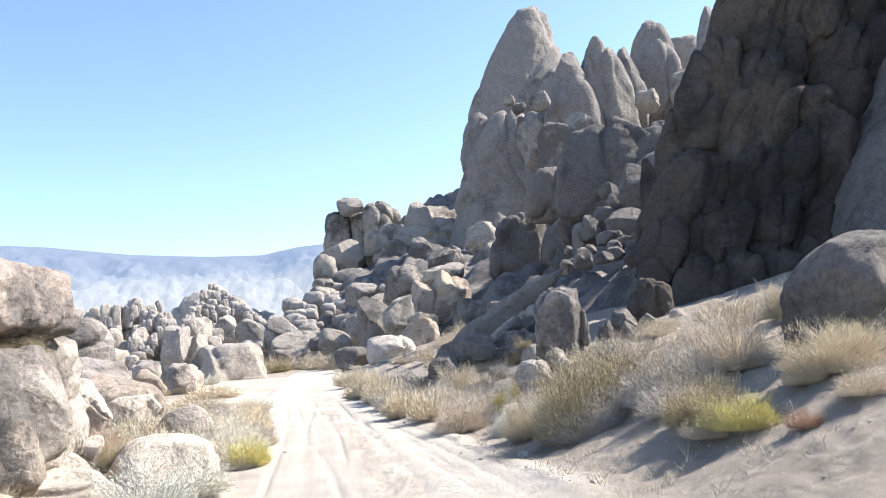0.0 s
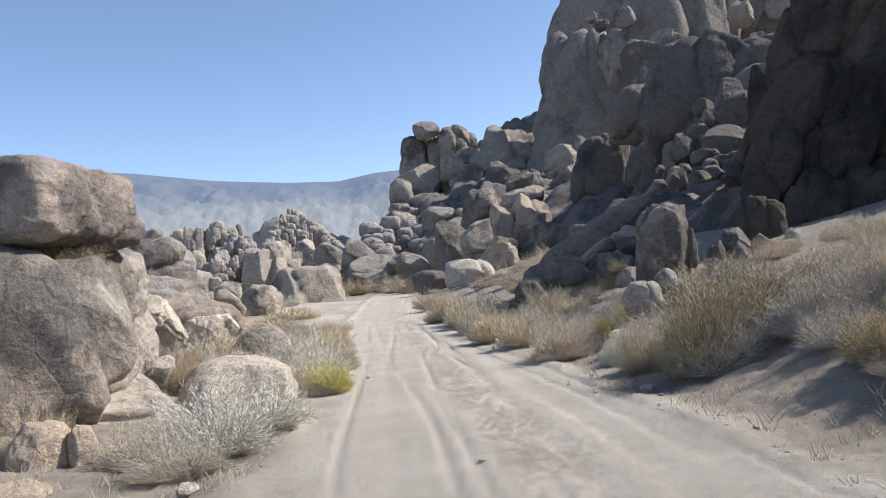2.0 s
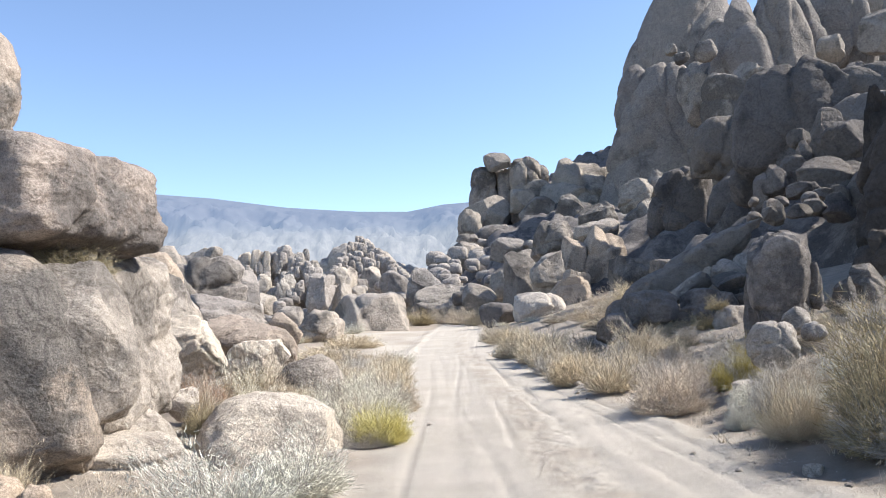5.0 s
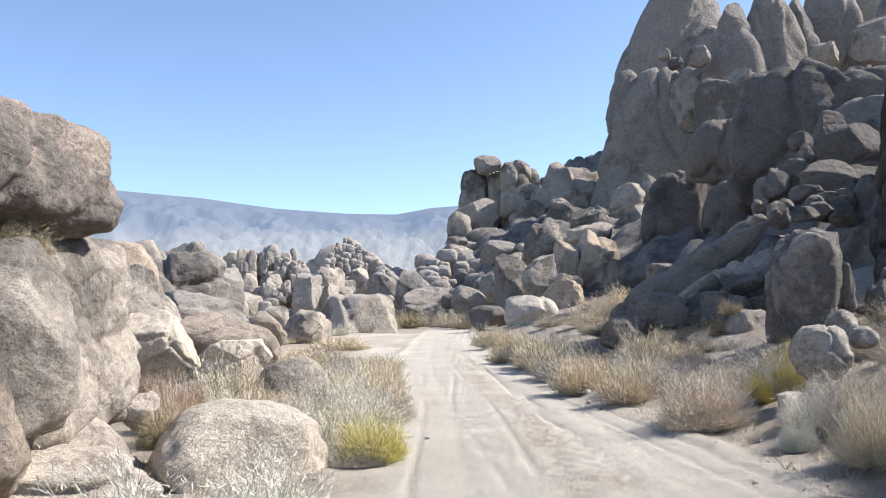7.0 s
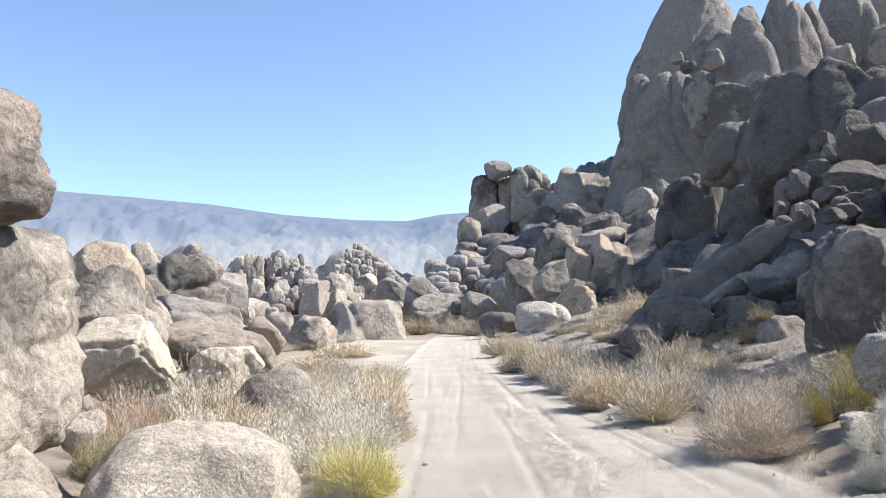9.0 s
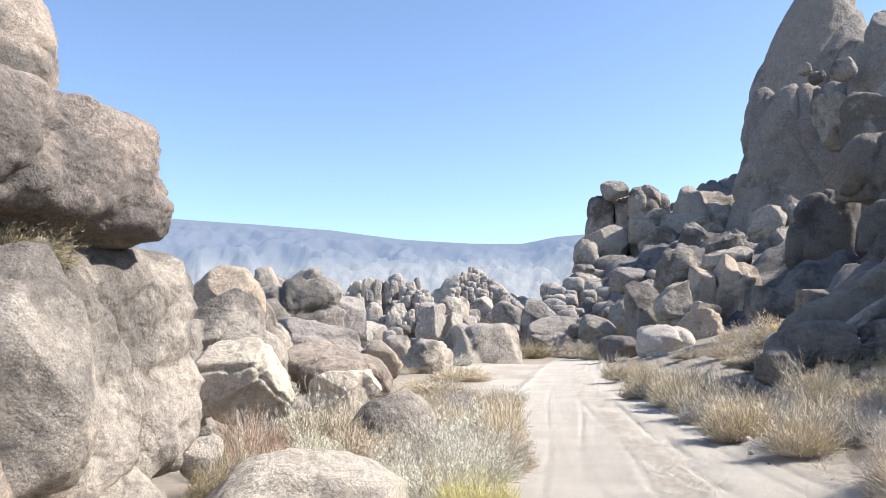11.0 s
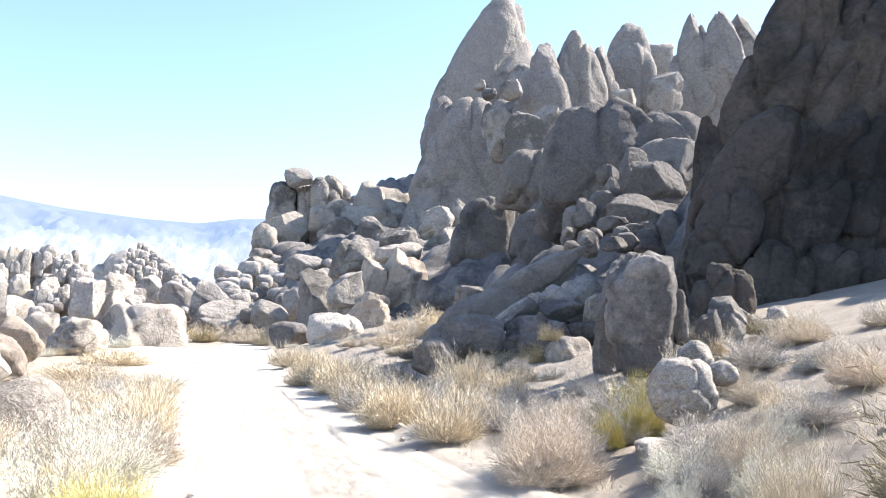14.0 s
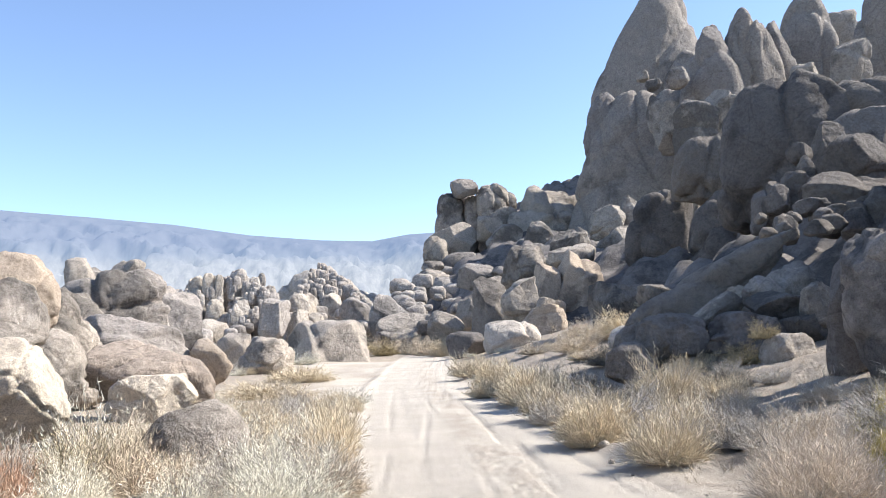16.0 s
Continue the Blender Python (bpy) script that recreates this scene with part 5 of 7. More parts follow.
rubble("gray", 9.24, 174.65, 16.38, 4.68, 4.18, 3.98, -3, 2, 2.5, 0.2, 0)
rubble("gray", 9.04, 182.41, 18.38, 4.41, 3.94, 4.04, -3, 2, 2.5, 0.2, 0)
rubble("gray", -1.39, 174.36, 18.17, 2.46, 2.19, 1.52, 0, 2, 2.5, 0.2, 0)
rubble("gray", -9.0, 154.68, 13.39, 3.42, 2.96, 2.07, 3, 2, 2.5, 0.2, 0)
rubble("gray", 3.03, 128.59, 7.15, 3.22, 2.88, 2.97, -2, 2, 2.5, 0.2, 0)
rubble("gray", 1.78, 110.65, 4.62, 3.11, 2.77, 2.53, -1, 2, 2.5, 0.2, 0)
rubble("gray", 11.01, 196.39, 23.8, 2.52, 2.09, 1.46, -4, 2, 2.5, 0.2, 0)
rubble("gray", -6.39, 144.8, 11.01, 2.8, 2.5, 2.41, 2, 2, 2.5, 0.2, 0)
rubble("gray", 5.11, 188.73, 21.03, 3.43, 3.07, 2.8, -2, 2, 2.5, 0.2, 0)
rubble("gray", -3.58, 168.83, 16.24, 3.74, 3.34, 2.61, 1, 2, 2.5, 0.2, 0)
rubble("gray", 2.36, 149.67, 10.61, 4.28, 3.82, 4.18, -1, 2, 2.5, 0.2, 0)
rubble("gray", -7.4, 118.06, 6.38, 2.8, 2.5, 1.94, 3, 2, 2.5, 0.2, 0)
rubble("gray", -7.64, 135.72, 9.37, 2.34, 2.1, 2.07, 3, 2, 2.5, 0.2, 0)
rubble("gray", 7.88, 166.06, 15.27, 2.78, 2.49, 2.11, -3, 2, 2.5, 0.2, 0)
rubble("gray", 1.87, 122.33, 6.86, 2.57, 2.3, 1.77, -1, 2, 2.5, 0.2, 0)
rubble("gray", -3.42, 114.03, 6.02, 2.24, 1.93, 1.35, 1, 2, 2.5, 0.2, 0)
rubble("gray", -2.58, 161.9, 14.65, 3.69, 3.1, 2.17, 1, 2, 2.5, 0.2, 0)
rubble("gray", -5.78, 165.66, 15.27, 3.22, 2.88, 3.22, 2, 2, 2.5, 0.2, 0)
rubble("gray", -0.18, 154.35, 12.62, 4.33, 3.68, 2.58, 0, 2, 2.5, 0.2, 0)
rubble("gray", -3.16, 116.71, 6.54, 1.23, 1.1, 1.15, 1, 2, 2.5, 0.2, 0)
rubble("gray", -3.99, 175.34, 18.26, 2.71, 2.43, 2.01, 1, 2, 2.5, 0.2, 0)
rubble("gray", -3.12, 139.57, 10.47, 1.58, 1.41, 1.11, 1, 2, 2.5, 0.2, 0)
rubble("gray", 8.84, 162.22, 14.34, 3.14, 2.64, 1.84, -4, 2, 2.5, 0.2, 0)
rubble("gray", -4.03, 106.2, 4.65, 2.5, 2.23, 1.87, 2, 2, 2.5, 0.2, 0)
rubble("gray", -8.92, 139.0, 9.85, 3.51, 3.14, 2.59, 4, 2, 2.5, 0.2, 0)
rubble("gray", 0.19, 112.35, 5.14, 2.5, 2.23, 2.06, -1, 2, 2.5, 0.2, 0)
rubble("gray", -10.4, 159.82, 14.17, 4.07, 3.64, 3.0, 4, 2, 2.5, 0.2, 0)
rubble("gray", 4.55, 121.75, 6.16, 3.36, 2.99, 2.4, -3, 2, 2.5, 0.2, 0)
rubble("gray", 6.97, 129.77, 7.55, 3.51, 3.05, 2.14, -4, 2, 2.5, 0.2, 0)
rubble("gray", 4.63, 158.73, 12.32, 4.55, 4.06, 4.55, -2, 2, 2.5, 0.2, 0)
rubble("gray", -6.12, 141.65, 10.74, 2.26, 2.03, 1.7, 2, 2, 2.5, 0.2, 0)
rubble("gray", -4.46, 126.67, 8.16, 1.59, 1.43, 1.0, 2, 2, 2.5, 0.2, 0)
rubble("gray", -1.83, 175.58, 17.78, 3.07, 2.75, 3.07, 0, 2, 2.5, 0.2, 0)
rubble("gray", 8.18, 183.47, 19.95, 1.97, 1.77, 1.97, -3, 2, 2.5, 0.2, 0)
rubble("gray", 7.39, 145.04, 11.02, 1.83, 1.64, 1.25, -3, 2, 2.5, 0.2, 0)
rubble("gray", 4.6, 110.1, 5.35, 1.22, 1.09, 0.79, -3, 2, 2.5, 0.2, 0)
rubble("gray", -2.43, 160.12, 13.9, 3.97, 3.54, 2.89, 1, 2, 2.5, 0.2, 0)
rubble("gray", 5.63, 184.03, 19.13, 3.84, 3.43, 3.71, -2, 2, 2.5, 0.2, 0)
rubble("gray", 4.0, 185.36, 20.72, 2.37, 2.13, 2.0, -2, 2, 2.5, 0.2, 0)
rubble("gray", -3.38, 150.89, 12.04, 2.92, 2.61, 2.42, 1, 2, 2.5, 0.2, 0)
rubble("gray", 10.04, 183.19, 19.22, 3.82, 3.41, 2.71, -3, 2, 2.5, 0.2, 0)
rubble("gray", -0.38, 125.87, 7.74, 1.58, 1.41, 1.25, 0, 2, 2.5, 0.2, 0)
rubble("gray", 4.33, 194.1, 22.18, 4.98, 4.44, 3.67, -2, 2, 2.5, 0.2, 0)
rubble("gray", -0.98, 135.26, 9.02, 3.41, 2.82, 1.97, 0, 2, 2.5, 0.2, 0)
rubble("gray", -0.78, 180.56, 19.37, 3.28, 2.94, 2.31, 0, 2, 2.5, 0.2, 0)
rubble("gray", -9.75, 143.63, 10.93, 2.68, 2.4, 2.3, 4, 2, 2.5, 0.2, 0)
rubble("gray", 8.11, 168.31, 15.23, 3.49, 3.12, 3.04, -3, 2, 2.5, 0.2, 0)
rubble("gray", 4.74, 108.77, 4.47, 3.12, 2.78, 2.13, -3, 2, 2.5, 0.2, 0)
# valley floor rubble
rubble("gray", -23.73, 87.17, 3.41, 0.66, 0.59, 0.5, 16, 4, 2.5, 0.2, 0)
rubble("gray", -17.58, 111.63, 5.04, 1.37, 1.22, 1.51, 9, 4, 2.5, 0.2, 0)
rubble("gray", -27.38, 110.41, 5.55, 2.14, 1.91, 1.43, 15, 4, 2.5, 0.2, 0)
rubble("gray", -26.88, 113.26, 6.02, 1.69, 1.51, 1.17, 14, 4, 2.5, 0.2, 0)
rubble("gray", -30.09, 138.63, 10.39, 1.1, 0.98, 0.82, 13, 4, 2.5, 0.2, 0)
rubble("gray", -23.56, 85.25, 3.2, 0.86, 0.77, 0.64, 17, 4, 2.5, 0.2, 0)
rubble("gray", -14.68, 99.71, 3.63, 1.02, 0.91, 1.08, 9, 4, 2.5, 0.2, 0)
rubble("gray", -21.74, 120.55, 6.49, 1.96, 1.75, 1.41, 11, 4, 2.5, 0.2, 0)
rubble("gray", -22.86, 90.41, 3.28, 1.2, 1.08, 1.26, 15, 4, 2.5, 0.2, 0)
rubble("gray", -37.03, 134.32, 10.01, 0.97, 0.87, 0.97, 16, 4, 2.5, 0.2, 0)
rubble("gray", -27.53, 141.7, 10.65, 1.03, 0.92, 1.03, 11, 4, 2.5, 0.2, 0)
rubble("gray", -18.8, 91.4, 3.36, 0.64, 0.57, 0.58, 12, 4, 2.5, 0.2, 0)
rubble("gray", -28.55, 100.25, 4.45, 1.61, 1.44, 1.41, 17, 4, 2.5, 0.2, 0)
rubble("gray", -22.47, 86.22, 3.3, 0.65, 0.59, 0.43, 16, 4, 2.5, 0.2, 0)
rubble("gray", -23.03, 136.99, 9.6, 1.08, 0.97, 0.9, 10, 4, 2.5, 0.2, 0)
rubble("gray", -15.68, 89.85, 2.87, 1.53, 1.37, 1.02, 10, 4, 2.5, 0.2, 0)
rubble("gray", -16.28, 92.55, 3.29, 0.76, 0.68, 0.76, 11, 4, 2.5, 0.2, 0)
rubble("gray", -32.08, 124.61, 8.2, 0.81, 0.73, 0.81, 15, 4, 2.5, 0.2, 0)
rubble("gray", -18.06, 89.64, 3.05, 1.24, 1.11, 0.85, 12, 4, 2.5, 0.2, 0)
rubble("gray", -33.92, 127.16, 8.13, 2.75, 2.46, 1.92, 16, 4, 2.5, 0.2, 0)
rubble("gray", -35.67, 121.51, 8.0, 0.95, 0.86, 0.79, 17, 4, 2.5, 0.2, 0)
rubble("gray", -18.87, 104.44, 4.66, 0.94, 0.84, 0.67, 11, 4, 2.5, 0.2, 0)
rubble("gray", -21.26, 102.5, 4.32, 1.38, 1.23, 1.18, 12, 4, 2.5, 0.2, 0)
rubble("gray", -16.18, 134.48, 8.39, 1.41, 1.26, 1.23, 7, 4, 2.5, 0.2, 0)
rubble("gray", -17.71, 89.7, 2.83, 1.3, 1.16, 1.24, 12, 4, 2.5, 0.2, 0)
rubble("gray", -21.47, 96.67, 3.64, 1.85, 1.65, 1.35, 13, 4, 2.5, 0.2, 0)
rubble("gray", -36.71, 126.64, 8.46, 1.58, 1.41, 1.58, 17, 4, 2.5, 0.2, 0)
rubble("gray", -26.87, 105.35, 4.73, 1.69, 1.52, 1.9, 15, 4, 2.5, 0.2, 0)
rubble("gray", -27.62, 97.1, 4.44, 1.12, 0.98, 0.68, 17, 4, 2.5, 0.2, 0)
rubble("gray", -16.53, 92.76, 3.2, 1.41, 1.26, 0.88, 11, 4, 2.5, 0.2, 0)
rubble("gray", -13.14, 121.01, 5.69, 2.03, 1.82, 1.88, 6, 4, 2.5, 0.2, 0)
rubble("gray", -30.31, 117.92, 7.09, 1.38, 1.21, 0.84, 15, 4, 2.5, 0.2, 0)
rubble("gray", -29.57, 100.09, 4.61, 1.28, 1.15, 1.35, 18, 4, 2.5, 0.2, 0)
rubble("gray", -37.25, 124.48, 8.33, 1.14, 1.02, 1.22, 17, 4, 2.5, 0.2, 0)
rubble("gray", -13.09, 89.87, 2.75, 1.24, 1.11, 0.79, 9, 4, 2.5, 0.2, 0)
rubble("gray", -28.92, 128.72, 8.69, 0.84, 0.76, 0.76, 13, 4, 2.5, 0.2, 0)
rubble("gray", -34.44, 136.81, 9.59, 1.98, 1.77, 2.07, 15, 4, 2.5, 0.2, 0)
rubble("gray", -13.18, 115.66, 5.51, 0.97, 0.87, 0.97, 7, 4, 2.5, 0.2, 0)
rubble("gray", -31.73, 110.77, 6.17, 0.86, 0.77, 0.93, 17, 4, 2.5, 0.2, 0)
rubble("gray", -23.19, 117.28, 6.33, 1.29, 1.16, 1.06, 12, 4, 2.5, 0.2, 0)
rubble("gray", -12.72, 117.72, 5.76, 1.14, 1.02, 0.99, 6, 4, 2.5, 0.2, 0)
rubble("gray", -14.51, 120.93, 5.7, 1.96, 1.75, 2.03, 7, 4, 2.5, 0.2, 0)
rubble("gray", -22.72, 94.44, 3.79, 1.38, 1.24, 0.9, 14, 4, 2.5, 0.2, 0)
rubble("gray", -25.75, 87.26, 3.29, 1.16, 1.04, 0.99, 18, 4, 2.5, 0.2, 0)
rubble("gray", -13.15, 109.91, 4.6, 1.55, 1.39, 1.13, 7, 4, 2.5, 0.2, 0)
rubble("gray", -20.04, 128.53, 7.42, 1.84, 1.65, 1.76, 9, 4, 2.5, 0.2, 0)
rubble("gray", -24.99, 135.03, 9.1, 1.33, 1.19, 1.24, 11, 4, 2.5, 0.2, 0)
rubble("gray", -21.93, 137.74, 8.88, 3.07, 2.74, 2.08, 9, 4, 2.5, 0.2, 0)
rubble("gray", -38.25, 137.56, 10.25, 1.91, 1.71, 1.72, 16, 4, 2.5, 0.2, 0)
rubble("gray", -17.64, 133.74, 8.2, 2.36, 2.11, 1.57, 8, 4, 2.5, 0.2, 0)
rubble("gray", -24.38, 128.2, 8.07, 1.59, 1.43, 1.0, 11, 4, 2.5, 0.2, 0)
rubble("gray", -21.97, 136.6, 8.7, 2.6, 2.32, 1.97, 9, 4, 2.5, 0.2, 0)
rubble("gray", -19.79, 105.61, 4.37, 1.49, 1.33, 1.56, 11, 4, 2.5, 0.2, 0)
rubble("gray", -15.11, 126.67, 6.89, 1.48, 1.33, 1.48, 7, 4, 2.5, 0.2, 0)
rubble("gray", -33.44, 117.86, 6.84, 1.46, 1.31, 1.61, 17, 4, 2.5, 0.2, 0)
rubble("gray", -29.53, 104.29, 4.76, 1.88, 1.68, 1.88, 17, 4, 2.5, 0.2, 0)
rubble("gray", -26.33, 86.15, 3.33, 0.92, 0.83, 0.98, 18, 4, 2.5, 0.2, 0)
rubble("gray", -20.54, 118.78, 5.74, 2.31, 2.06, 2.15, 10, 4, 2.5, 0.2, 0)
rubble("gray", -23.7, 99.41, 4.09, 1.4, 1.25, 1.33, 14, 4, 2.5, 0.2, 0)
rubble("gray", -17.33, 95.52, 3.63, 0.85, 0.76, 0.67, 11, 4, 2.5, 0.2, 0)
rubble("gray", -29.67, 96.28, 3.95, 1.78, 1.6, 1.78, 18, 4, 2.5, 0.2, 0)
rubble("gray", -33.45, 110.91, 6.25, 1.58, 1.42, 1.01, 18, 4, 2.5, 0.2, 0)
rubble("gray", -22.63, 85.57, 2.82, 1.62, 1.44, 1.18, 16, 4, 2.5, 0.2, 0)
rubble("gray", -14.46, 104.78, 4.11, 1.27, 1.14, 1.21, 8, 4, 2.5, 0.2, 0)
rubble("gray", -33.43, 126.53, 8.57, 0.83, 0.74, 0.75, 16, 4, 2.5, 0.2, 0)
rubble("gray", -18.62, 98.64, 3.81, 1.38, 1.24, 1.19, 11, 4, 2.5, 0.2, 0)
rubble("gray", -24.34, 99.31, 4.26, 1.21, 1.08, 1.08, 15, 4, 2.5, 0.2, 0)
rubble("gray", -17.85, 116.75, 5.81, 2.04, 1.73, 1.21, 9, 4, 2.5, 0.2, 0)
rubble("gray", -23.66, 93.19, 3.9, 0.77, 0.69, 0.53, 15, 4, 2.5, 0.2, 0)
rubble("gray", -29.6, 96.91, 4.63, 0.81, 0.72, 0.68, 18, 4, 2.5, 0.2, 0)
rubble("gray", -20.8, 95.52, 3.61, 1.28, 1.14, 1.15, 13, 4, 2.5, 0.2, 0)
rubble("gray", -28.87, 95.29, 3.93, 1.7, 1.52, 1.58, 18, 4, 2.5, 0.2, 0)
rubble("gray", -14.65, 106.98, 4.02, 1.85, 1.65, 1.92, 8, 4, 2.5, 0.2, 0)
rubble("gray", -26.05, 142.5, 9.42, 2.91, 2.6, 3.19, 11, 4, 2.5, 0.2, 0)
rubble("gray", -37.48, 138.49, 10.74, 1.74, 1.56, 1.1, 16, 4, 2.5, 0.2, 0)
rubble("gray", -32.29, 137.61, 10.3, 1.36, 1.17, 0.82, 14, 4, 2.5, 0.2, 0)
rubble("gray", -27.84, 125.33, 7.45, 2.29, 2.05, 1.8, 13, 4, 2.5, 0.2, 0)
rubble("gray", -23.58, 86.58, 2.77, 1.75, 1.56, 1.64, 16, 4, 2.5, 0.2, 0)
rubble("gray", -31.65, 118.97, 7.06, 1.63, 1.46, 1.32, 16, 4, 2.5, 0.2, 0)
rubble("gray", -35.5, 116.02, 6.55, 2.19, 1.96, 2.04, 18, 4, 2.5, 0.2, 0)
# masses inside the stacked columns
boulder("slope", 4.01, 216.0, 33.5, 8.81, 6.97, 18.22, -1, 2, 3.4, 0.05, 0)
boulder("slope", 11.17, 216.06, 32.88, 11.44, 9.02, 17.61, -3, 2, 3.2, 0.1, 0)
boulder("slope", 5.28, 160.01, 10.61, 12.8, 10.0, 14.93, -2, 2, 2.6, 0.2, 0.1)
boulder("slope", 11.84, 121.92, 9.63, 16.02, 9.34, 11.21, -6, 2, 2.6, 0.2, 0.1)
# more of the valley's thin columns
rubble("column", -23.61, 230.16, 14.81, 1.39, 1.25, 3.09, 6, 4, 3.2, 0.3, 0)
rubble("column", -44.3, 227.29, 15.36, 1.53, 1.38, 3.52, 11, 4, 3.2, 0.3, 0)
rubble("column", -43.55, 228.29, 15.67, 1.54, 1.38, 3.85, 11, 4, 3.2, 0.3, 0)
rubble("column", -44.0, 212.61, 10.69, 1.14, 1.03, 2.85, 12, 4, 3.2, 0.3, 0)
rubble("column", -33.12, 234.48, 17.73, 1.42, 1.28, 2.21, 8, 4, 3.2, 0.3, 0)
rubble("column", -43.66, 219.55, 13.09, 1.62, 1.46, 2.36, 12, 4, 3.2, 0.3, 0)
rubble("column", -44.37, 241.68, 21.32, 1.47, 1.32, 2.78, 11, 4, 3.2, 0.3, 0)
rubble("column", -36.62, 243.89, 21.53, 1.15, 1.04, 2.97, 9, 4, 3.2, 0.3, 0)
rubble("column", -16.98, 214.23, 8.15, 1.86, 1.67, 4.14, 5, 4, 3.2, 0.3, 0)
rubble("column", -44.31, 224.22, 14.83, 1.21, 1.09, 2.72, 11, 4, 3.2, 0.3, 0)
rubble("column", -34.22, 251.9, 24.27, 1.71, 1.53, 3.92, 8, 4, 3.2, 0.3, 0)
rubble("column", -33.68, 251.09, 24.16, 2.21, 1.98, 3.23, 8, 4, 3.2, 0.3, 0)
rubble("column", -21.3, 217.95, 9.41, 1.89, 1.7, 4.51, 6, 4, 3.2, 0.3, 0)
rubble("column", -34.42, 250.89, 24.2, 1.7, 1.53, 3.91, 8, 4, 3.2, 0.3, 0)
rubble("column", -24.64, 232.27, 15.77, 2.19, 1.96, 2.81, 6, 4, 3.2, 0.3, 0)
rubble("column", -36.1, 254.68, 25.76, 1.73, 1.55, 4.14, 8, 4, 3.2, 0.3, 0)
rubble("column", -42.51, 217.87, 11.33, 1.9, 1.71, 4.39, 11, 4, 3.2, 0.3, 0)
rubble("column", -44.63, 219.56, 13.01, 1.77, 1.59, 2.36, 12, 4, 3.2, 0.3, 0)
rubble("column", -43.27, 256.51, 26.33, 2.26, 2.03, 5.75, 10, 4, 3.2, 0.3, 0)
rubble("column", -18.89, 217.84, 10.41, 1.6, 1.44, 2.18, 5, 4, 3.2, 0.3, 0)
rubble("column", -34.64, 239.4, 19.6, 1.94, 1.74, 2.59, 8, 4, 3.2, 0.3, 0)
rubble("column", -44.69, 212.82, 10.6, 1.86, 1.67, 2.86, 12, 4, 3.2, 0.3, 0)
rubble("column", -39.71, 254.66, 26.53, 2.42, 2.17, 3.46, 9, 4, 3.2, 0.3, 0)
rubble("column", -41.11, 235.9, 19.24, 1.12, 1.0, 1.75, 10, 4, 3.2, 0.3, 0)
rubble("column", -44.13, 212.59, 10.77, 1.14, 1.03, 2.43, 12, 4, 3.2, 0.3, 0)
rubble("column", -36.38, 228.76, 14.98, 1.85, 1.66, 3.69, 9, 4, 3.2, 0.3, 0)
rubble("column", -36.23, 253.82, 25.78, 2.24, 2.01, 3.27, 8, 4, 3.2, 0.3, 0)
rubble("column", -30.55, 244.27, 21.22, 1.48, 1.33, 2.8, 7, 4, 3.2, 0.3, 0)
rubble("column", -43.25, 234.87, 19.08, 1.27, 1.14, 1.59, 11, 4, 3.2, 0.3, 0)
rubble("column", -44.71, 234.21, 17.71, 2.06, 1.85, 4.11, 11, 4, 3.2, 0.3, 0)
rubble("column", -27.11, 228.95, 14.9, 1.23, 1.11, 3.23, 7, 4, 3.2, 0.3, 0)
rubble("column", -40.01, 255.44, 26.53, 1.73, 1.56, 3.99, 9, 4, 3.2, 0.3, 0)
rubble("column", -24.82, 233.21, 15.91, 2.04, 1.83, 3.61, 6, 4, 3.2, 0.3, 0)
rubble("column", -40.64, 230.59, 15.59, 2.02, 1.81, 4.82, 10, 4, 3.2, 0.3, 0)
rubble("column", -38.78, 232.64, 15.96, 2.04, 1.83, 5.02, 10, 4, 3.2, 0.3, 0)
rubble("column", -23.86, 218.56, 10.7, 1.46, 1.31, 3.51, 6, 4, 3.2, 0.3, 0)
rubble("column", -23.98, 229.25, 14.71, 1.69, 1.52, 2.92, 6, 4, 3.2, 0.3, 0)
rubble("column", -20.89, 223.66, 12.1, 1.8, 1.61, 3.74, 5, 4, 3.2, 0.3, 0)
rubble("column", -27.09, 237.59, 18.32, 1.12, 1.01, 2.56, 7, 4, 3.2, 0.3, 0)
rubble("column", -44.41, 233.15, 17.87, 1.89, 1.7, 2.68, 11, 4, 3.2, 0.3, 0)
rubble("column", -19.36, 219.83, 10.44, 1.62, 1.45, 3.53, 5, 4, 3.2, 0.3, 0)
rubble("column", -44.86, 220.58, 12.84, 1.78, 1.6, 3.71, 12, 4, 3.2, 0.3, 0)
rubble("column", -28.5, 229.86, 15.66, 1.39, 1.25, 2.01, 7, 4, 3.2, 0.3, 0)
rubble("column", -17.48, 215.99, 9.39, 1.59, 1.42, 3.32, 5, 4, 3.2, 0.3, 0)
rubble("column", -17.96, 217.94, 10.21, 1.75, 1.57, 2.48, 5, 4, 3.2, 0.3, 0)
rubble("column", -36.56, 247.09, 22.77, 2.17, 1.95, 3.01, 9, 4, 3.2, 0.3, 0)
rubble("column", -25.53, 234.98, 16.53, 1.58, 1.42, 3.95, 6, 4, 3.2, 0.3, 0)
rubble("column", -21.54, 226.18, 14.23, 1.06, 0.95, 1.37, 5, 4, 3.2, 0.3, 0)
rubble("column", -24.36, 232.25, 15.2, 1.87, 1.68, 4.53, 6, 4, 3.2, 0.3, 0)
rubble("column", -22.06, 218.72, 10.36, 1.61, 1.44, 3.95, 6, 4, 3.2, 0.3, 0)
rubble("column", -32.7, 240.2, 19.93, 1.13, 1.02, 2.43, 8, 4, 3.2, 0.3, 0)
rubble("column", -16.71, 214.1, 8.92, 1.71, 1.54, 2.57, 4, 4, 3.2, 0.3, 0)
rubble("column", -35.68, 248.1, 23.04, 2.18, 1.96, 3.53, 8, 4, 3.2, 0.3, 0)
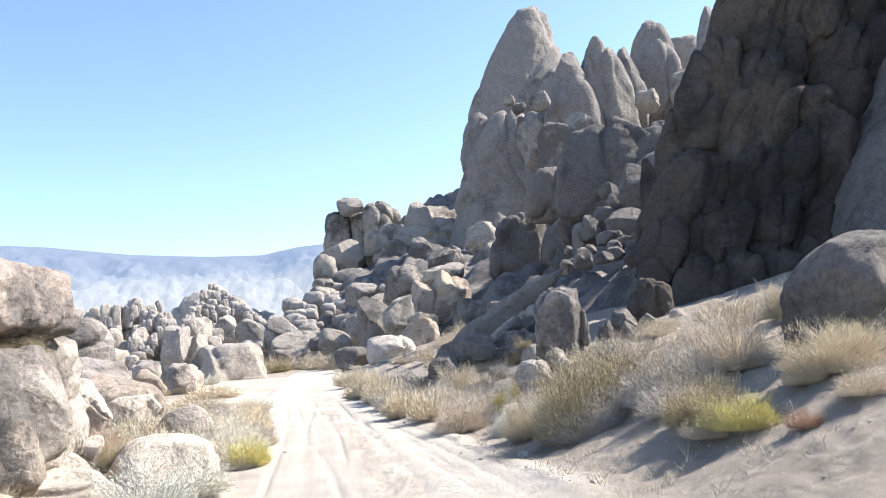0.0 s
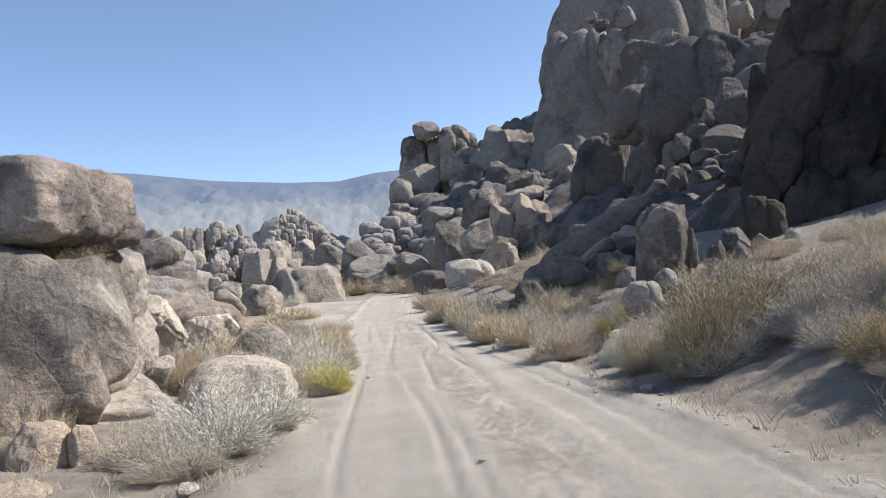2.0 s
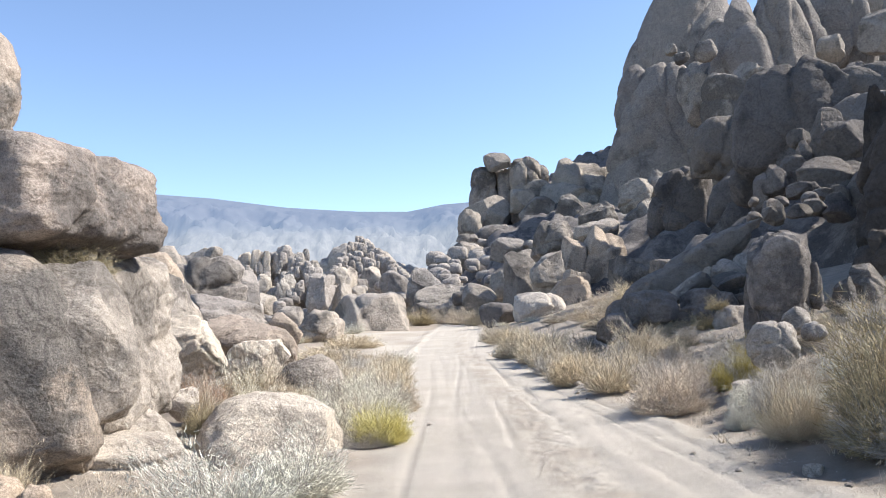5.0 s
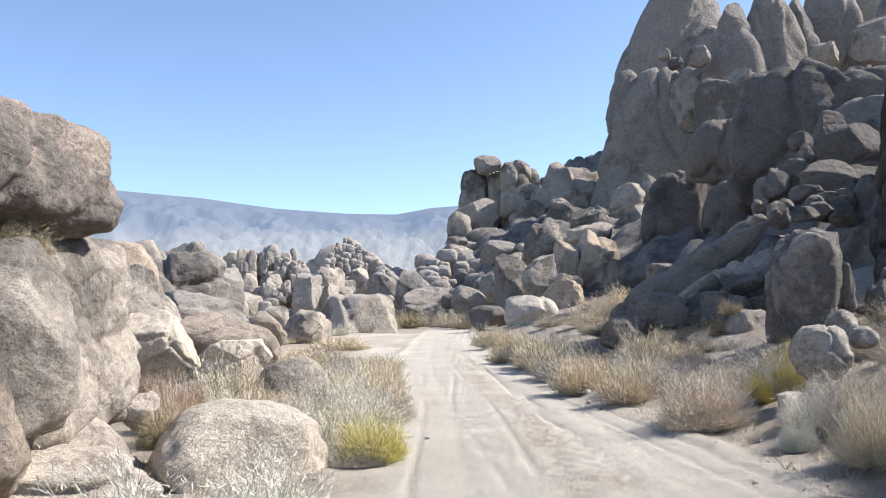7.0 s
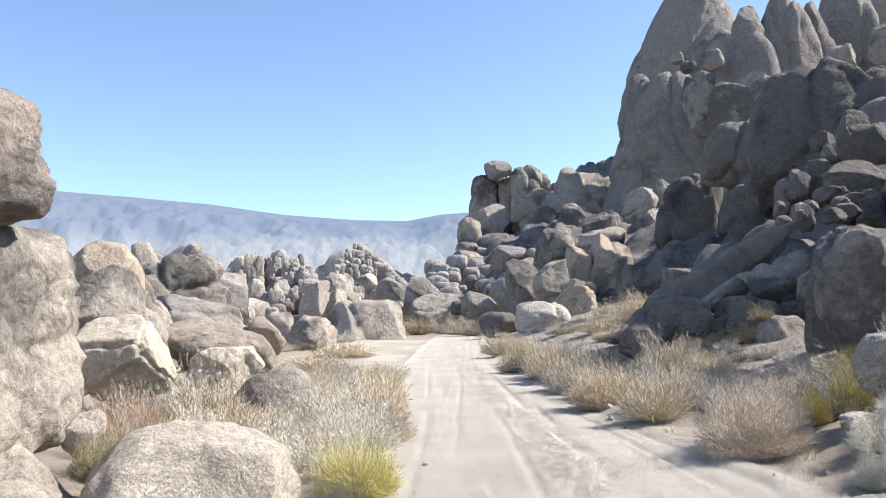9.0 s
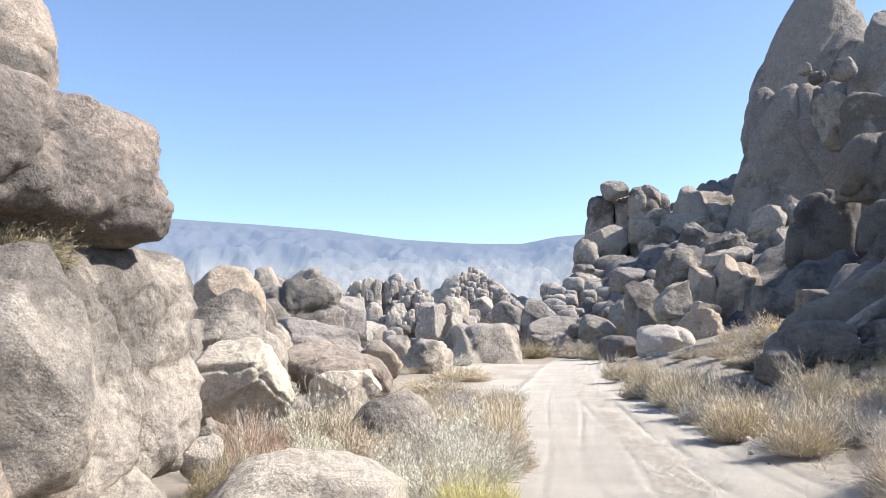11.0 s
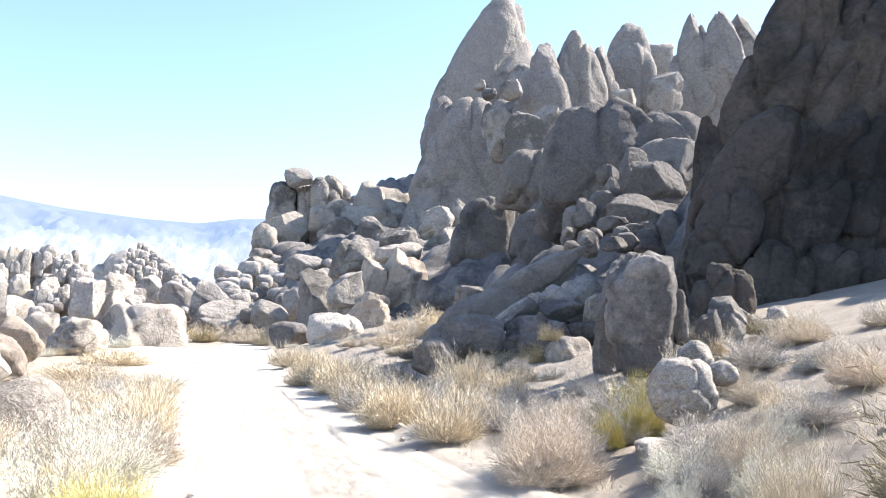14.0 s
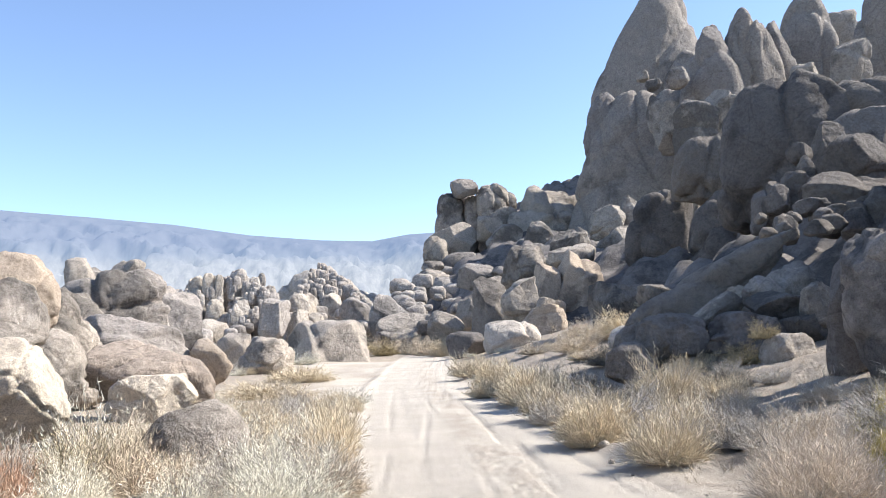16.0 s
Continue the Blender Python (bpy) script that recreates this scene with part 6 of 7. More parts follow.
rubble("column", -37.19, 255.66, 26.1, 1.91, 1.71, 4.86, 8, 4, 3.2, 0.3, 0)
rubble("column", -38.82, 247.81, 23.57, 1.85, 1.66, 2.85, 9, 4, 3.2, 0.3, 0)
rubble("column", -27.59, 238.83, 17.87, 1.77, 1.59, 4.67, 7, 4, 3.2, 0.3, 0)
rubble("column", -40.9, 243.77, 21.98, 1.48, 1.33, 3.3, 10, 4, 3.2, 0.3, 0)
rubble("column", -43.59, 237.11, 19.25, 2.08, 1.87, 3.21, 11, 4, 3.2, 0.3, 0)
rubble("column", -41.82, 260.93, 29.83, 1.42, 1.28, 3.02, 9, 4, 3.2, 0.3, 0)
rubble("column", -22.2, 225.39, 13.32, 1.51, 1.36, 2.57, 6, 4, 3.2, 0.3, 0)
rubble("column", -40.15, 225.53, 14.54, 1.52, 1.36, 3.49, 10, 4, 3.2, 0.3, 0)
rubble("column", -43.34, 253.1, 26.73, 1.2, 1.08, 1.89, 10, 4, 3.2, 0.3, 0)
rubble("column", -38.38, 251.74, 24.63, 1.88, 1.69, 4.1, 9, 4, 3.2, 0.3, 0)
rubble("column", -20.48, 219.86, 10.22, 1.76, 1.58, 4.12, 5, 4, 3.2, 0.3, 0)
rubble("column", -33.52, 246.4, 21.08, 2.16, 1.94, 5.5, 8, 4, 3.2, 0.3, 0)
rubble("column", -37.3, 236.33, 18.21, 1.59, 1.43, 3.67, 9, 4, 3.2, 0.3, 0)
rubble("column", -44.63, 214.87, 10.72, 2.02, 1.81, 3.61, 12, 4, 3.2, 0.3, 0)
rubble("column", -20.59, 221.41, 12.21, 1.04, 0.93, 1.48, 5, 4, 3.2, 0.3, 0)
rubble("column", -37.9, 228.67, 15.23, 1.85, 1.66, 3.69, 10, 4, 3.2, 0.3, 0)
rubble("column", -21.19, 224.34, 13.21, 1.2, 1.08, 2.26, 5, 4, 3.2, 0.3, 0)
rubble("column", -25.72, 118.64, 10.21, 1.01, 0.9, 1.93, 13, 4, 3.6, 0.15, 0)
rubble("column", -34.23, 120.18, 12.07, 1.26, 1.13, 2.44, 17, 4, 3.6, 0.15, 0)
rubble("column", -27.62, 119.42, 11.37, 0.94, 0.84, 1.4, 14, 4, 3.6, 0.15, 0)
rubble("column", -30.29, 118.38, 10.7, 0.93, 0.83, 1.7, 15, 4, 3.6, 0.15, 0)
rubble("column", -30.07, 120.37, 11.84, 1.26, 1.13, 2.99, 15, 4, 3.6, 0.15, 0)
rubble("column", -29.9, 118.21, 11.4, 0.62, 0.56, 1.0, 15, 4, 3.6, 0.15, 0)
rubble("column", -28.11, 117.52, 9.92, 0.84, 0.76, 1.92, 14, 4, 3.6, 0.15, 0)
rubble("column", -25.91, 116.81, 8.55, 0.99, 0.89, 2.43, 13, 4, 3.6, 0.15, 0)
rubble("column", -26.22, 118.63, 10.36, 1.08, 0.97, 2.63, 13, 4, 3.6, 0.15, 0)
rubble("column", -28.73, 119.51, 10.82, 1.17, 1.05, 3.44, 14, 4, 3.6, 0.15, 0)
rubble("column", -33.52, 113.54, 6.94, 0.59, 0.53, 1.55, 17, 4, 3.6, 0.15, 0)
rubble("column", -37.08, 116.29, 9.31, 1.06, 0.95, 2.81, 19, 4, 3.6, 0.15, 0)
rubble("column", -32.36, 120.18, 12.02, 1.02, 0.92, 2.28, 16, 4, 3.6, 0.15, 0)
rubble("column", -33.28, 118.22, 11.01, 0.93, 0.83, 1.93, 17, 4, 3.6, 0.15, 0)
rubble("column", -36.24, 115.32, 8.42, 0.75, 0.68, 2.26, 18, 4, 3.6, 0.15, 0)
rubble("column", -24.15, 114.04, 6.52, 0.81, 0.73, 1.92, 13, 4, 3.6, 0.15, 0)
rubble("column", -28.36, 119.5, 11.26, 1.25, 1.12, 1.87, 14, 4, 3.6, 0.15, 0)
rubble("column", -24.41, 116.06, 7.28, 1.13, 1.01, 2.86, 12, 4, 3.6, 0.15, 0)
rubble("column", -26.34, 117.55, 9.84, 0.69, 0.62, 1.23, 13, 4, 3.6, 0.15, 0)
rubble("column", -27.08, 113.93, 6.23, 0.74, 0.66, 1.7, 14, 4, 3.6, 0.15, 0)
rubble("column", -27.51, 118.47, 10.44, 0.77, 0.69, 2.16, 14, 4, 3.6, 0.15, 0)
rubble("column", -36.63, 116.32, 9.21, 1.06, 0.95, 2.35, 18, 4, 3.6, 0.15, 0)
rubble("column", -24.76, 116.81, 8.51, 0.84, 0.75, 1.59, 13, 4, 3.6, 0.15, 0)
rubble("column", -27.17, 119.35, 11.49, 0.7, 0.63, 1.4, 13, 4, 3.6, 0.15, 0)
rubble("column", -27.18, 118.49, 10.8, 0.93, 0.83, 1.55, 14, 4, 3.6, 0.15, 0)
rubble("column", -33.55, 113.72, 6.8, 1.11, 0.99, 2.0, 17, 4, 3.6, 0.15, 0)
rubble("column", -24.66, 116.76, 8.61, 0.68, 0.61, 1.52, 12, 4, 3.6, 0.15, 0)
rubble("column", -24.83, 117.88, 8.83, 1.15, 1.03, 3.53, 12, 4, 3.6, 0.15, 0)
rubble("column", -24.95, 115.11, 6.72, 1.19, 1.07, 2.01, 13, 4, 3.6, 0.15, 0)
rubble("column", -27.76, 113.91, 6.79, 0.96, 0.86, 1.4, 14, 4, 3.6, 0.15, 0)
rubble("column", -34.38, 117.23, 10.21, 0.84, 0.76, 2.45, 17, 4, 3.6, 0.15, 0)
rubble("column", -36.38, 118.25, 10.1, 1.08, 0.97, 3.4, 18, 4, 3.6, 0.15, 0)
rubble("column", -31.68, 117.55, 9.05, 1.07, 0.96, 2.91, 16, 4, 3.6, 0.15, 0)
rubble("column", -27.57, 119.5, 11.09, 1.09, 0.98, 2.58, 14, 4, 3.6, 0.15, 0)
rubble("column", -32.52, 115.47, 8.25, 0.68, 0.61, 2.11, 17, 4, 3.6, 0.15, 0)
rubble("column", -26.36, 115.05, 6.77, 1.19, 1.07, 2.24, 14, 4, 3.6, 0.15, 0)
rubble("column", -29.41, 114.8, 7.23, 0.97, 0.87, 2.61, 15, 4, 3.6, 0.15, 0)
rubble("column", -35.84, 113.38, 7.53, 0.59, 0.53, 1.4, 19, 4, 3.6, 0.15, 0)
rubble("column", -37.5, 115.16, 9.17, 0.68, 0.61, 1.35, 19, 4, 3.6, 0.15, 0)
rubble("column", -35.92, 114.56, 7.02, 0.97, 0.87, 2.68, 18, 4, 3.6, 0.15, 0)
rubble("column", -26.56, 115.88, 7.64, 0.98, 0.88, 2.41, 14, 4, 3.6, 0.15, 0)
rubble("column", -27.46, 117.57, 9.95, 0.92, 0.83, 1.92, 14, 4, 3.6, 0.15, 0)
rubble("column", -37.95, 116.25, 9.18, 0.99, 0.89, 2.28, 19, 4, 3.6, 0.15, 0)
rubble("column", -33.09, 120.01, 12.41, 0.71, 0.64, 2.2, 16, 4, 3.6, 0.15, 0)
rubble("column", -27.33, 118.74, 9.67, 1.32, 1.18, 3.1, 14, 4, 3.6, 0.15, 0)
rubble("column", -28.27, 119.57, 10.91, 1.33, 1.19, 2.89, 14, 4, 3.6, 0.15, 0)
rubble("column", -36.49, 116.99, 10.92, 0.61, 0.55, 1.0, 18, 4, 3.6, 0.15, 0)
rubble("column", -26.79, 114.79, 7.65, 0.75, 0.67, 1.56, 14, 4, 3.6, 0.15, 0)
rubble("column", -25.51, 117.87, 9.07, 1.3, 1.17, 3.61, 13, 4, 3.6, 0.15, 0)
rubble("column", -32.9, 118.25, 10.91, 0.93, 0.83, 1.93, 16, 4, 3.6, 0.15, 0)
rubble("column", -28.28, 116.8, 8.67, 1.29, 1.16, 2.2, 14, 4, 3.6, 0.15, 0)
rubble("column", -34.17, 117.46, 9.17, 1.15, 1.03, 3.76, 17, 4, 3.6, 0.15, 0)
rubble("column", -27.16, 119.56, 10.95, 1.17, 1.05, 2.19, 13, 4, 3.6, 0.15, 0)
rubble("column", -33.02, 119.94, 12.8, 0.63, 0.57, 1.42, 16, 4, 3.6, 0.15, 0)
rubble("column", -25.9, 117.53, 10.0, 0.61, 0.55, 1.76, 13, 4, 3.6, 0.15, 0)
# blocks along the foot of the cliff
boulder("cliffblock", 11.25, 29.43, 2.65, 1.79, 1.4, 2.17, -31, 5, 3.2, 0.15, 0)
boulder("bank", 9.96, 26.39, 1.89, 0.78, 0.62, 0.89, -32, 0, 2.8, 0.2, 0)
boulder("bank", 11.15, 26.68, 2.07, 0.71, 0.57, 0.71, -34, 0, 2.8, 0.2, 0)
boulder("whitestone", 3.32, 17.4, float(ground_height(3.32, 17.4)[0]) + 0.1, 0.42, 0.34, 0.3, 20, 0, 2.8)



def join_rubble():
    co, fs, at = [], [], 0
    for q, faces in RUBBLE:
        co.append(q)
        fs.extend([[i + at for i in f] for f in faces])
        at += len(q)
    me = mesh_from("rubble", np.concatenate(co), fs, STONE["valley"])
    tagged(new("rubble", me), "distant jumble of jagged granite blocks and columns", "rubble", kind="stuff")


join_rubble()


# ---- shrubs ----
def sprig(verts, faces, a, way, length, width, rng, bend, segs):
    side = np.cross(way, (rng.gauss(0, 1), rng.gauss(0, 1), rng.gauss(0, 0.3)))
    side /= np.linalg.norm(side) + 1e-9
    start = len(verts)
    p, v = np.array(a, float), np.array(way, float)
    for k in range(segs + 1):
        wd = width * (1 - 0.85 * k / segs)
        verts.append((p - side * wd).tolist())
        verts.append((p + side * wd).tolist())
        v = v + np.array((rng.gauss(0, bend), rng.gauss(0, bend), rng.gauss(0, bend) * 0.6))
        v /= np.linalg.norm(v)
        p = p + v * length / segs
    for k in range(segs):
        i = start + 2 * k
        faces.append((i, i + 1, i + 3, i + 2))


def shrub_meshes(kind, seed, near):
    """Two meshes of a shrub one metre across and one high: woody stems, and fine twigs, blades or leaves."""
    rng = random.Random(seed)
    stems, sf, fine, ff = [], [], [], []
    upright = {"tan": 0.58, "pink": 0.5, "yellow": 0.65, "mustard": 0.6, "red": 0.6}.get(kind, 0.4)
    lobes = [(rng.uniform(0, 6.28), rng.uniform(0.75, 1.12)) for _ in range(5)]
    many, each, wide = (450, 26, 1.0) if near else (300, 18, 1.7)
    if kind in ("olive", "yellow", "mustard"):
        many = int(many * 1.6)
    for k in range(many):
        a = rng.uniform(0, 2 * math.pi)
        r = 0.12 * math.sqrt(rng.random())
        out = rng.random() ** 0.6
        way = np.array((math.cos(a) * out, math.sin(a) * out, upright * rng.uniform(0.7, 1.5) * (1.25 - out) + 0.12))
        way /= np.linalg.norm(way)
        lobe = max(0.72, sum(g * max(0, math.cos(a - b)) ** 4 for b, g in lobes))
        reach = rng.uniform(0.6, 1.0) * min(lobe, 1.1) / max(abs(way[2]) / 0.98, math.hypot(way[0], way[1]) / 0.5, 0.5) * 0.86
        base = (r * math.cos(a), r * math.sin(a), 0.0)
        sprig(stems, sf, base, way, reach, 0.0035 * wide, rng, 0.10, 3)
        for j in range(each):
            u = rng.uniform(0.3, 1.0)
            at = np.array(base) + way * reach * u + np.array((rng.gauss(0, 0.03), rng.gauss(0, 0.03), rng.gauss(0, 0.02)))
            w2 = way + np.array((rng.gauss(0, 0.55), rng.gauss(0, 0.55), rng.gauss(0.12, 0.45)))
            w2 /= np.linalg.norm(w2)
            if kind in ("sage", "olive"):
                sprig(fine, ff, at, w2, rng.uniform(0.03, 0.085), 0.0034 * wide, rng, 0.2, 1)
            elif kind in ("tan", "red", "yellow", "mustard"):
                sprig(fine, ff, at, w2 * (0.7, 0.7, 1.2), rng.uniform(0.07, 0.15), 0.0024 * wide, rng, 0.12, 1)
            else:
                sprig(fine, ff, at, w2, rng.uniform(0.045, 0.11), 0.0024 * wide, rng, 0.22, 1)
    fine = [(v[0], v[1], max(v[2], 0.005)) for v in fine]
    wood = LEAF["dark" if kind in ("olive", "dark") else "gray" if kind in ("sage", "yellow", "mustard", "gray") else "dry"]
    return mesh_from("stems", stems, sf, wood, False), mesh_from("foliage", fine, ff, LEAF[kind], False)


SHRUBS = {
    "sage": "pale gray-green sagebrush on sand",
    "gray": "gray leafless twiggy desert shrub",
    "tan": "dry straw-coloured grass clump on sand",
    "dry": "dry tan brittle desert shrub on sand",
    "pink": "large rounded dry pinkish-tan shrub beside the track",
    "olive": "olive-tan bushy desert shrub in leaf",
    "yellow": "yellow-green rabbitbrush clump beside rocks",
    "mustard": "olive-mustard rabbitbrush in faded bloom among rocks",
    "red": "small rust-red dry buckwheat clump",
    "dark": "leafless shrub in rock shade, its twigs coloured darker for it",
}
MODELS, TURN = {}, random.Random(3)


def shrub(kind, x, y, z, w, h):
    """A shrub rooted at (x, y), or on the rock there, w across and h high."""
    ground = float(ground_height(x, y)[0])
    hit, place, _, _, _, _ = scene.ray_cast(DEPS, Vector((x, y, z + 0.7 * h)), Vector((0, 0, -1)))
    root = place.z if hit else ground
    h = max(0.7 * h, min(1.25 * h, z + h - root))
    turn = TURN.uniform(0, 360)
    m = pose(x, y, root - 0.02 * h, 0, 0, turn) @ Matrix.Diagonal((w * 1.08, w * 1.08, h * 1.05, 1))
    near = math.hypot(x, y - 11) < 10.0
    pick = (kind, TURN.randrange(2), near)
    if pick in MODELS:
        first = MODELS[pick].scale
        copy_thing(MODELS[pick], m @ Matrix.Diagonal((1 / first[0], 1 / first[1], 1 / first[2], 1)))
        return
    wood, leaf = shrub_meshes(kind, sum(map(ord, kind)) + pick[1], near)
    ob = new("shrub")
    new("wood", wood).parent = ob
    new("foliage", leaf).parent = ob
    tagged(ob, SHRUBS[kind], "shrub", group="desert shrubs")
    ob.matrix_basis = m
    MODELS[pick] = ob


bpy.context.view_layer.update()
DEPS = bpy.context.evaluated_depsgraph_get()
shrub("sage", -2.8, 11.43, -0.47, 1.36, 1.36)
shrub("sage", -2.35, 12.32, -0.45, 1.13, 0.99)
shrub("dry", -3.59, 10.95, -0.39, 0.92, 0.92)
shrub("dry", -2.9, 10.34, -0.52, 1.03, 0.8)
shrub("yellow", -2.08, 16.05, -0.1, 0.88, 0.73)
shrub("gray", -2.24, 15.74, -0.16, 0.64, 0.54)
shrub("sage", -2.56, 18.82, 0.04, 1.15, 0.89)
shrub("tan", -2.78, 22.83, 0.05, 0.87, 0.92)
shrub("dry", -2.72, 17.32, -0.11, 0.66, 0.84)
shrub("sage", -3.26, 24.2, 0.0, 1.4, 0.92)
shrub("gray", -3.44, 20.2, -0.32, 1.2, 1.2)
shrub("sage", -2.85, 20.94, -0.41, 1.27, 1.1)
shrub("gray", -4.33, 22.64, 0.05, 0.97, 0.97)
shrub("sage", -2.58, 19.14, -0.39, 0.72, 0.79)
shrub("dry", -4.64, 20.15, -0.33, 1.2, 1.2)
shrub("red", -5.41, 18.74, 0.32, 0.99, 0.81)
shrub("olive", -5.19, 19.74, 0.46, 0.86, 0.78)
shrub("sage", -5.74, 21.55, 0.27, 1.17, 1.35)
shrub("gray", -5.97, 19.89, 0.65, 0.87, 0.87)
shrub("dry", -6.31, 22.96, 0.92, 0.6, 0.6)
shrub("olive", -6.04, 13.67, 2.49, 0.71, 0.55)
shrub("olive", -5.37, 13.95, 1.87, 0.87, 0.79)
shrub("tan", -4.97, 11.75, 0.52, 0.79, 0.56)
shrub("dry", -4.78, 17.08, 0.51, 0.79, 0.84)
shrub("olive", -4.38, 15.42, 0.09, 0.49, 0.81)
shrub("tan", -5.12, 20.68, 0.5, 1.18, 0.83)
shrub("tan", -7.23, 38.64, 0.06, 3.13, 1.04)
shrub("tan", -8.52, 50.73, -0.35, 4.09, 1.46)
shrub("olive", -8.54, 93.0, 0.09, 3.62, 3.21)
shrub("gray", -10.34, 86.86, 0.24, 4.06, 2.28)
shrub("tan", -11.61, 76.77, -0.03, 3.31, 1.89)
shrub("sage", -12.52, 72.68, 0.16, 2.67, 2.0)
shrub("tan", -0.13, 48.72, -0.07, 1.96, 1.87)
shrub("tan", 0.54, 42.71, -0.07, 1.63, 1.7)
shrub("tan", 0.92, 32.68, -0.15, 1.45, 1.23)
shrub("dry", 1.76, 36.74, -0.27, 1.56, 1.46)
shrub("gray", 1.02, 27.66, -0.16, 1.02, 1.02)
shrub("tan", 1.4, 24.15, -0.12, 1.46, 1.05)
shrub("tan", 1.77, 25.66, -0.04, 0.92, 0.99)
shrub("gray", 2.27, 22.87, -0.09, 1.09, 0.95)
shrub("dry", 3.09, 24.2, 0.03, 0.97, 0.79)
shrub("pink", 2.08, 17.63, -0.04, 1.07, 0.99)
shrub("pink", 2.72, 18.26, -0.06, 0.97, 0.93)
shrub("gray", 3.49, 18.87, 0.24, 0.81, 0.61)
shrub("gray", 4.09, 19.66, 0.65, 1.45, 0.75)
shrub("mustard", 3.5, 19.32, 0.73, 0.53, 0.4)
shrub("mustard", 4.05, 19.65, 0.74, 0.72, 0.63)
shrub("gray", 3.08, 15.85, 0.04, 0.51, 0.83)
shrub("dry", 3.78, 16.28, 0.08, 0.8, 0.97)
shrub("sage", 2.71, 15.63, 0.08, 0.44, 0.56)
shrub("tan", 8.27, 52.93, 1.43, 3.2, 2.4)
shrub("dry", 5.09, 50.87, 0.63, 2.45, 2.14)
shrub("dry", 6.8, 54.94, 0.83, 2.33, 2.33)
shrub("dry", 3.62, 56.88, 0.25, 2.43, 1.56)
shrub("dark", 4.63, 39.83, 0.24, 2.06, 1.6)
shrub("dark", 4.77, 33.77, 0.53, 2.06, 1.41)
shrub("dark", 2.66, 32.71, 0.28, 1.45, 0.99)
shrub("dry", 5.08, 44.82, 0.72, 1.58, 1.06)
shrub("tan", -2.01, 86.73, 1.18, 2.78, 2.22)
shrub("dry", -5.67, 98.55, 2.22, 3.84, 2.24)
shrub("dry", -8.82, 101.49, 1.71, 4.62, 2.31)
shrub("dry", -3.54, 91.63, 1.81, 3.54, 2.36)
shrub("olive", 3.94, 13.37, 0.05, 1.63, 1.79)
shrub("olive", 3.25, 12.81, 0.1, 1.07, 1.43)
shrub("gray", 3.37, 12.61, -0.21, 1.25, 1.17)
shrub("olive", 4.64, 13.73, 0.28, 1.64, 1.46)
shrub("gray", 4.62, 12.55, -0.18, 1.4, 1.32)
shrub("gray", 5.16, 11.92, -0.24, 1.03, 1.36)
shrub("pink", 5.5, 12.7, 0.11, 1.03, 1.19)
shrub("dry", 5.7, 11.7, -0.34, 1.16, 1.59)
shrub("tan", 4.37, 11.35, 0.06, 0.38, 0.45)
shrub("dry", 3.06, 14.42, 0.13, 0.63, 0.63)
shrub("sage", 3.23, 16.6, -0.13, 0.8, 0.69)
shrub("sage", 3.58, 15.52, 0.03, 0.65, 0.7)
shrub("yellow", 4.35, 9.03, -0.02, 0.87, 0.64)
shrub("yellow", 6.25, 9.9, 0.78, 0.56, 0.65)
shrub("tan", 5.36, 9.29, 0.1, 0.67, 0.73)
shrub("tan", 6.09, 9.4, 0.13, 0.82, 0.68)
shrub("dry", 5.27, 8.02, -0.21, 0.81, 0.63)
shrub("red", 4.55, 8.0, -0.18, 0.41, 0.33)
shrub("tan", 8.43, 17.26, 1.47, 1.25, 0.94)
shrub("dry", 7.79, 15.85, 1.26, 0.86, 0.63)
shrub("tan", 8.27, 14.71, 1.72, 1.02, 0.86)
shrub("tan", 8.05, 12.65, 2.19, 0.7, 0.61)
shrub("olive", 8.12, 14.24, 1.55, 0.52, 0.57)
shrub("tan", 6.58, 15.5, 1.16, 0.89, 0.67)
shrub("dry", 5.48, 14.64, 1.06, 0.94, 0.63)
shrub("tan", 4.52, 10.77, 0.49, 0.46, 0.46)
shrub("dark", 8.19, 25.45, 1.46, 0.71, 0.83)
shrub("dry", 5.3, 18.47, 0.39, 0.73, 0.73)
shrub("dry", 7.18, 21.59, 0.96, 1.08, 0.63)
shrub("tan", 5.0, 17.49, 0.4, 0.72, 0.6)
shrub("dry", 9.44, 24.32, 1.03, 1.33, 0.67)
shrub("gray", 5.76, 20.29, 0.71, 1.04, 0.56)
shrub("olive", 6.28, 29.28, 1.56, 0.71, 0.57)
shrub("olive", 5.96, 29.9, 1.13, 0.88, 0.58)
shrub("tan", 13.32, 68.35, 3.16, 3.33, 1.67)
shrub("dry", 7.84, 64.27, 1.5, 3.44, 2.29)
shrub("tan", 4.97, 30.79, 0.28, 1.17, 0.83)
shrub("tan", 0.15, 36.67, -0.21, 1.46, 1.25)
shrub("sage", -2.83, 22.73, -0.14, 0.88, 0.83)
shrub("tan", -5.34, 28.62, 0.32, 1.25, 0.76)
shrub("dry", -5.67, 23.59, 0.11, 0.94, 0.94)
shrub("sage", -3.12, 19.78, 0.11, 0.88, 0.89)
shrub("gray", -2.47, 20.4, 0.05, 0.93, 0.93)
shrub("sage", -3.6, 23.77, 0.42, 0.99, 0.72)
shrub("tan", -3.06, 25.31, 0.25, 1.01, 0.81)
shrub("sage", -4.84, 19.15, 0.19, 0.82, 0.82)
shrub("dry", -6.04, 20.13, 1.08, 0.53, 0.66)
shrub("olive", -5.7, 20.69, 0.68, 0.69, 0.63)
shrub("sage", -3.6, 18.55, 0.24, 0.81, 0.7)
shrub("dry", -5.75, 22.2, 0.75, 1.04, 0.96)
shrub("dry", -3.96, 17.7, -0.01, 0.88, 0.73)
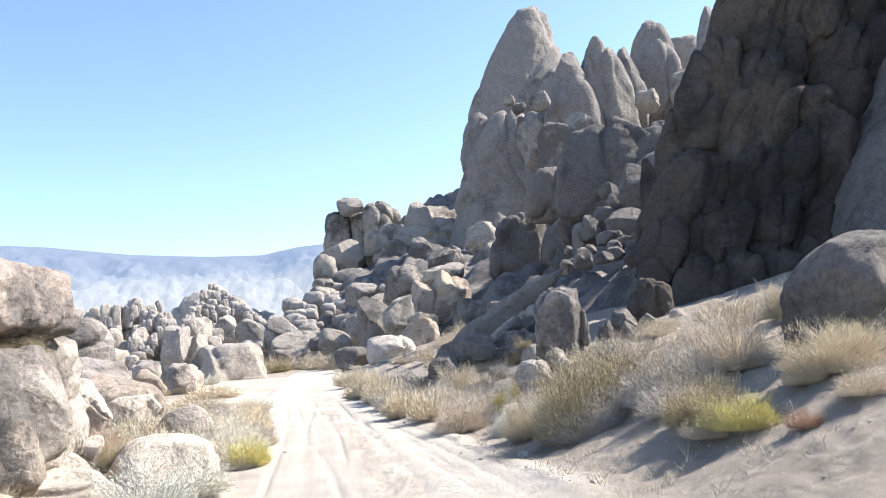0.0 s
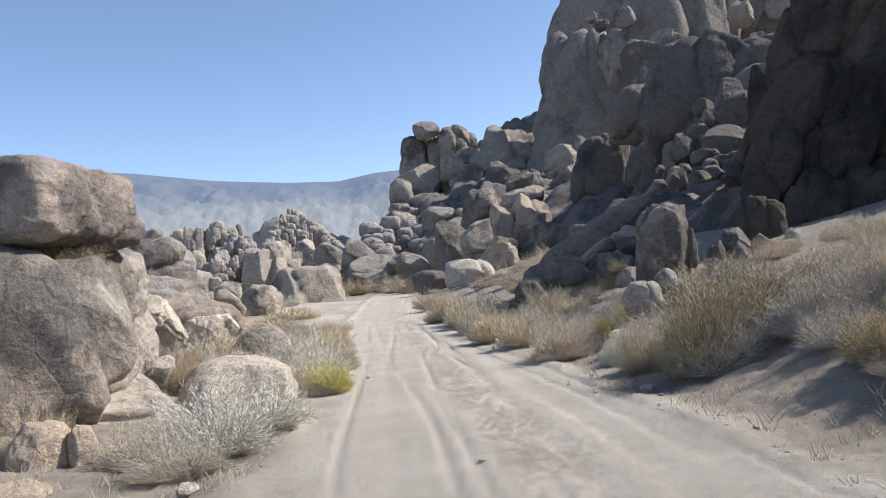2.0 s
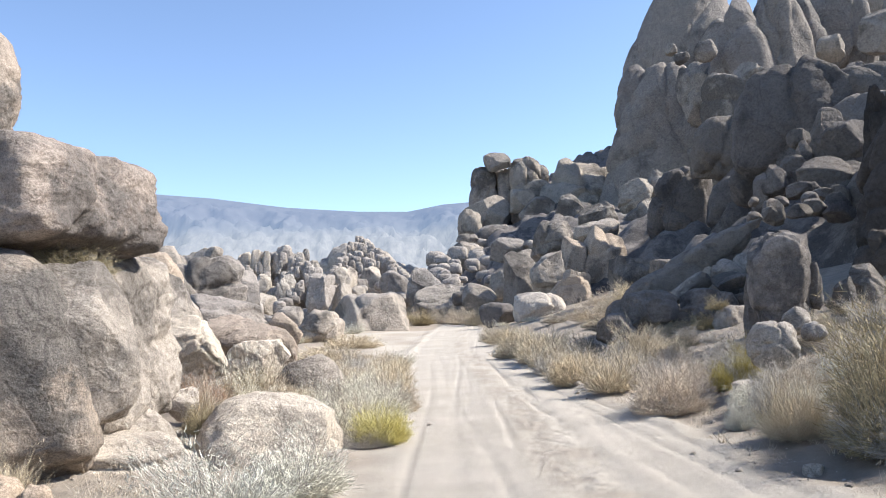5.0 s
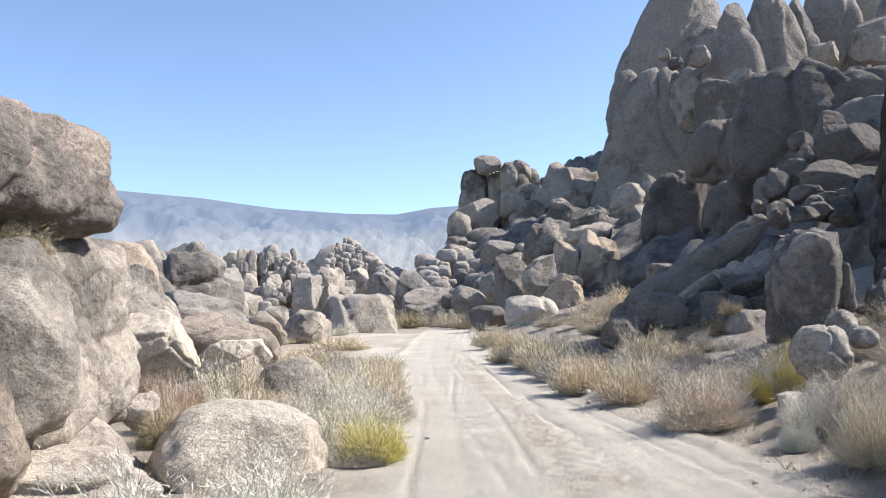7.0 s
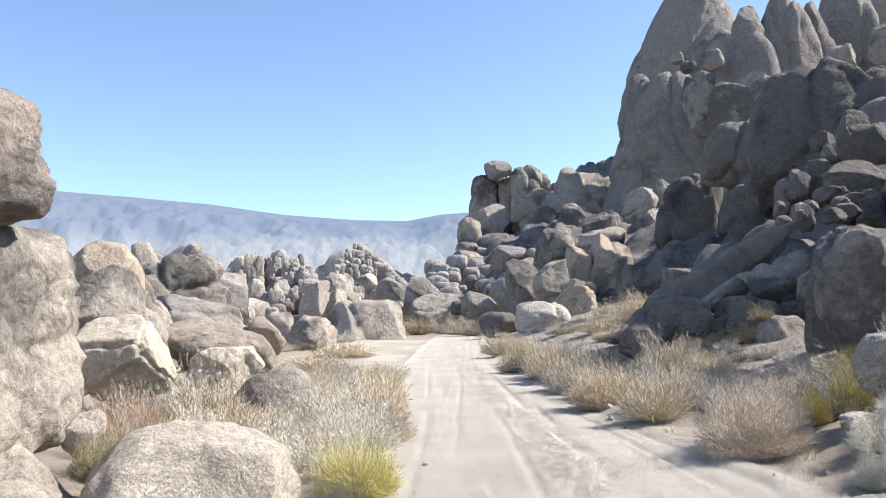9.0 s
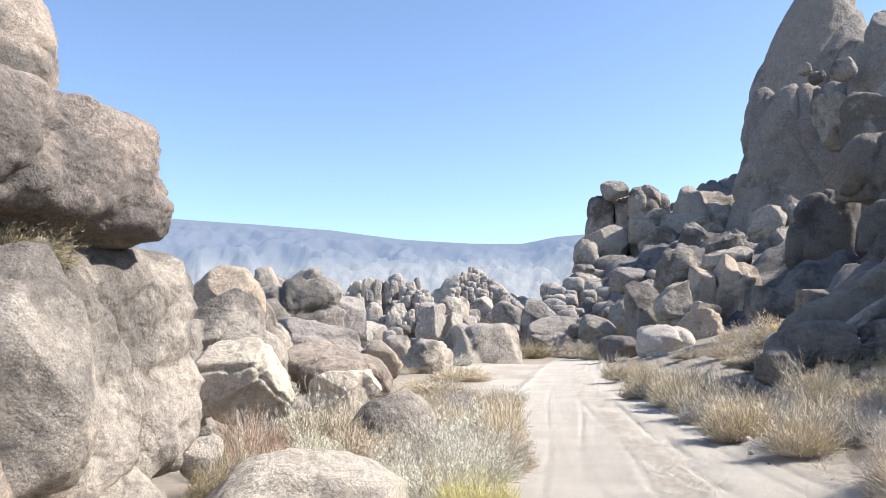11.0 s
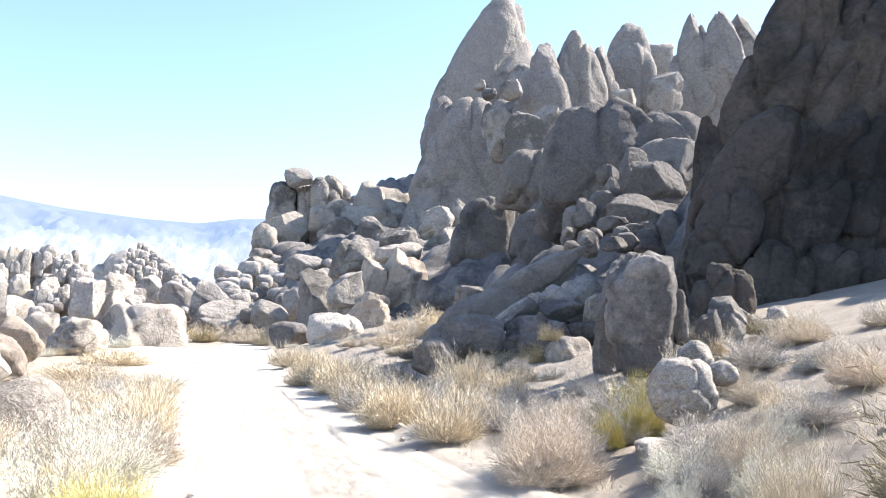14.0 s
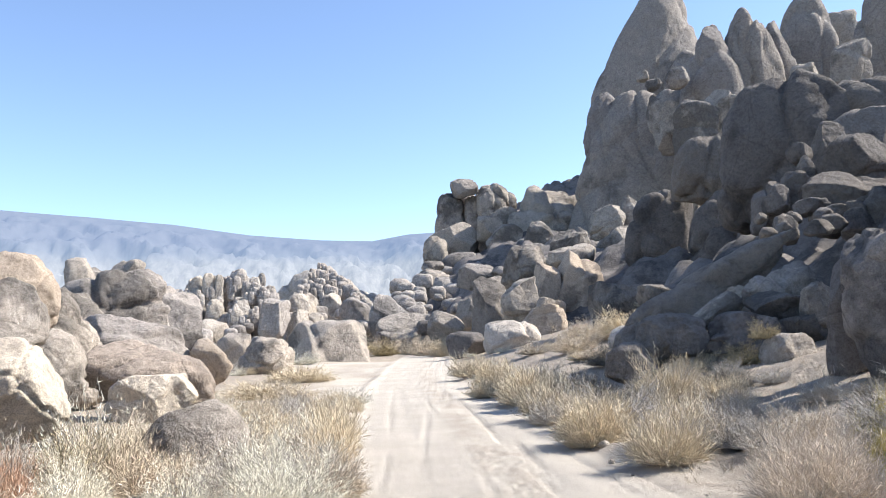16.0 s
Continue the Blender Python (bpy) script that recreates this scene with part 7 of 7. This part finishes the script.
shrub("sage", -2.65, 18.24, 0.09, 0.61, 0.84)
shrub("dry", -2.27, 20.27, -0.03, 0.72, 0.9)
shrub("tan", 1.18, 33.56, 0.3, 1.83, 1.15)
shrub("dry", 1.7, 26.41, 0.16, 1.26, 0.99)
shrub("tan", 1.85, 21.32, 0.04, 1.17, 0.95)
shrub("pink", 2.42, 17.69, 0.04, 1.09, 0.85)
shrub("olive", 3.81, 13.18, 0.08, 1.23, 1.64)
shrub("gray", 3.8, 12.79, -0.2, 1.19, 1.27)
shrub("olive", 4.68, 13.93, 0.26, 1.05, 1.53)
shrub("dry", 4.89, 12.33, -0.1, 1.15, 1.38)
shrub("gray", 4.49, 12.25, -0.13, 0.91, 1.06)
shrub("pink", 5.76, 12.49, -0.14, 0.86, 1.32)
shrub("tan", 2.91, 14.23, 0.07, 0.8, 0.89)
shrub("gray", 4.28, 11.02, 0.35, 0.93, 0.93)
shrub("tan", 1.11, 28.66, -0.09, 1.38, 1.22)
shrub("tan", 1.31, 23.84, -0.06, 1.02, 0.9)
shrub("gray", 2.36, 22.27, -0.07, 1.03, 0.81)
shrub("gray", 3.64, 18.67, 0.31, 0.63, 0.46)
shrub("pink", 2.33, 17.84, -0.06, 1.01, 0.92)
shrub("sage", 3.36, 15.46, 0.02, 0.55, 0.67)
shrub("tan", 1.49, 24.37, 0.05, 1.13, 0.84)
shrub("gray", 2.24, 21.84, 0.21, 0.99, 0.76)
shrub("pink", 2.25, 18.21, 0.16, 0.87, 0.82)
shrub("sage", 3.62, 18.74, 0.87, 0.56, 0.56)
shrub("mustard", 3.28, 18.57, 0.91, 0.48, 0.41)
shrub("mustard", 3.78, 18.71, 0.91, 0.61, 0.53)
shrub("gray", 3.76, 19.22, 0.91, 1.2, 0.67)
shrub("tan", 3.4, 27.22, 0.94, 1.25, 1.0)
shrub("pink", 2.59, 18.74, 0.4, 0.92, 0.86)
shrub("gray", 2.8, 21.75, 0.54, 0.78, 0.69)
shrub("tan", 2.45, 22.32, 0.49, 1.08, 0.72)
shrub("sage", 4.34, 16.56, 0.38, 0.63, 0.63)
shrub("olive", 9.2, 24.27, 1.58, 0.89, 0.67)
shrub("tan", 7.61, 23.54, 1.17, 0.73, 0.73)
shrub("tan", 9.26, 23.28, 1.38, 0.94, 0.73)
shrub("dry", 6.75, 21.15, 0.89, 0.78, 0.61)

# the brushy bank above the track
BRUSH = random.Random(41)
for k in range(56):
    y = BRUSH.uniform(9.0, 24.0)
    x = float(road_middle(y)) + BRUSH.uniform(3.9, 10.5)
    if math.hypot(x - 6.3, y - 23.8) < 1.6 or math.hypot(x - 4.1, y - 18.2) < 1.2:
        continue
    w = BRUSH.uniform(0.4, 1.15)
    shrub(BRUSH.choice(("tan", "dry", "gray", "dry", "tan", "pink", "olive")), x, y, float(ground_height(x, y)[0]), w, w * BRUSH.uniform(0.5, 0.8))
# the carpet of brush on the other side, among the low boulders
for k in range(50):
    y = BRUSH.uniform(15.5, 33.0)
    x = float(road_middle(y)) - 2.35 - BRUSH.random() ** 1.3 * (2.0 if y < 18 else 5.5)
    if x < -4.4 and y < 18.5:
        continue
    w = BRUSH.uniform(0.55, 1.25)
    shrub(BRUSH.choice(("sage", "sage", "sage", "dry", "gray", "tan", "tan")), x, y, float(ground_height(x, y)[0]), w, w * BRUSH.uniform(0.45, 0.75))
# brush between the ledge and the track
for k in range(26):
    y = BRUSH.uniform(20.5, 31.0)
    x = float(road_middle(y)) + BRUSH.uniform(2.7, 6.6)
    if math.hypot(x - 6.3, y - 23.8) < 1.5:
        continue
    w = BRUSH.uniform(0.5, 1.2)
    shrub(BRUSH.choice(("tan", "gray", "dark", "dry", "gray", "dark")), x, y, float(ground_height(x, y)[0]), w, w * BRUSH.uniform(0.5, 0.75))
# the fringe of brush that runs on to the open sand
for k in range(62):
    y = BRUSH.uniform(21.0, 36.0)
    x = float(road_middle(y)) - 2.3 - BRUSH.random() ** 1.5 * (2.0 + 0.3 * (y - 18))
    w = BRUSH.uniform(0.6, 1.3)
    shrub(BRUSH.choice(("sage", "tan", "tan", "dry", "gray")), x, y, float(ground_height(x, y)[0]), w, w * BRUSH.uniform(0.45, 0.75))
# scrub at the foot of the hill and among the rocks across the track
for k in range(32):
    y = BRUSH.uniform(26.0, 90.0)
    side = BRUSH.random() < 0.72
    x = float(road_middle(y)) + (BRUSH.uniform(2.4, 3.5 + 0.09 * y) if side else -BRUSH.uniform(2.6, 6.0) - max(0.0, 0.235 * (y - 26) - 1.0))
    w = BRUSH.uniform(0.6, 1.7)
    shrub(BRUSH.choice(("tan", "dry", "dry", "gray", "sage")), x, y, float(ground_height(x, y)[0]), w, w * BRUSH.uniform(0.45, 0.7))


# ---- loose stones ----
def pebble(x, y, size, seed, flat=0.7):
    p, faces = ball(2)
    rng = random.Random(seed)
    q = p * (1 + 0.22 * layered(p * 1.6 + seed, seed, 2))[:, None]
    for _ in range(5):
        n = np.array([rng.gauss(0, 1) for _ in range(3)])
        n /= np.linalg.norm(n)
        q = q - np.maximum(q @ n - 0.72, 0)[:, None] * n
    me = mesh_from("stone", q * (size, size * rng.uniform(0.7, 1), size * flat), faces, STONE["pale" if rng.random() < 0.6 else "gray"], False)
    ob = tagged(new("stone", me), "small loose granite stone on the sand", "stone", group="loose stones")
    ob.matrix_world = pose(x, y, float(ground_height(x, y)[0]) + size * flat * 0.35, 0, 0, rng.uniform(0, 360))


SCATTER = random.Random(17)
for k in range(70):
    y = SCATTER.uniform(8, 32)
    side = SCATTER.random()
    if side < 0.6:
        x = float(road_middle(y)) + SCATTER.uniform(1.8, 5.5)
    elif side < 0.68:
        x = float(road_middle(y)) + SCATTER.uniform(-1.8, 1.8)
    else:
        x = float(road_middle(y)) - SCATTER.uniform(1.9, 4.0)
    big = 0.03 + 0.10 * SCATTER.random() ** 4 if side < 0.6 or side > 0.68 else 0.025 + 0.02 * SCATTER.random()
    pebble(x, y, big, 500 + k)


def build_gravel():
    """Grit too small to count, strewn over the banks and thinly over the track."""
    p, faces = ball(1)
    co, fs = [], []
    rng = np.random.default_rng(8)
    for k in range(9500):
        y = rng.uniform(6, 32)
        u = rng.normal(0, 3.2)
        if abs(u) < 2.1:
            continue
        x = road_middle(y) + u
        s = 0.006 + 0.016 * rng.random() ** 3
        z = float(ground_height(x, y)[0])
        at = len(co) * len(p)
        co.append(p * s * rng.uniform(0.6, 1.2, 3) + (x, y, z))
        fs.extend([[i + at for i in f] for f in faces])
    me = mesh_from("gravel", np.concatenate(co), fs, STONE["pale"], False)
    tagged(new("gravel", me), "fine granite grit strewn over sand", "gravel", kind="stuff")


build_gravel()


def build_tufts():
    """Low dry grass and weeds between the shrubs, too many to count."""
    verts, faces, rng = [], [], random.Random(29)
    for k in range(1500):
        y = rng.uniform(7, 42)
        c = float(road_middle(y))
        x = c + (rng.uniform(2.3, 9.0) if rng.random() < 0.6 else -rng.uniform(2.2, 5.0))
        z = float(ground_height(x, y)[0])
        tall = rng.uniform(0.05, 0.22)
        for _ in range(11):
            a = rng.uniform(0, 6.28)
            way = np.array((math.cos(a) * 0.7, math.sin(a) * 0.7, rng.uniform(0.6, 1.6)))
            way /= np.linalg.norm(way)
            sprig(verts, faces, (x + rng.gauss(0, 0.05), y + rng.gauss(0, 0.05), z - 0.01), way, tall * rng.uniform(0.6, 1.2), 0.004, rng, 0.18, 2)
    me = mesh_from("grass", verts, faces, LEAF["dry"], False)
    tagged(new("grass", me), "sparse low dry grass on the sandy banks", "grass", kind="stuff")


build_tufts()
